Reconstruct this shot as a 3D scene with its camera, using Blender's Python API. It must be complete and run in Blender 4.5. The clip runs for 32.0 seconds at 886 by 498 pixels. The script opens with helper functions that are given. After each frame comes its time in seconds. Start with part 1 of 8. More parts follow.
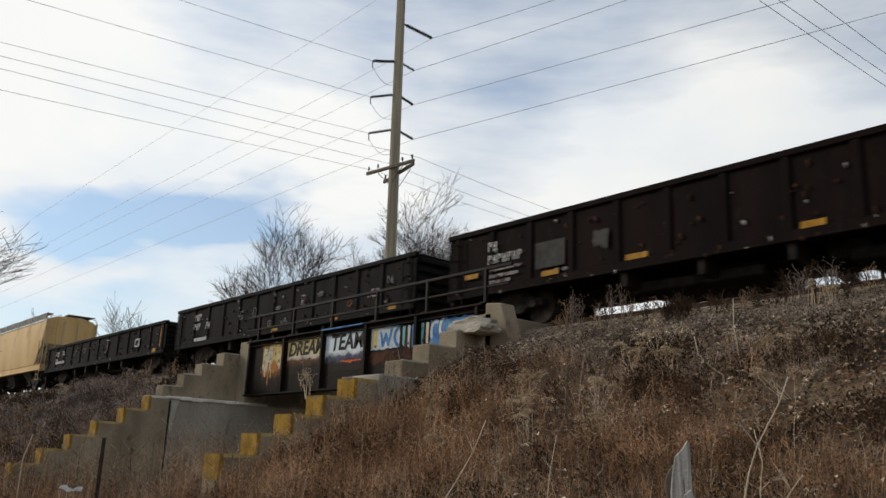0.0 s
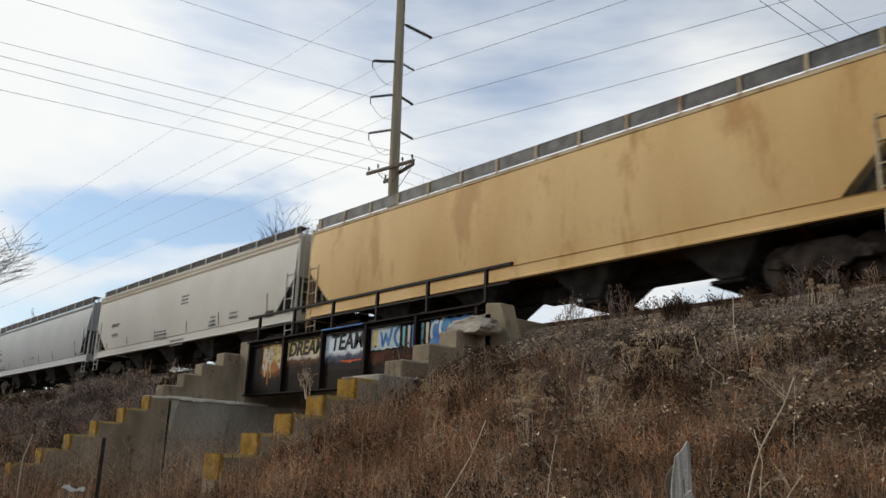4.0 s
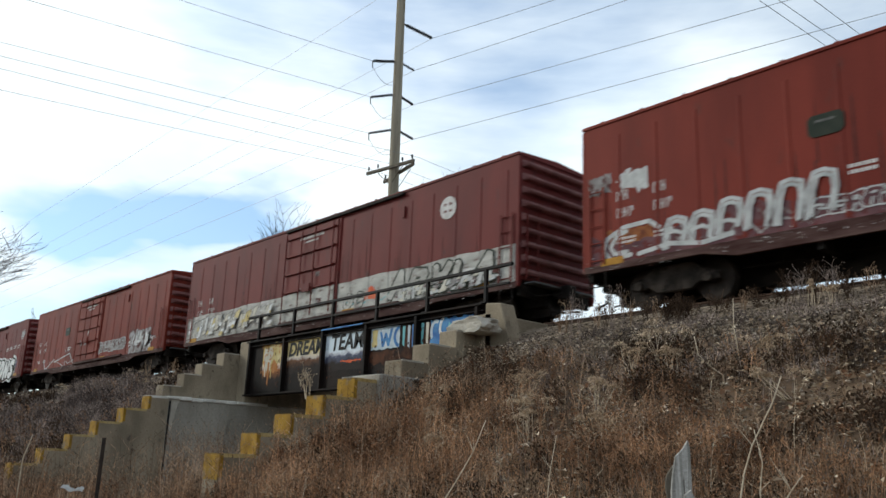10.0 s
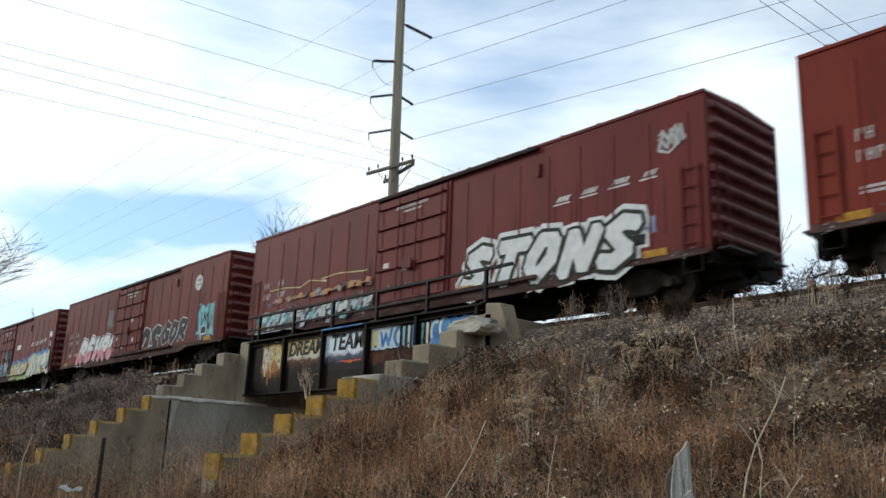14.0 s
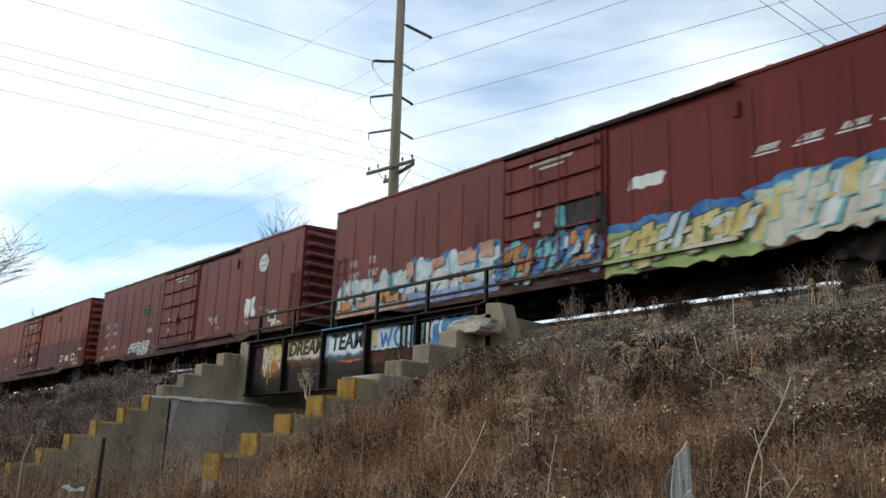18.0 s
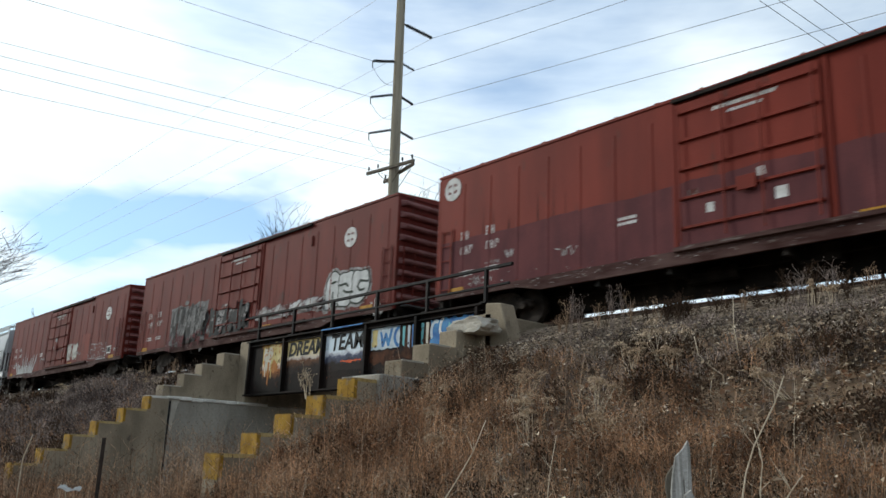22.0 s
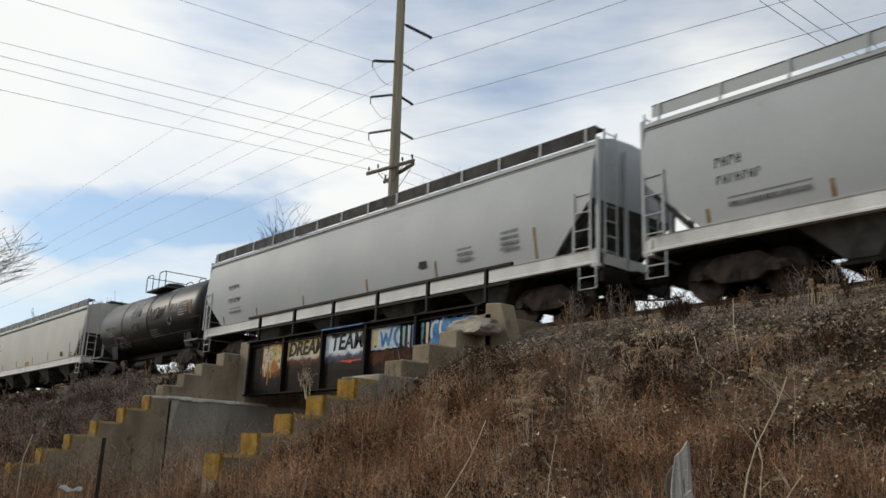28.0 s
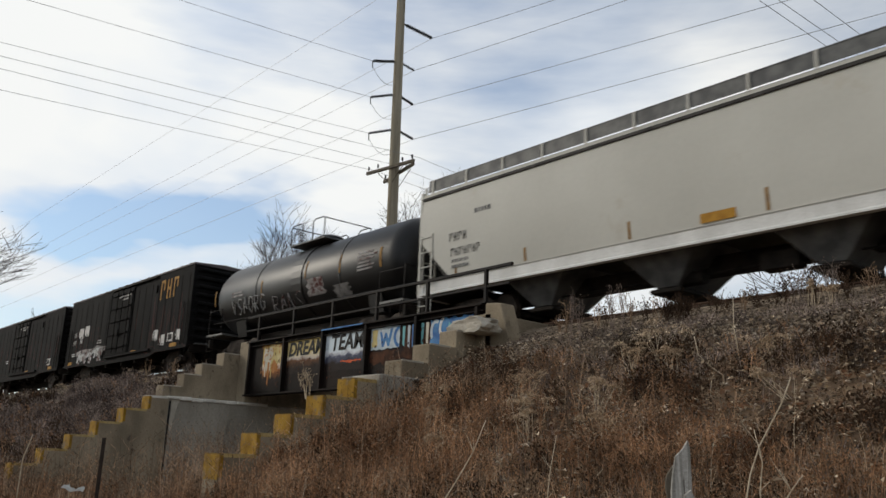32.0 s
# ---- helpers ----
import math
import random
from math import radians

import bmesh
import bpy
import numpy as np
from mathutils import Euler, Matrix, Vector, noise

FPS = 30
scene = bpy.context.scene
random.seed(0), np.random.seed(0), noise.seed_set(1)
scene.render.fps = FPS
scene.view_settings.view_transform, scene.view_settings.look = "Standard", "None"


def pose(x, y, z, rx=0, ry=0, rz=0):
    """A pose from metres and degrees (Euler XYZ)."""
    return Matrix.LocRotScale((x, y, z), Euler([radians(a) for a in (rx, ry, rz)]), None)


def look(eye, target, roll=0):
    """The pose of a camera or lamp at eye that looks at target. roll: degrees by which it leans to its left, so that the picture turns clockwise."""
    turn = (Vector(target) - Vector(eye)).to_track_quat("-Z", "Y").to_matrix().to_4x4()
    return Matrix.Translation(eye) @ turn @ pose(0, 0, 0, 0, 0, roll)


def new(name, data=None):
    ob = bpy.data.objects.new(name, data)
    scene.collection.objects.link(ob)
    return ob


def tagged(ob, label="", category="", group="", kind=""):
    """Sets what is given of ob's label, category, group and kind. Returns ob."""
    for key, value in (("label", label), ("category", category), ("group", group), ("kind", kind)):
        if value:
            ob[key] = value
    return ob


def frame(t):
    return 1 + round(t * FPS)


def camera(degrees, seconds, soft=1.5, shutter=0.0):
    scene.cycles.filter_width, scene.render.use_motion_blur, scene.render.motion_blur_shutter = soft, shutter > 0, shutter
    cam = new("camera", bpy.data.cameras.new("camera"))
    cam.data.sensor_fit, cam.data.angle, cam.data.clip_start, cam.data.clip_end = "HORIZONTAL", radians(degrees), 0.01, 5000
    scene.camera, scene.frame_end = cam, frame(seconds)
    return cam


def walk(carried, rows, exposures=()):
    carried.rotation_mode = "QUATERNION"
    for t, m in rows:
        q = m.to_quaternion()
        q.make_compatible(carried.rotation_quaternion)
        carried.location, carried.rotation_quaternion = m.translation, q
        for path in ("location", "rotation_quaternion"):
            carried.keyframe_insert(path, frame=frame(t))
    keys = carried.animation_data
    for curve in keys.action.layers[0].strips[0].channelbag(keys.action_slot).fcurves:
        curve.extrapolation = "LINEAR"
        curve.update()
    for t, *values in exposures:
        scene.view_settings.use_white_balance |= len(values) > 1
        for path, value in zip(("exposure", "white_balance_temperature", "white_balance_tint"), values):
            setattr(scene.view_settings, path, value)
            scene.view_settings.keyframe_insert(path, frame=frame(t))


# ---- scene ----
# ---------------------------------------------------------------- camera
cam = camera(55.19, 32.0, soft=1.5, shutter=0.25)
EYE_AT = Vector((0.0, 0.0, 1.6))
YAW, TILT, LEAN = radians(49.3164), radians(14.4417), 2.2653
AHEAD = Vector((-math.sin(YAW) * math.cos(TILT), math.cos(YAW) * math.cos(TILT), math.sin(TILT)))
VIEW = look(EYE_AT, EYE_AT + AHEAD, LEAN)
walk(cam, [(0.0, VIEW), (32.0, VIEW)],
     [(0.0, -0.02, 6780, 9), (3.5, -0.02, 6720, 9), (5.5, -0.03, 6420, 9), (8.0, -0.05, 6400, 8), (9.0, 0.19, 6600, 10), (10.0, 0.28, 6150, 4), (12.0, 0.30, 6060, 3), (24.0, 0.29, 6060, 3),
      (25.5, 0.24, 6250, 5), (27.5, 0.03, 6620, 8), (29.0, -0.05, 6710, 9), (32.0, -0.05, 6700, 9)])

# ---------------------------------------------------------------- sky and sun
SUN_ELEV, SUN_TURN = radians(24), radians(238)      # low winter sun behind thin cloud
world = bpy.data.worlds.new("sky")
scene.world = world
world.use_nodes = True
wn, wl = world.node_tree.nodes, world.node_tree.links
wn.clear()
w_out = wn.new("ShaderNodeOutputWorld")
w_bg = wn.new("ShaderNodeBackground")
w_sky = wn.new("ShaderNodeTexSky")
w_sky.sky_type, w_sky.sun_disc = "NISHITA", False
w_sky.sun_elevation, w_sky.sun_rotation = SUN_ELEV, SUN_TURN
w_sky.air_density, w_sky.dust_density, w_sky.ozone_density = 1.2, 0.4, 2.5
w_co = wn.new("ShaderNodeTexCoord")
w_map = wn.new("ShaderNodeMapping")
w_map.inputs["Rotation"].default_value = (0.0, 0.0, radians(28))
w_map.inputs["Scale"].default_value = (1.0, 1.3, 2.4)
w_map.inputs["Location"].default_value = (0.35, 0.2, 0.1)
w_n1 = wn.new("ShaderNodeTexNoise")
w_n1.inputs["Scale"].default_value, w_n1.inputs["Detail"].default_value = 1.7, 4.0
w_n1.inputs["Roughness"].default_value, w_n1.inputs["Distortion"].default_value = 0.5, 0.25
w_n2 = wn.new("ShaderNodeTexNoise")
w_n2.inputs["Scale"].default_value, w_n2.inputs["Detail"].default_value = 3.1, 4.0
w_cover = wn.new("ShaderNodeValToRGB")
w_cover.color_ramp.elements[0].position, w_cover.color_ramp.elements[1].position = 0.28, 0.62
w_cover.color_ramp.elements[0].color = (0.22, 0.22, 0.22, 1)
w_tone = wn.new("ShaderNodeValToRGB")
w_tone.color_ramp.elements[0].position, w_tone.color_ramp.elements[0].color = 0.36, (7.2, 7.75, 8.5, 1)
w_tone.color_ramp.elements[1].position, w_tone.color_ramp.elements[1].color = 0.60, (8.45, 8.68, 8.85, 1)
w_mix = wn.new("ShaderNodeMixRGB")
wl.new(w_co.outputs["Generated"], w_map.inputs["Vector"])
wl.new(w_map.outputs["Vector"], w_n1.inputs["Vector"])
wl.new(w_map.outputs["Vector"], w_n2.inputs["Vector"])

w_warp = wn.new("ShaderNodeTexNoise")
w_warp.inputs["Scale"].default_value, w_warp.inputs["Detail"].default_value = 4.5, 4.0
w_wmap = wn.new("ShaderNodeMapping")
w_wmap.inputs["Scale"].default_value = (1.0, 1.0, 2.6)
wl.new(w_co.outputs["Generated"], w_wmap.inputs["Vector"])
wl.new(w_wmap.outputs["Vector"], w_warp.inputs["Vector"])
w_cen, w_amp, w_bent = wn.new("ShaderNodeVectorMath"), wn.new("ShaderNodeVectorMath"), wn.new("ShaderNodeVectorMath")
w_cen.operation, w_amp.operation, w_bent.operation = "SUBTRACT", "SCALE", "ADD"
w_cen.inputs[1].default_value, w_amp.inputs["Scale"].default_value = (0.5, 0.5, 0.5), 0.2
wl.new(w_warp.outputs["Color"], w_cen.inputs[0])
wl.new(w_cen.outputs["Vector"], w_amp.inputs[0])
wl.new(w_co.outputs["Generated"], w_bent.inputs[0])
wl.new(w_amp.outputs["Vector"], w_bent.inputs[1])
w_unit = wn.new("ShaderNodeVectorMath")
w_unit.operation = "NORMALIZE"
w_flat = wn.new("ShaderNodeVectorMath")               # clouds lie in flat banks
w_flat.operation = "MULTIPLY"
w_flat.inputs[1].default_value = (1.0, 1.0, 2.3)
wl.new(w_bent.outputs["Vector"], w_flat.inputs[0])
wl.new(w_flat.outputs["Vector"], w_unit.inputs[0])


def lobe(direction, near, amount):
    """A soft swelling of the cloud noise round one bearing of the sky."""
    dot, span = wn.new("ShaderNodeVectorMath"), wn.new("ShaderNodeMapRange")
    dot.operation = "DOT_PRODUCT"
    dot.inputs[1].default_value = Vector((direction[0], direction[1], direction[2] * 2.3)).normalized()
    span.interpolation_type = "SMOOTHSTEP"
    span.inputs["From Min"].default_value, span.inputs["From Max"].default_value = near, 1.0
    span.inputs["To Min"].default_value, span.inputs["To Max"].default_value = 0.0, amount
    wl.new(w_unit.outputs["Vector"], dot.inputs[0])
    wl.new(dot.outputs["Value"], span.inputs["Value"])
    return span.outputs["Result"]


def added(a, b):
    m = wn.new("ShaderNodeMath")
    wl.new(a, m.inputs[0])
    wl.new(b, m.inputs[1])
    return m.outputs["Value"]


w_calm = wn.new("ShaderNodeMapRange")                # the noise alone, drawn towards its middle
w_calm.inputs["To Min"].default_value, w_calm.inputs["To Max"].default_value = 0.1, 0.9
wl.new(w_n1.outputs["Fac"], w_calm.inputs["Value"])
w_n3, w_smap, w_thin = wn.new("ShaderNodeTexNoise"), wn.new("ShaderNodeMapping"), wn.new("ShaderNodeMapRange")     # fine streaks drawn out along the banks
w_smap.inputs["Scale"].default_value, w_smap.inputs["Rotation"].default_value = (1.0, 1.0, 5.0), (0.06, 0.10, 0.0)
w_n3.inputs["Scale"].default_value, w_n3.inputs["Detail"].default_value, w_n3.inputs["Roughness"].default_value = 6.0, 5.0, 0.55
w_thin.inputs["To Min"].default_value, w_thin.inputs["To Max"].default_value = -0.15, 0.15
wl.new(w_co.outputs["Generated"], w_smap.inputs["Vector"])
wl.new(w_smap.outputs["Vector"], w_n3.inputs["Vector"])
wl.new(w_n3.outputs["Fac"], w_thin.inputs["Value"])
cloud = added(w_calm.outputs["Result"], w_thin.outputs["Result"])
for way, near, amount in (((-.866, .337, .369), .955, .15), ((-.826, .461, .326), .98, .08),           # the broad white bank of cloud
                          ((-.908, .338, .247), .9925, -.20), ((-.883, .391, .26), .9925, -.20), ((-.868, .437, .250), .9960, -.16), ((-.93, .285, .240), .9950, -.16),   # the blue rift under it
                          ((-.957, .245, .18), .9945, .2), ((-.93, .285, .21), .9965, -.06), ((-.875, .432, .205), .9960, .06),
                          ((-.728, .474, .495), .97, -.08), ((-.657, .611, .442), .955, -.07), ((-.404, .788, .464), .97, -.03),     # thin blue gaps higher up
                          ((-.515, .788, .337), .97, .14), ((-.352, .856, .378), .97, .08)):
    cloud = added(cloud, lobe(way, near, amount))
wl.new(cloud, w_cover.inputs["Fac"])
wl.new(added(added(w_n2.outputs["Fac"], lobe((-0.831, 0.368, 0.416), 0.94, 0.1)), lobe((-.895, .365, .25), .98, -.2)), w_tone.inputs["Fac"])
wl.new(w_cover.outputs["Color"], w_mix.inputs["Fac"])
w_lift = wn.new("ShaderNodeVectorMath")               # high haze lifts the clear sky
w_lift.operation = "MULTIPLY"
w_lift.inputs[1].default_value = (1.10, 1.19, 1.32)
wl.new(w_sky.outputs["Color"], w_lift.inputs[0])
wl.new(w_lift.outputs["Vector"], w_mix.inputs["Color1"])
wl.new(w_tone.outputs["Color"], w_mix.inputs["Color2"])
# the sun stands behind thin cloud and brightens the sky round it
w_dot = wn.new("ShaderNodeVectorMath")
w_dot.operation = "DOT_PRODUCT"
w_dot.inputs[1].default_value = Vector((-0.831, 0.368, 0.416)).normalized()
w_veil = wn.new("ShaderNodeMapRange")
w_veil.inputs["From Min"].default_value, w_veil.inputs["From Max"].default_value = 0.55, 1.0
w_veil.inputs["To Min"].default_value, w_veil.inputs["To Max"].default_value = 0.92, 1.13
w_mul = wn.new("ShaderNodeVectorMath")
w_mul.operation = "SCALE"
wl.new(w_co.outputs["Generated"], w_dot.inputs[0])
wl.new(w_dot.outputs["Value"], w_veil.inputs["Value"])
wl.new(w_mix.outputs["Color"], w_mul.inputs[0])
wl.new(w_veil.outputs["Result"], w_mul.inputs["Scale"])
wl.new(w_mul.outputs["Vector"], w_bg.inputs["Color"])
w_bg.inputs["Strength"].default_value = 0.1
wl.new(w_bg.outputs["Background"], w_out.inputs["Surface"])

sun = new("sun", bpy.data.lights.new("sun", "SUN"))
sun.data.energy, sun.data.angle, sun.data.color = 1.45, radians(14), (1.0, 0.93, 0.82)
SUN_FROM = Vector((math.sin(SUN_TURN) * math.cos(SUN_ELEV), math.cos(SUN_TURN) * math.cos(SUN_ELEV), math.sin(SUN_ELEV)))
sun.matrix_world = look(SUN_FROM * 60, (0, 0, 0))

# ---------------------------------------------------------------- materials
def material(name, dark, light, rough=0.7, metal=0.0, scale=2.0, fine=40.0, bump=0.15, stretch=(1, 1, 1), spots=None,
             spot_scale=5.0, spot_at=0.62, vary=0.0, island=0.0, spec=0.12, grain=0.45):
    """Two-scale mottled surface: broad blotches between two tones, fine grain, and spots of a third tone."""
    m = bpy.data.materials.new(name)
    m.use_nodes = True
    n, l = m.node_tree.nodes, m.node_tree.links
    b = n["Principled BSDF"]
    b.inputs["Roughness"].default_value, b.inputs["Metallic"].default_value = rough, metal
    b.inputs["Specular IOR Level"].default_value = spec
    co, mp = n.new("ShaderNodeTexCoord"), n.new("ShaderNodeMapping")
    mp.inputs["Scale"].default_value = stretch
    l.new(co.outputs["Object"], mp.inputs["Vector"])
    a, g = n.new("ShaderNodeTexNoise"), n.new("ShaderNodeTexNoise")
    a.inputs["Scale"].default_value, a.inputs["Detail"].default_value = scale, 5.0
    g.inputs["Scale"].default_value, g.inputs["Detail"].default_value = fine, 3.0
    l.new(mp.outputs["Vector"], a.inputs["Vector"])
    l.new(co.outputs["Object"], g.inputs["Vector"])
    r = n.new("ShaderNodeValToRGB")
    r.color_ramp.elements[0].position, r.color_ramp.elements[0].color = 0.36, (*dark, 1)
    r.color_ramp.elements[1].position, r.color_ramp.elements[1].color = 0.64, (*light, 1)
    l.new(a.outputs["Fac"], r.inputs["Fac"])
    last = r.outputs["Color"]
    if spots:
        s, t = n.new("ShaderNodeTexNoise"), n.new("ShaderNodeValToRGB")
        s.inputs["Scale"].default_value, s.inputs["Detail"].default_value, s.inputs["Roughness"].default_value = spot_scale, 6.0, 0.65
        l.new(mp.outputs["Vector"], s.inputs["Vector"])
        t.color_ramp.elements[0].position, t.color_ramp.elements[1].position = spot_at, spot_at + 0.09
        l.new(s.outputs["Fac"], t.inputs["Fac"])
        x = n.new("ShaderNodeMixRGB")
        x.inputs["Color2"].default_value = (*spots, 1)
        l.new(t.outputs["Color"], x.inputs["Fac"])
        l.new(last, x.inputs["Color1"])
        last = x.outputs["Color"]
    k = n.new("ShaderNodeMixRGB")
    k.blend_type = "MULTIPLY"
    k.inputs["Fac"].default_value = grain
    l.new(last, k.inputs["Color1"])
    gr = n.new("ShaderNodeValToRGB")
    gr.color_ramp.elements[0].position, gr.color_ramp.elements[0].color = 0.25, (0.55, 0.55, 0.55, 1)
    gr.color_ramp.elements[1].position = 0.7
    l.new(g.outputs["Fac"], gr.inputs["Fac"])
    l.new(gr.outputs["Color"], k.inputs["Color2"])
    last = k.outputs["Color"]
    if vary or island:
        src = n.new("ShaderNodeNewGeometry").outputs["Random Per Island"] if island else n.new("ShaderNodeObjectInfo").outputs["Random"]
        amount = island or vary
        mr = n.new("ShaderNodeMapRange")
        mr.inputs["To Min"].default_value, mr.inputs["To Max"].default_value = 1 - amount, 1 + amount * 0.8
        l.new(src, mr.inputs["Value"])
        v = n.new("ShaderNodeMixRGB")
        v.blend_type = "MULTIPLY"
        v.inputs["Fac"].default_value = 1.0
        l.new(last, v.inputs["Color1"])
        l.new(mr.outputs["Result"], v.inputs["Color2"])
        last = v.outputs["Color"]
    l.new(last, b.inputs["Base Color"])
    if bump:
        bp = n.new("ShaderNodeBump")
        bp.inputs["Strength"].default_value, bp.inputs["Distance"].default_value = bump, 0.02
        l.new(g.outputs["Fac"], bp.inputs["Height"])
        l.new(bp.outputs["Normal"], b.inputs["Normal"])
    return m


M_RED = material("boxcar_red_paint", (0.105, 0.0185, 0.0135), (0.155, 0.027, 0.0185), 0.62, 0, 0.9, 30, 0.06, (1.2, 1, 0.35), (0.08, 0.028, 0.022), 2.5, 0.58)
M_RED2 = material("boxcar_bright_red_paint", (0.145, 0.023, 0.0145), (0.205, 0.033, 0.020), 0.62, 0, 0.8, 30, 0.06, (1.2, 1, 0.35), (0.105, 0.032, 0.023), 2.2, 0.6)
M_MAROON = material("boxcar_maroon_paint", (0.108, 0.0195, 0.0175), (0.155, 0.0255, 0.0215), 0.6, 0, 0.9, 30, 0.06, (1.2, 1, 0.35), (0.08, 0.028, 0.026), 2.5, 0.6)
M_GRIMERED = material("faded_maroon_paint", (0.095, 0.034, 0.036), (0.14, 0.046, 0.046), 0.8, 0, 1.5, 30, 0.08, (1.2, 1, 0.5))
M_STREAK = material("dull_rust_streak", (0.062, 0.02, 0.017), (0.10, 0.034, 0.028), 0.85, 0, 4, 40, 0.03)
M_ROOF = material("galvanised_roof", (0.06, 0.05, 0.05), (0.12, 0.10, 0.10), 0.6, 0.3, 1.5, 40, 0.1)
M_BLACKCAR = material("weathered_black_paint", (0.005, 0.0048, 0.005), (0.012, 0.011, 0.011), 0.7, 0, 1.2, 35, 0.1, (1.5, 1, 0.4), (0.04, 0.024, 0.018), 3.0, 0.66, spec=0.06)
M_BROWNCAR = material("dark_brown_paint", (0.006, 0.0038, 0.0034), (0.013, 0.0072, 0.0062), 0.75, 0, 1.2, 35, 0.1, (1.5, 1, 0.4), (0.018, 0.013, 0.011), 3.0, 0.6, spec=0.06)
M_GREYCAR = material("light_grey_hopper_paint", (0.40, 0.415, 0.42), (0.475, 0.49, 0.49), 0.5, 0, 0.5, 9, 0.0, (0.5, 1, 0.5), (0.35, 0.355, 0.34), 1.2, 0.66, grain=0.1)
M_DULLCAR = material("dull_grey_hopper_paint", (0.33, 0.345, 0.355), (0.405, 0.42, 0.425), 0.5, 0, 0.5, 9, 0.0, (0.5, 1, 0.5), (0.28, 0.285, 0.275), 1.2, 0.66, grain=0.1)
M_WHITECAR = material("off_white_hopper_paint", (0.47, 0.455, 0.405), (0.555, 0.54, 0.485), 0.5, 0, 0.5, 9, 0.0, (0.5, 1, 0.5), (0.47, 0.435, 0.37), 1.2, 0.64, grain=0.1)
M_EAVE = material("cream_eave_paint", (0.40, 0.35, 0.26), (0.53, 0.47, 0.37), 0.55, 0, 0.8, 12, 0.0, (0.4, 1, 1), (0.3, 0.25, 0.18), 1.5, 0.62, grain=0.1)
M_TANPALE = material("pale_tan_frame_paint", (0.42, 0.32, 0.18), (0.58, 0.47, 0.31), 0.6, 0, 1.5, 20, 0.02, (1, 1, 0.4), (0.3, 0.16, 0.07), 2.5, 0.56, grain=0.2)
M_TANCAR = material("tan_hopper_paint", (0.57, 0.36, 0.145), (0.70, 0.48, 0.225), 0.55, 0, 0.6, 9, 0.0, (0.7, 1, 0.22), (0.50, 0.295, 0.115), 1.1, 0.55, grain=0.15)
M_SILL = material("pale_sill_paint", (0.62, 0.61, 0.58), (0.74, 0.73, 0.70), 0.55, 0, 1.2, 25, 0.03, (1.5, 1, 0.4), (0.4, 0.38, 0.34), 3.0, 0.68)
M_TANK = material("black_tank_paint", (0.0045, 0.0045, 0.005), (0.009, 0.0088, 0.009), 0.42, 0, 1.0, 30, 0.03, (1, 1, 0.5), (0.016, 0.0135, 0.012), 2.0, 0.66, spec=0.32)
M_CSX = material("sooty_black_boxcar_paint", (0.005, 0.0048, 0.0048), (0.012, 0.011, 0.0105), 0.75, 0, 1.2, 35, 0.1, (1.5, 1, 0.4), (0.05, 0.045, 0.04), 3.0, 0.68, spec=0.06)
M_STEEL = material("dark_running_gear", (0.010, 0.0085, 0.0072), (0.027, 0.021, 0.017), 0.75, 0.1, 3.0, 50, 0.2)
M_TRUCK = material("dusty_bogie_casting", (0.018, 0.0145, 0.012), (0.056, 0.044, 0.036), 0.85, 0.0, 3.0, 40, 0.25, (1, 1, 1), (0.008, 0.007, 0.006), 4.0, 0.56)
M_WHEEL = material("worn_wheel_steel", (0.022, 0.017, 0.014), (0.055, 0.042, 0.034), 0.6, 0.3, 4.0, 50, 0.1)
M_RAIL = material("rusty_rail", (0.05, 0.03, 0.022), (0.10, 0.06, 0.04), 0.6, 0.4, 4.0, 60, 0.15)
M_GRATE = material("grey_walkway_steel", (0.10, 0.10, 0.10), (0.17, 0.17, 0.165), 0.6, 0.4, 3.0, 60, 0.2)
M_WMARK = material("white_lettering", (0.52, 0.50, 0.47), (0.70, 0.68, 0.65), 0.7, 0, 4, 40, 0.03, (1, 1, 1), (0.2, 0.1, 0.09), 9.0, 0.7)
M_KMARK = material("black_lettering", (0.02, 0.02, 0.02), (0.04, 0.04, 0.04), 0.7, 0, 4, 40, 0.03)
M_STRIP = material("worn_orange_strip", (0.20, 0.10, 0.025), (0.34, 0.19, 0.055), 0.7, 0, 6, 40, 0.03)
# dark grey of sooty chutes, also used where shade is put into the colour
M_BAY = material("soot_and_shade_grey", (0.035, 0.033, 0.031), (0.075, 0.07, 0.065), 0.7, 0, 3, 40, 0.1)
M_YMARK = material("yellow_reflector", (0.33, 0.155, 0.018), (0.48, 0.25, 0.035), 0.6, 0, 6, 40, 0.03, (1, 1, 1), (0.16, 0.07, 0.03), 5.0, 0.6)
M_GSILVER = material("silver_spray_paint", (0.36, 0.36, 0.35), (0.52, 0.52, 0.51), 0.55, 0.1, 4, 40, 0.03, (1, 1, 1), (0.12, 0.05, 0.045), 6.0, 0.66)
M_GWHITE = material("white_spray_paint", (0.62, 0.62, 0.60), (0.74, 0.74, 0.72), 0.6, 0, 4, 40, 0.03)
M_GCREAM = material("cream_spray_paint", (0.50, 0.46, 0.36), (0.64, 0.60, 0.50), 0.7, 0, 3, 40, 0.03, (1, 1, 1), (0.25, 0.2, 0.17), 5.0, 0.62)
M_GBAND = material("worn_white_band_paint", (0.34, 0.325, 0.29), (0.55, 0.53, 0.48), 0.75, 0, 2.5, 40, 0.03, (0.6, 1, 1.5), (0.2, 0.15, 0.135), 4.0, 0.56)
M_GMID = material("dull_grey_spray_paint", (0.12, 0.115, 0.11), (0.24, 0.23, 0.22), 0.75, 0, 6, 40, 0.03, (1, 1, 1), (0.09, 0.04, 0.035), 7.0, 0.6)
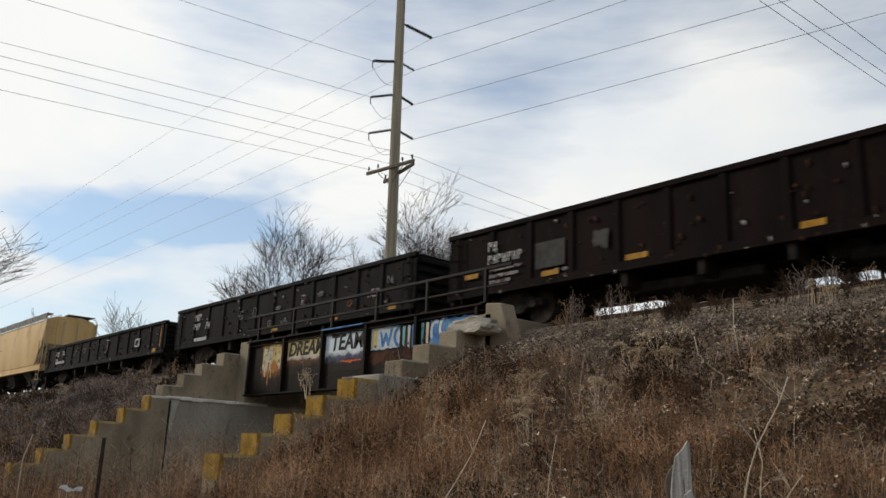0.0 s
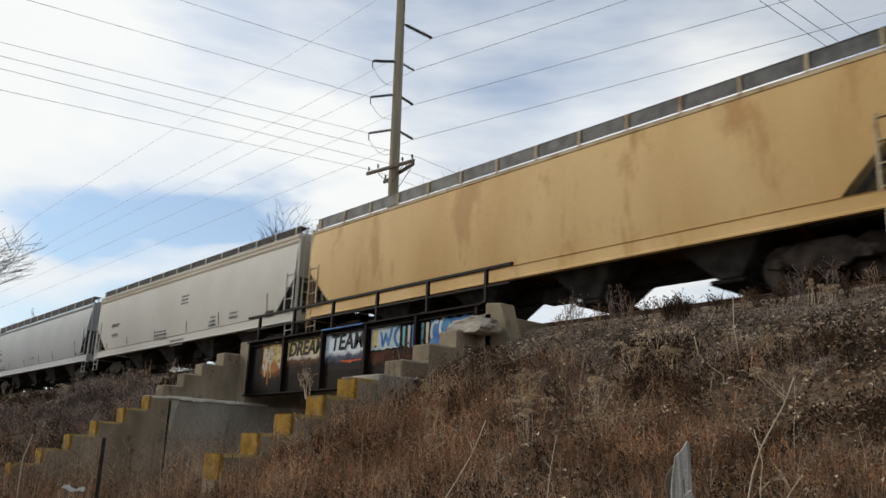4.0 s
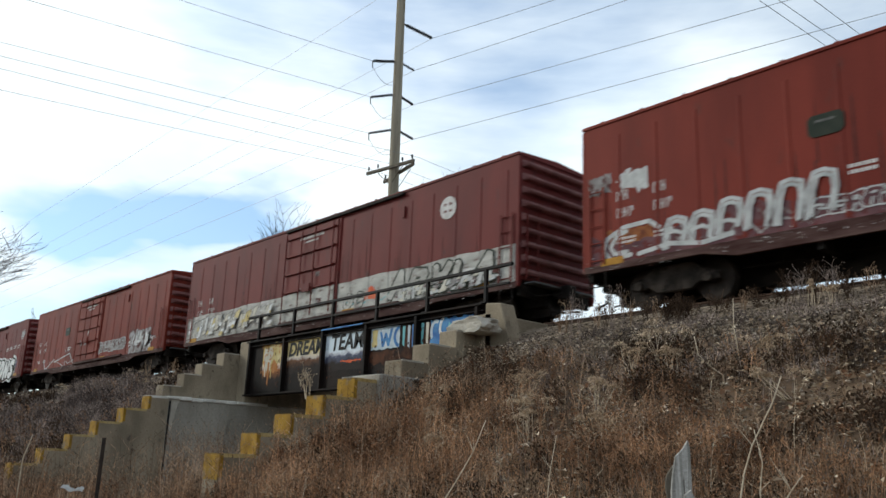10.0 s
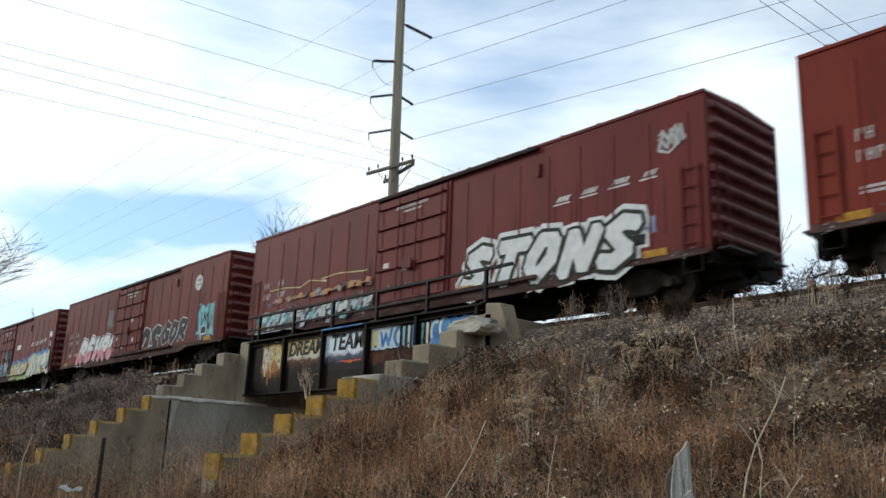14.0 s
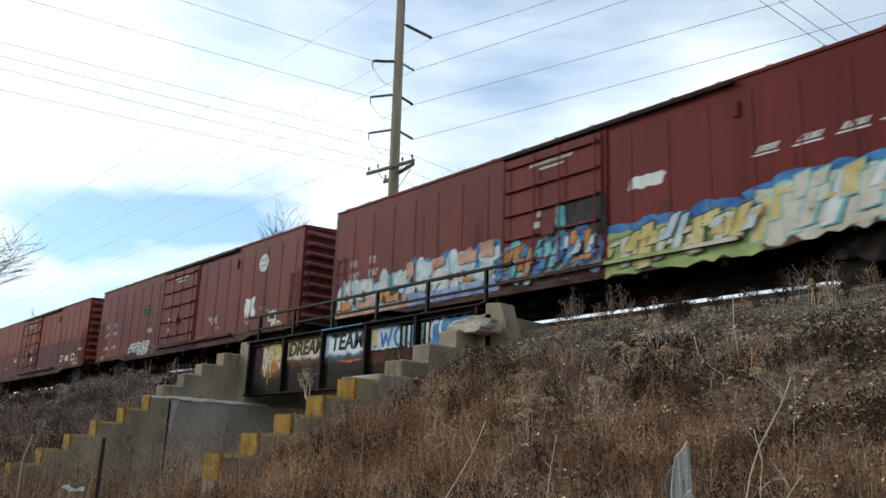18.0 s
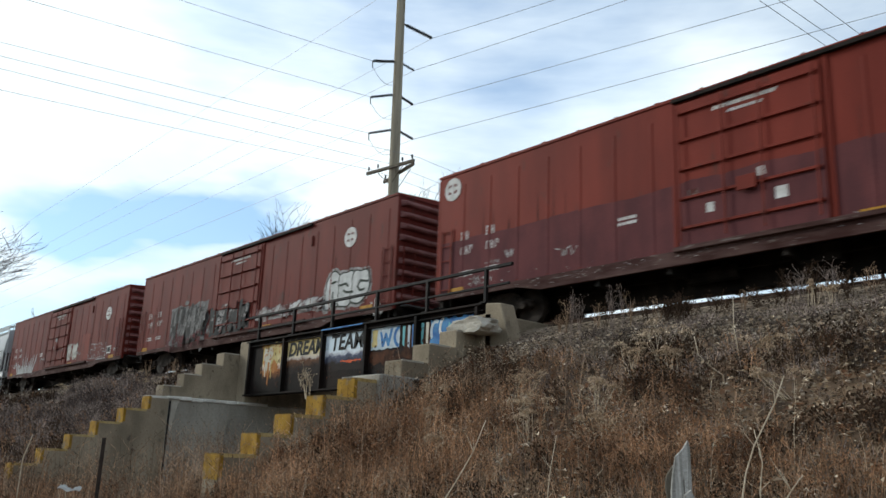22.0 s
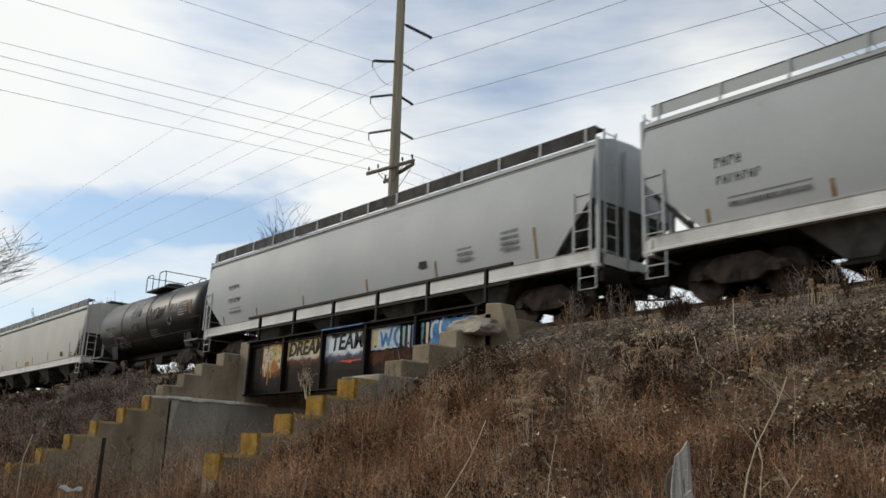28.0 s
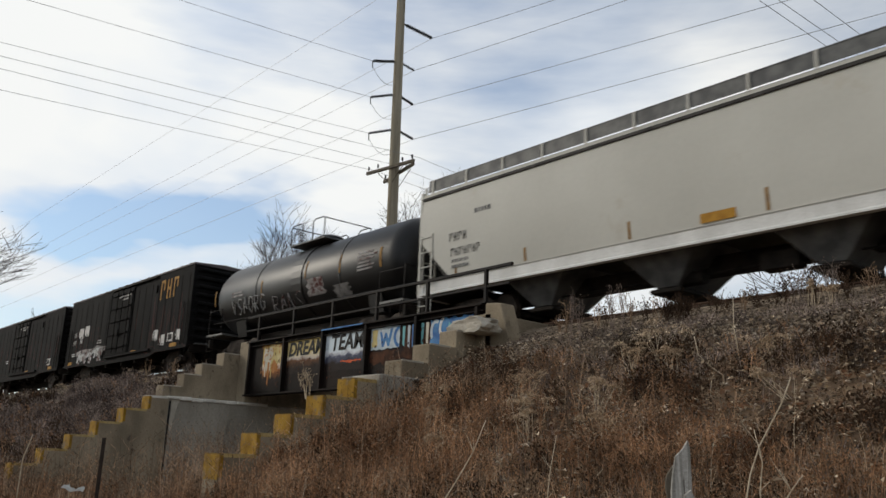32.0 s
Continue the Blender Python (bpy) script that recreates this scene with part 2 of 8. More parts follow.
M_GBLACK = material("black_spray_paint", (0.012, 0.012, 0.012), (0.03, 0.03, 0.03), 0.6, 0, 4, 40, 0.03)
M_GBLUE = material("blue_spray_paint", (0.04, 0.12, 0.32), (0.09, 0.25, 0.48), 0.6, 0, 3, 40, 0.03)
M_GTEAL = material("teal_spray_paint", (0.10, 0.33, 0.36), (0.22, 0.50, 0.52), 0.6, 0, 3, 40, 0.03)
M_GPINK = material("pink_spray_paint", (0.62, 0.20, 0.24), (0.72, 0.36, 0.38), 0.6, 0, 3, 40, 0.03)
M_GYELLOW = material("yellow_spray_paint", (0.5, 0.38, 0.13), (0.64, 0.54, 0.28), 0.6, 0, 3, 40, 0.03)
M_GORANGE = material("orange_spray_paint", (0.4, 0.15, 0.035), (0.52, 0.24, 0.08), 0.6, 0, 3, 40, 0.03)
M_GRED = material("red_spray_paint", (0.55, 0.085, 0.03), (0.66, 0.14, 0.05), 0.6, 0, 3, 40, 0.03)
M_GRIMEPURPLE = material("purple_grey_grime", (0.10, 0.05, 0.055), (0.17, 0.085, 0.09), 0.85, 0, 2.5, 40, 0.06, (1, 1, 1), (0.13, 0.03, 0.026), 5.0, 0.52)
M_GRUSTSPRAY = material("burnt_orange_spray_paint", (0.16, 0.05, 0.022), (0.32, 0.12, 0.04), 0.75, 0, 4, 40, 0.04, (1, 1, 1), (0.11, 0.03, 0.026), 6.0, 0.56)
M_GLAV = material("lavender_blue_spray_paint", (0.16, 0.19, 0.33), (0.34, 0.39, 0.56), 0.7, 0, 4, 40, 0.04, (1, 1, 1), (0.06, 0.05, 0.07), 6.0, 0.6)
M_GSALMON = material("salmon_spray_paint", (0.38, 0.2, 0.13), (0.55, 0.34, 0.24), 0.7, 0, 4, 40, 0.04, (1, 1, 1), (0.4, 0.38, 0.36), 6.0, 0.58)
M_DECAL = material("dark_green_decal", (0.022, 0.03, 0.022), (0.04, 0.046, 0.034), 0.7, 0, 3, 40, 0.03)
M_CONC = material("weathered_concrete", (0.22, 0.178, 0.125), (0.36, 0.295, 0.21), 0.9, 0, 1.1, 22, 0.35, (1, 1, 0.6), (0.14, 0.115, 0.085), 2.5, 0.58)
M_CONCDARK = material("damp_grey_concrete", (0.28, 0.256, 0.215), (0.43, 0.395, 0.335), 0.9, 0, 0.9, 14, 0.5, (1, 1, 0.22), (0.15, 0.135, 0.112), 2.2, 0.55)
# pale edge concrete, brightened further for sky light on the seat cap
M_CAPSTONE = material("pale_concrete_edge", (0.6, 0.57, 0.51), (0.8, 0.77, 0.7), 0.9, 0, 2.0, 30, 0.3)
M_CONCEDGE = material("worn_concrete_edge", (0.38, 0.345, 0.285), (0.52, 0.475, 0.4), 0.9, 0, 2.0, 30, 0.3)
M_YEDGE = material("pale_worn_yellow_edge", (0.34, 0.23, 0.08), (0.58, 0.44, 0.2), 0.85, 0, 3.0, 30, 0.2, (1, 1, 1), (0.22, 0.17, 0.11), 3.0, 0.6)
M_YPAINT = material("worn_yellow_paint", (0.220, 0.119, 0.016), (0.370, 0.216, 0.031), 0.8, 0, 3.5, 30, 0.25, (1, 1, 1), (0.2, 0.155, 0.105), 4.0, 0.55)
M_GIRDER = material("rusty_black_girder", (0.007, 0.0058, 0.0054), (0.019, 0.0115, 0.0085), 0.7, 0.1, 1.5, 40, 0.15, (1, 1, 0.5), (0.055, 0.02, 0.011), 2.5, 0.64)
M_GRUST = material("rust_brown_spray_fade", (0.03, 0.014, 0.009), (0.095, 0.038, 0.019), 0.8, 0, 3.5, 40, 0.05, (1, 1, 1), (0.02, 0.014, 0.012), 4.0, 0.55)
M_GPALE = material("pale_blue_spray_paint", (0.38, 0.46, 0.52), (0.58, 0.64, 0.66), 0.6, 0, 3, 40, 0.03)
M_GGREEN = material("yellow_green_spray_paint", (0.22, 0.3, 0.1), (0.4, 0.46, 0.18), 0.6, 0, 3, 40, 0.03)
M_CLOD = material("brown_soil_clod", (0.07, 0.043, 0.026), (0.26, 0.168, 0.10), 1.0, 0, 3, 30, 0.3, island=0.75)
M_RAILING = material("dark_railing_steel", (0.009, 0.008, 0.008), (0.022, 0.018, 0.016), 0.6, 0.2, 4, 50, 0.1)
M_BALLAST = material("ballast_stone", (0.105, 0.078, 0.055), (0.30, 0.235, 0.172), 0.95, 0, 6, 30, 0.4, island=0.7)
M_TIE = material("old_creosote_timber", (0.05, 0.036, 0.026), (0.10, 0.075, 0.055), 0.9, 0, 3, 40, 0.4, (0.4, 3, 3), vary=0.3)
M_GROUND = material("dead_grass_soil", (0.042, 0.027, 0.017), (0.18, 0.118, 0.073), 1.0, 0, 1.6, 12, 0.8, (1, 1, 1), (0.15, 0.07, 0.034), 2.6, 0.54)
M_STRAW = material("dry_straw", (0.13, 0.085, 0.048), (0.52, 0.385, 0.25), 0.9, 0, 1.5, 20, 0.0, island=0.8)
M_REDWEED = material("red_brown_weed", (0.14, 0.060, 0.028), (0.62, 0.36, 0.20), 0.9, 0, 1.0, 20, 0.0, island=0.7)
M_DARKWEED = material("dark_dead_weed", (0.074, 0.046, 0.029), (0.53, 0.365, 0.24), 0.9, 0, 1.0, 20, 0.0, island=0.8)
M_PUFF = material("tan_seed_head", (0.40, 0.285, 0.18), (0.70, 0.55, 0.385), 0.95, 0, 3, 30, 0.0, island=0.4)
M_STALK = material("bleached_stalk", (0.5, 0.4, 0.28), (0.68, 0.57, 0.42), 0.85, 0, 4, 40, 0.15)
M_BARK = material("grey_brown_bark", (0.032, 0.026, 0.022), (0.065, 0.053, 0.044), 0.95, 0, 4, 40, 0.3)
M_TWIG = material("fine_twigs", (0.045, 0.033, 0.028), (0.085, 0.064, 0.054), 0.95, 0, 2, 30, 0.0)
M_POLE = material("weathered_pole_timber", (0.25, 0.215, 0.155), (0.40, 0.355, 0.27), 0.85, 0, 1.2, 30, 0.25, (4, 4, 0.15), (0.19, 0.15, 0.105), 3.0, 0.6)
M_INSUL = material("grey_insulator", (0.035, 0.038, 0.042), (0.07, 0.077, 0.085), 0.4, 0, 4, 40, 0.0)
M_WIRE = material("aluminium_wire", (0.26, 0.265, 0.275), (0.36, 0.365, 0.38), 0.5, 0.4, 3, 40, 0.0)
M_ARM = material("grey_crossarm_timber", (0.10, 0.085, 0.065), (0.18, 0.155, 0.12), 0.85, 0, 3, 40, 0.25)
M_OLDWOOD = material("silvered_broken_timber", (0.27, 0.255, 0.225), (0.56, 0.53, 0.48), 0.9, 0, 3, 50, 0.6, (14, 14, 0.5), (0.10, 0.085, 0.07), 4.0, 0.58)
M_FENCE = material("rusted_fence_post", (0.035, 0.028, 0.024), (0.07, 0.05, 0.04), 0.8, 0.2, 6, 50, 0.2)
M_SCRAP = material("white_plastic_scrap", (0.62, 0.62, 0.60), (0.75, 0.75, 0.73), 0.5, 0, 5, 40, 0.0)
M_SILLDUST = material("dust_caked_sill", (0.046, 0.020, 0.017), (0.105, 0.062, 0.054), 0.9, 0, 2.2, 30, 0.15, (0.5, 1, 2.5), (0.17, 0.145, 0.13), 5.0, 0.6)
M_PALESTONE = material("pale_spilled_stone", (0.22, 0.18, 0.14), (0.56, 0.48, 0.39), 0.95, 0, 6, 30, 0.3, island=0.6)
# paler maroon that stands for the light the end ribs catch
M_RIBLIT = material("lit_rib_maroon_paint", (0.135, 0.045, 0.040), (0.25, 0.105, 0.095), 0.6, 0, 3.0, 30, 0.05, (1, 0.6, 2), (0.085, 0.025, 0.02), 3.0, 0.6, spec=0.3)
M_GREYWEED = material("grey_withered_weed", (0.062, 0.046, 0.04), (0.46, 0.365, 0.31), 0.9, 0, 1.0, 20, 0.0, island=0.8)
# near-black weed colour for shaded gaps; also colours the darkest tall weeds
M_WEEDSHADE = material("dark_weed_and_shade", (0.028, 0.018, 0.012), (0.13, 0.082, 0.052), 0.9, 0, 1.3, 20, 0.0, island=0.6)
M_LEAF = material("dead_leaf_litter", (0.40, 0.30, 0.20), (0.80, 0.68, 0.52), 0.95, 0, 2, 30, 0.0, island=0.6)
M_GWORN = material("worn_silver_spray_paint", (0.22, 0.20, 0.19), (0.40, 0.38, 0.37), 0.7, 0, 3, 40, 0.03, (1, 1, 1), (0.085, 0.025, 0.02), 4.0, 0.5)


# ---------------------------------------------------------------- mesh helpers
def faded(name, pale, dark, z_pale, z_dark, base):
    """Sprayed paint that thins out downwards into the bare girder, with a ragged edge."""
    m = material(name, pale, pale, 0.65, 0, 3, 40, 0.03, grain=0.2)
    n, l = m.node_tree.nodes, m.node_tree.links
    b = n["Principled BSDF"]
    top = b.inputs["Base Color"].links[0].from_socket
    co, sep, ns, ad = n.new("ShaderNodeTexCoord"), n.new("ShaderNodeSeparateXYZ"), n.new("ShaderNodeTexNoise"), n.new("ShaderNodeMath")
    ns.inputs["Scale"].default_value, ns.inputs["Detail"].default_value, ns.inputs["Roughness"].default_value = 5.0, 6.0, 0.7
    ad.operation = "MULTIPLY_ADD"
    ad.inputs[1].default_value = 0.45
    l.new(co.outputs["Object"], sep.inputs["Vector"])
    l.new(co.outputs["Object"], ns.inputs["Vector"])
    l.new(ns.outputs["Fac"], ad.inputs[0])
    l.new(sep.outputs["Z"], ad.inputs[2])
    ramp = n.new("ShaderNodeMapRange")
    ramp.inputs["From Min"].default_value, ramp.inputs["From Max"].default_value = z_dark + .22, z_pale + .22
    l.new(ad.outputs["Value"], ramp.inputs["Value"])
    tone = n.new("ShaderNodeValToRGB")
    tone.color_ramp.elements[0].color, tone.color_ramp.elements[1].color = (*base, 1), (1, 1, 1, 1)
    mid = tone.color_ramp.elements.new(0.45)
    mid.color = (*dark, 1)
    l.new(ramp.outputs["Result"], tone.inputs["Fac"])
    mix = n.new("ShaderNodeMixRGB")
    gate = n.new("ShaderNodeMapRange")
    gate.inputs["From Min"].default_value = 0.55
    l.new(ramp.outputs["Result"], gate.inputs["Value"])
    l.new(gate.outputs["Result"], mix.inputs["Fac"])
    l.new(tone.outputs["Color"], mix.inputs["Color1"])
    l.new(top, mix.inputs["Color2"])
    l.new(mix.outputs["Color"], b.inputs["Base Color"])
    return m


RUST = (0.016, 0.010, 0.008)
M_FADECREAM = faded("cream_spray_fading_to_rust", (0.55, 0.43, 0.19), (0.13, 0.055, 0.022), 4.86, 4.45, RUST)
M_FADEWHITE = faded("white_spray_fading_to_navy", (0.60, 0.68, 0.73), (0.075, 0.085, 0.13), 4.84, 4.42, RUST)
M_FADEYELLOW = faded("yellow_spray_fading_to_rust", (0.58, 0.40, 0.12), (0.26, 0.10, 0.03), 4.75, 4.15, RUST)


class Geo:
    """Collects vertices and faces of one mesh."""
    def __init__(self):
        self.v, self.f = [], []

    def add(self, verts, faces):
        k = len(self.v)
        self.v += [tuple(p) for p in verts]
        self.f += [tuple(i + k for i in q) for q in faces]
        return self

    def box(self, x0, x1, y0, y1, z0, z1):
        return self.add([(x0, y0, z0), (x1, y0, z0), (x1, y1, z0), (x0, y1, z0), (x0, y0, z1), (x1, y0, z1), (x1, y1, z1), (x0, y1, z1)],
                        [(0, 3, 2, 1), (4, 5, 6, 7), (0, 1, 5, 4), (1, 2, 6, 5), (2, 3, 7, 6), (3, 0, 4, 7)])

    def prism(self, pts, axis, a, b):
        """A closed outline pushed along an axis: 'y' takes (x, z) points, 'x' takes (y, z), 'z' takes (x, y)."""
        n = len(pts)
        put = {"y": lambda p, w: (p[0], w, p[1]), "x": lambda p, w: (w, p[0], p[1]), "z": lambda p, w: (p[0], p[1], w)}[axis]
        return self.add([put(p, a) for p in pts] + [put(p, b) for p in pts],
                        [tuple(range(n)), tuple(range(2 * n - 1, n - 1, -1))] + [(i, n + i, n + (i + 1) % n, (i + 1) % n) for i in range(n)])

    def tube(self, p, q, r, r2=None, n=8, caps=True):
        p, q = Vector(p), Vector(q)
        r2 = r if r2 is None else r2
        d = (q - p).normalized()
        s = d.orthogonal().normalized()
        t = d.cross(s)
        ring = lambda c, k: [c + (s * math.cos(2 * math.pi * i / n) + t * math.sin(2 * math.pi * i / n)) * k for i in range(n)]
        faces = [(i, (i + 1) % n, n + (i + 1) % n, n + i) for i in range(n)]
        if caps:
            faces += [tuple(range(n - 1, -1, -1)), tuple(range(n, 2 * n))]
        return self.add(ring(p, r) + ring(q, r2), faces)

    def path(self, pts, r, r2=None, n=6):
        """One bent tube through the points."""
        r2 = r if r2 is None else r2
        pts = [Vector(p) for p in pts]
        k = len(pts) - 1
        side = (pts[1] - pts[0]).normalized().orthogonal().normalized()
        rings = []
        for i, p in enumerate(pts):
            d = (pts[min(i + 1, k)] - pts[max(i - 1, 0)]).normalized()
            side = (side - d * side.dot(d)).normalized()
            t = d.cross(side)
            w = r + (r2 - r) * i / k
            rings += [p + (side * math.cos(2 * math.pi * j / n) + t * math.sin(2 * math.pi * j / n)) * w for j in range(n)]
        faces = [(i * n + j, i * n + (j + 1) % n, (i + 1) * n + (j + 1) % n, (i + 1) * n + j) for i in range(k) for j in range(n)]
        faces += [tuple(range(n - 1, -1, -1)), tuple(range(k * n, k * n + n))]
        return self.add(rings, faces)

    def grid(self, rows):
        """A sheet through rows of points."""
        n = len(rows[0])
        return self.add([p for row in rows for p in row],
                        [(i * n + j, i * n + j + 1, (i + 1) * n + j + 1, (i + 1) * n + j) for i in range(len(rows) - 1) for j in range(n - 1)])

    def mesh(self, name, mat, bevel=0.0, smooth=False):
        me = bpy.data.meshes.new(name)
        me.from_pydata(self.v, [], self.f)
        bm = bmesh.new()
        bm.from_mesh(me)
        bmesh.ops.recalc_face_normals(bm, faces=bm.faces)
        if bevel:
            es = [e for e in bm.edges if len(e.link_faces) == 2 and e.calc_face_angle(0) > 0.6]
            bmesh.ops.bevel(bm, geom=es, offset=bevel, segments=1, affect="EDGES", clamp_overlap=True)
        bm.to_mesh(me)
        bm.free()
        me.materials.append(mat)
        if smooth:
            me.shade_smooth()
        return me


def thing(name, label, category, m=None, group="", kind=""):
    ob = new(name)
    ob.empty_display_size = 0.3
    if m:
        ob.matrix_basis = m
    return tagged(ob, label, category, group, kind)


def part(name, geo, mat, parent=None, label="", bevel=0.0, smooth=False):
    me = geo if isinstance(geo, bpy.types.Mesh) else geo.mesh(name, mat, bevel, smooth)
    ob = new(name, me)
    if parent:
        ob.parent = parent
    return tagged(ob, label)
# ---------------------------------------------------------------- plan of the place
TRACK_Y, RAIL_Z = 16.55, 5.22
WALL_L, WALL_R = -26.0, -14.6        # faces of the two stepped walls


def land(x, y):
    """Height of the ground: an embankment along x, cut by a passage under the bridge."""
    wob = 0.22 * noise.noise((x * 0.35, y * 0.35, 3.1)) + 0.08 * noise.noise((x * 1.3, y * 1.3, 7.7))
    wob *= min(1.0, max(0.15, (12.9 - y) / 2.5)) if y < 16 else 1.0
    near = 4.28 - (13.3 - y) * 0.56
    far = 4.28 - (y - 19.8) * 0.55
    z = min(4.3, near, far)
    z = max(z, 0.0) if z > -0.6 else 0.0
    if 0.0 < z < 4.2:
        z += wob
    if -26.62 < x < -14.3:
        z = min(z, 0.15 + 0.3 * wob)
    return z + (0.1 * wob if z <= 0.01 else 0)


def spread(*bands):
    out = []
    for a, b, n in bands:
        out += [a + (b - a) * i / n for i in range(n)]
    return out + [bands[-1][1]]


gx = spread((-2600, -300, 8), (-300, -60, 16), (-60, -26.66, 34), (-26.66, -26.6, 1), (-26.6, -14.35, 22), (-14.35, -14.25, 1), (-14.25, 8, 60), (8, 60, 14), (60, 1500, 10))
gy = spread((-300, -20, 8), (-20, 0, 8), (0, 14, 56), (14, 19, 4), (19, 32, 20), (32, 120, 10), (120, 3000, 10))
ground = part("ground", Geo().grid([[(x, y, land(x, y)) for x in gx] for y in gy]), M_GROUND, smooth=True)
tagged(ground, "brown dead grass and soil of a railway embankment", "ground", kind="structure")

# ---------------------------------------------------------------- track
for side, (xa, xb) in enumerate(((-480, -26.7), (-13.9, 420))):
    bed = Geo().prism([(12.4, 3.3), (12.4, 3.79), (12.85, 4.06), (14.75, 4.885), (18.35, 4.885), (20.25, 4.0), (20.25, 3.3)], "x", xa, xb)
    tagged(part("ballast_bed", bed, M_BALLAST), "grey-brown crushed stone track ballast", "ballast", kind="structure")

rng = np.random.default_rng(5)


def stones(name, label, n, xs, ys, zf, size, mat=None, keep=None, category="ballast"):
    """Loose angular stones strewn over a strip."""
    base = np.array([(1, 0, -.3), (-.5, .8, -.3), (-.5, -.8, -.3), (.5, .6, .5), (-.8, 0, .45), (.4, -.7, .55)])
    tri = np.array([(0, 1, 3), (1, 4, 3), (1, 2, 4), (2, 5, 4), (2, 0, 5), (0, 3, 5), (3, 4, 5)])
    px, py = rng.uniform(*xs, n), rng.uniform(*ys, n)
    if keep:
        ok = np.array([keep(a, b) for a, b in zip(px, py)])
        px, py = px[ok], py[ok]
        n = len(px)
    pz = np.array([zf(a, b) for a, b in zip(px, py)])
    s = rng.uniform(*size, n)
    a = rng.uniform(0, 6.28, n)
    v = base[None] * (s[:, None, None] * rng.uniform(.7, 1.3, (n, 1, 3)))
    c, d = np.cos(a)[:, None], np.sin(a)[:, None]
    vv = np.stack([v[..., 0] * c - v[..., 1] * d + px[:, None], v[..., 0] * d + v[..., 1] * c + py[:, None], v[..., 2] + pz[:, None]], -1)
    f = (tri[None] + 6 * np.arange(n)[:, None, None]).reshape(-1, 3)
    me = bpy.data.meshes.new(name)
    me.from_pydata(vv.reshape(-1, 3).tolist(), [], f.tolist())
    me.materials.append(mat or M_BALLAST)
    ob = new(name, me)
    return tagged(ob, label, category, kind="stuff")


bed_z = lambda x, y: max(land(x, y), 3.79 + (y - 12.4) * 0.6 if y < 12.85 else 4.06 + min(1.0, (y - 12.85) / 1.9) * 0.8)
stones("ballast_stones", "loose crushed stones on the ballast shoulder", 26000, (-13.3, 4), (12.1, 15.0), bed_z, (0.022, 0.05))
stones("spilled_stones", "crushed stones spilled down the bank", 9000, (-13.0, 4), (8.6, 12.6), bed_z, (0.016, 0.042), None, lambda x, y: noise.noise((x * .5, y * .5, 9.0)) + (y - 10.9) * .3 + (x + 7) * .06 > rng.uniform(-.6, .6))
stones("pale_stones", "pale limestone chips scattered over the bank", 3900, (-13.2, 4), (7.5, 13.6), lambda x, y: bed_z(x, y) + .03, (0.012, 0.042), M_PALESTONE, lambda x, y: noise.noise((x * .7, y * .7, 19.0)) + (y - 10.8) * .28 > rng.uniform(-.4, .7))
stones("soil_clods", "brown clods and matted dead leaves on the bank", 24000, (-13.9, 3.5), (4.0, 12.6), land, (0.012, 0.045), M_CLOD, lambda x, y: noise.noise((x * .9, y * .9, 2.0)) > rng.uniform(-.7, .5), "soil")
stones("ballast_stones", "loose crushed stones on the far ballast shoulder", 4500, (-60, -26.9), (12.7, 15.3), bed_z, (0.04, 0.09))

track = thing("railway_track", "rusty steel rails on old timber ties", "track", kind="structure")
for y in (TRACK_Y - 0.7525, TRACK_Y + 0.7525):
    prof = [(-.07, -.17), (.07, -.17), (.07, -.155), (.012, -.14), (.012, -.045), (.036, -.035), (.036, -.004), (.03, 0), (-.03, 0), (-.036, -.004), (-.036, -.035), (-.012, -.045), (-.012, -.14), (-.07, -.155)]
    part("rail", Geo().prism([(y + a, RAIL_Z + b) for a, b in prof], "x", -480, 420), M_RAIL, track)

tie = Geo().box(-.115, .115, -1.3, 1.3, -.12, .045).mesh("tie", M_TIE, bevel=.012)
for i in range(150):
    ob = part("tie", tie, M_TIE, track)
    ob.location = (-62 + i * .52, TRACK_Y, RAIL_Z - .17 - .045)
# ---------------------------------------------------------------- bridge
bridge = thing("girder_bridge", "rusty black steel plate girder railway bridge with painted graffiti", "bridge")
GX0, GX1, GY, GZ0, GZ1 = -25.92, -14.5, 13.9, 3.66, 5.43
for name, y in (("near_girder", GY), ("far_girder", 2 * TRACK_Y - GY)):
    out = -1 if y < TRACK_Y else 1
    part("girder_web", Geo().box(GX0, GX1, y - .012, y + .012, GZ0 + .03, GZ1 - .03), M_GIRDER, bridge)
    part("top_flange", Geo().box(GX0 - .02, GX1 + .02, y - .17, y + .17, GZ1 - .03, GZ1 + .02), M_GIRDER, bridge, bevel=.006)
    part("bottom_flange", Geo().box(GX0 - .02, GX1 + .02, y - .17, y + .17, GZ0 - .02, GZ0 + .03), M_GIRDER, bridge, bevel=.006)
    g = Geo().box(GX0, GX1, y - .10, y + .10, GZ1 - .16, GZ1 - .14)
    part("flange_angle", g, M_GIRDER, bridge)
    for x in (-25.8, -23.6, -21.4, -19.2, -17.0, -14.7):
        part("stiffener", Geo().box(x - .05, x + .05, y - .15, y + .15, GZ0 + .035, GZ1 - .035), M_GIRDER, bridge, bevel=.006)
    rv = Geo()
    for i in range(120):
        x = GX0 + .1 + i * (GX1 - GX0 - .2) / 119
        for z in (GZ1 - .08, GZ0 + .09):
            rv.tube((x, y + out * .012, z), (x, y + out * .03, z), .011, .008, 6)
    tagged(part("rivet_row", rv, M_GIRDER, bridge), kind="stuff")
part("deck", Geo().box(GX0, GX1, GY + .2, 2 * TRACK_Y - GY - .2, 4.72, 4.80), M_GIRDER, bridge)
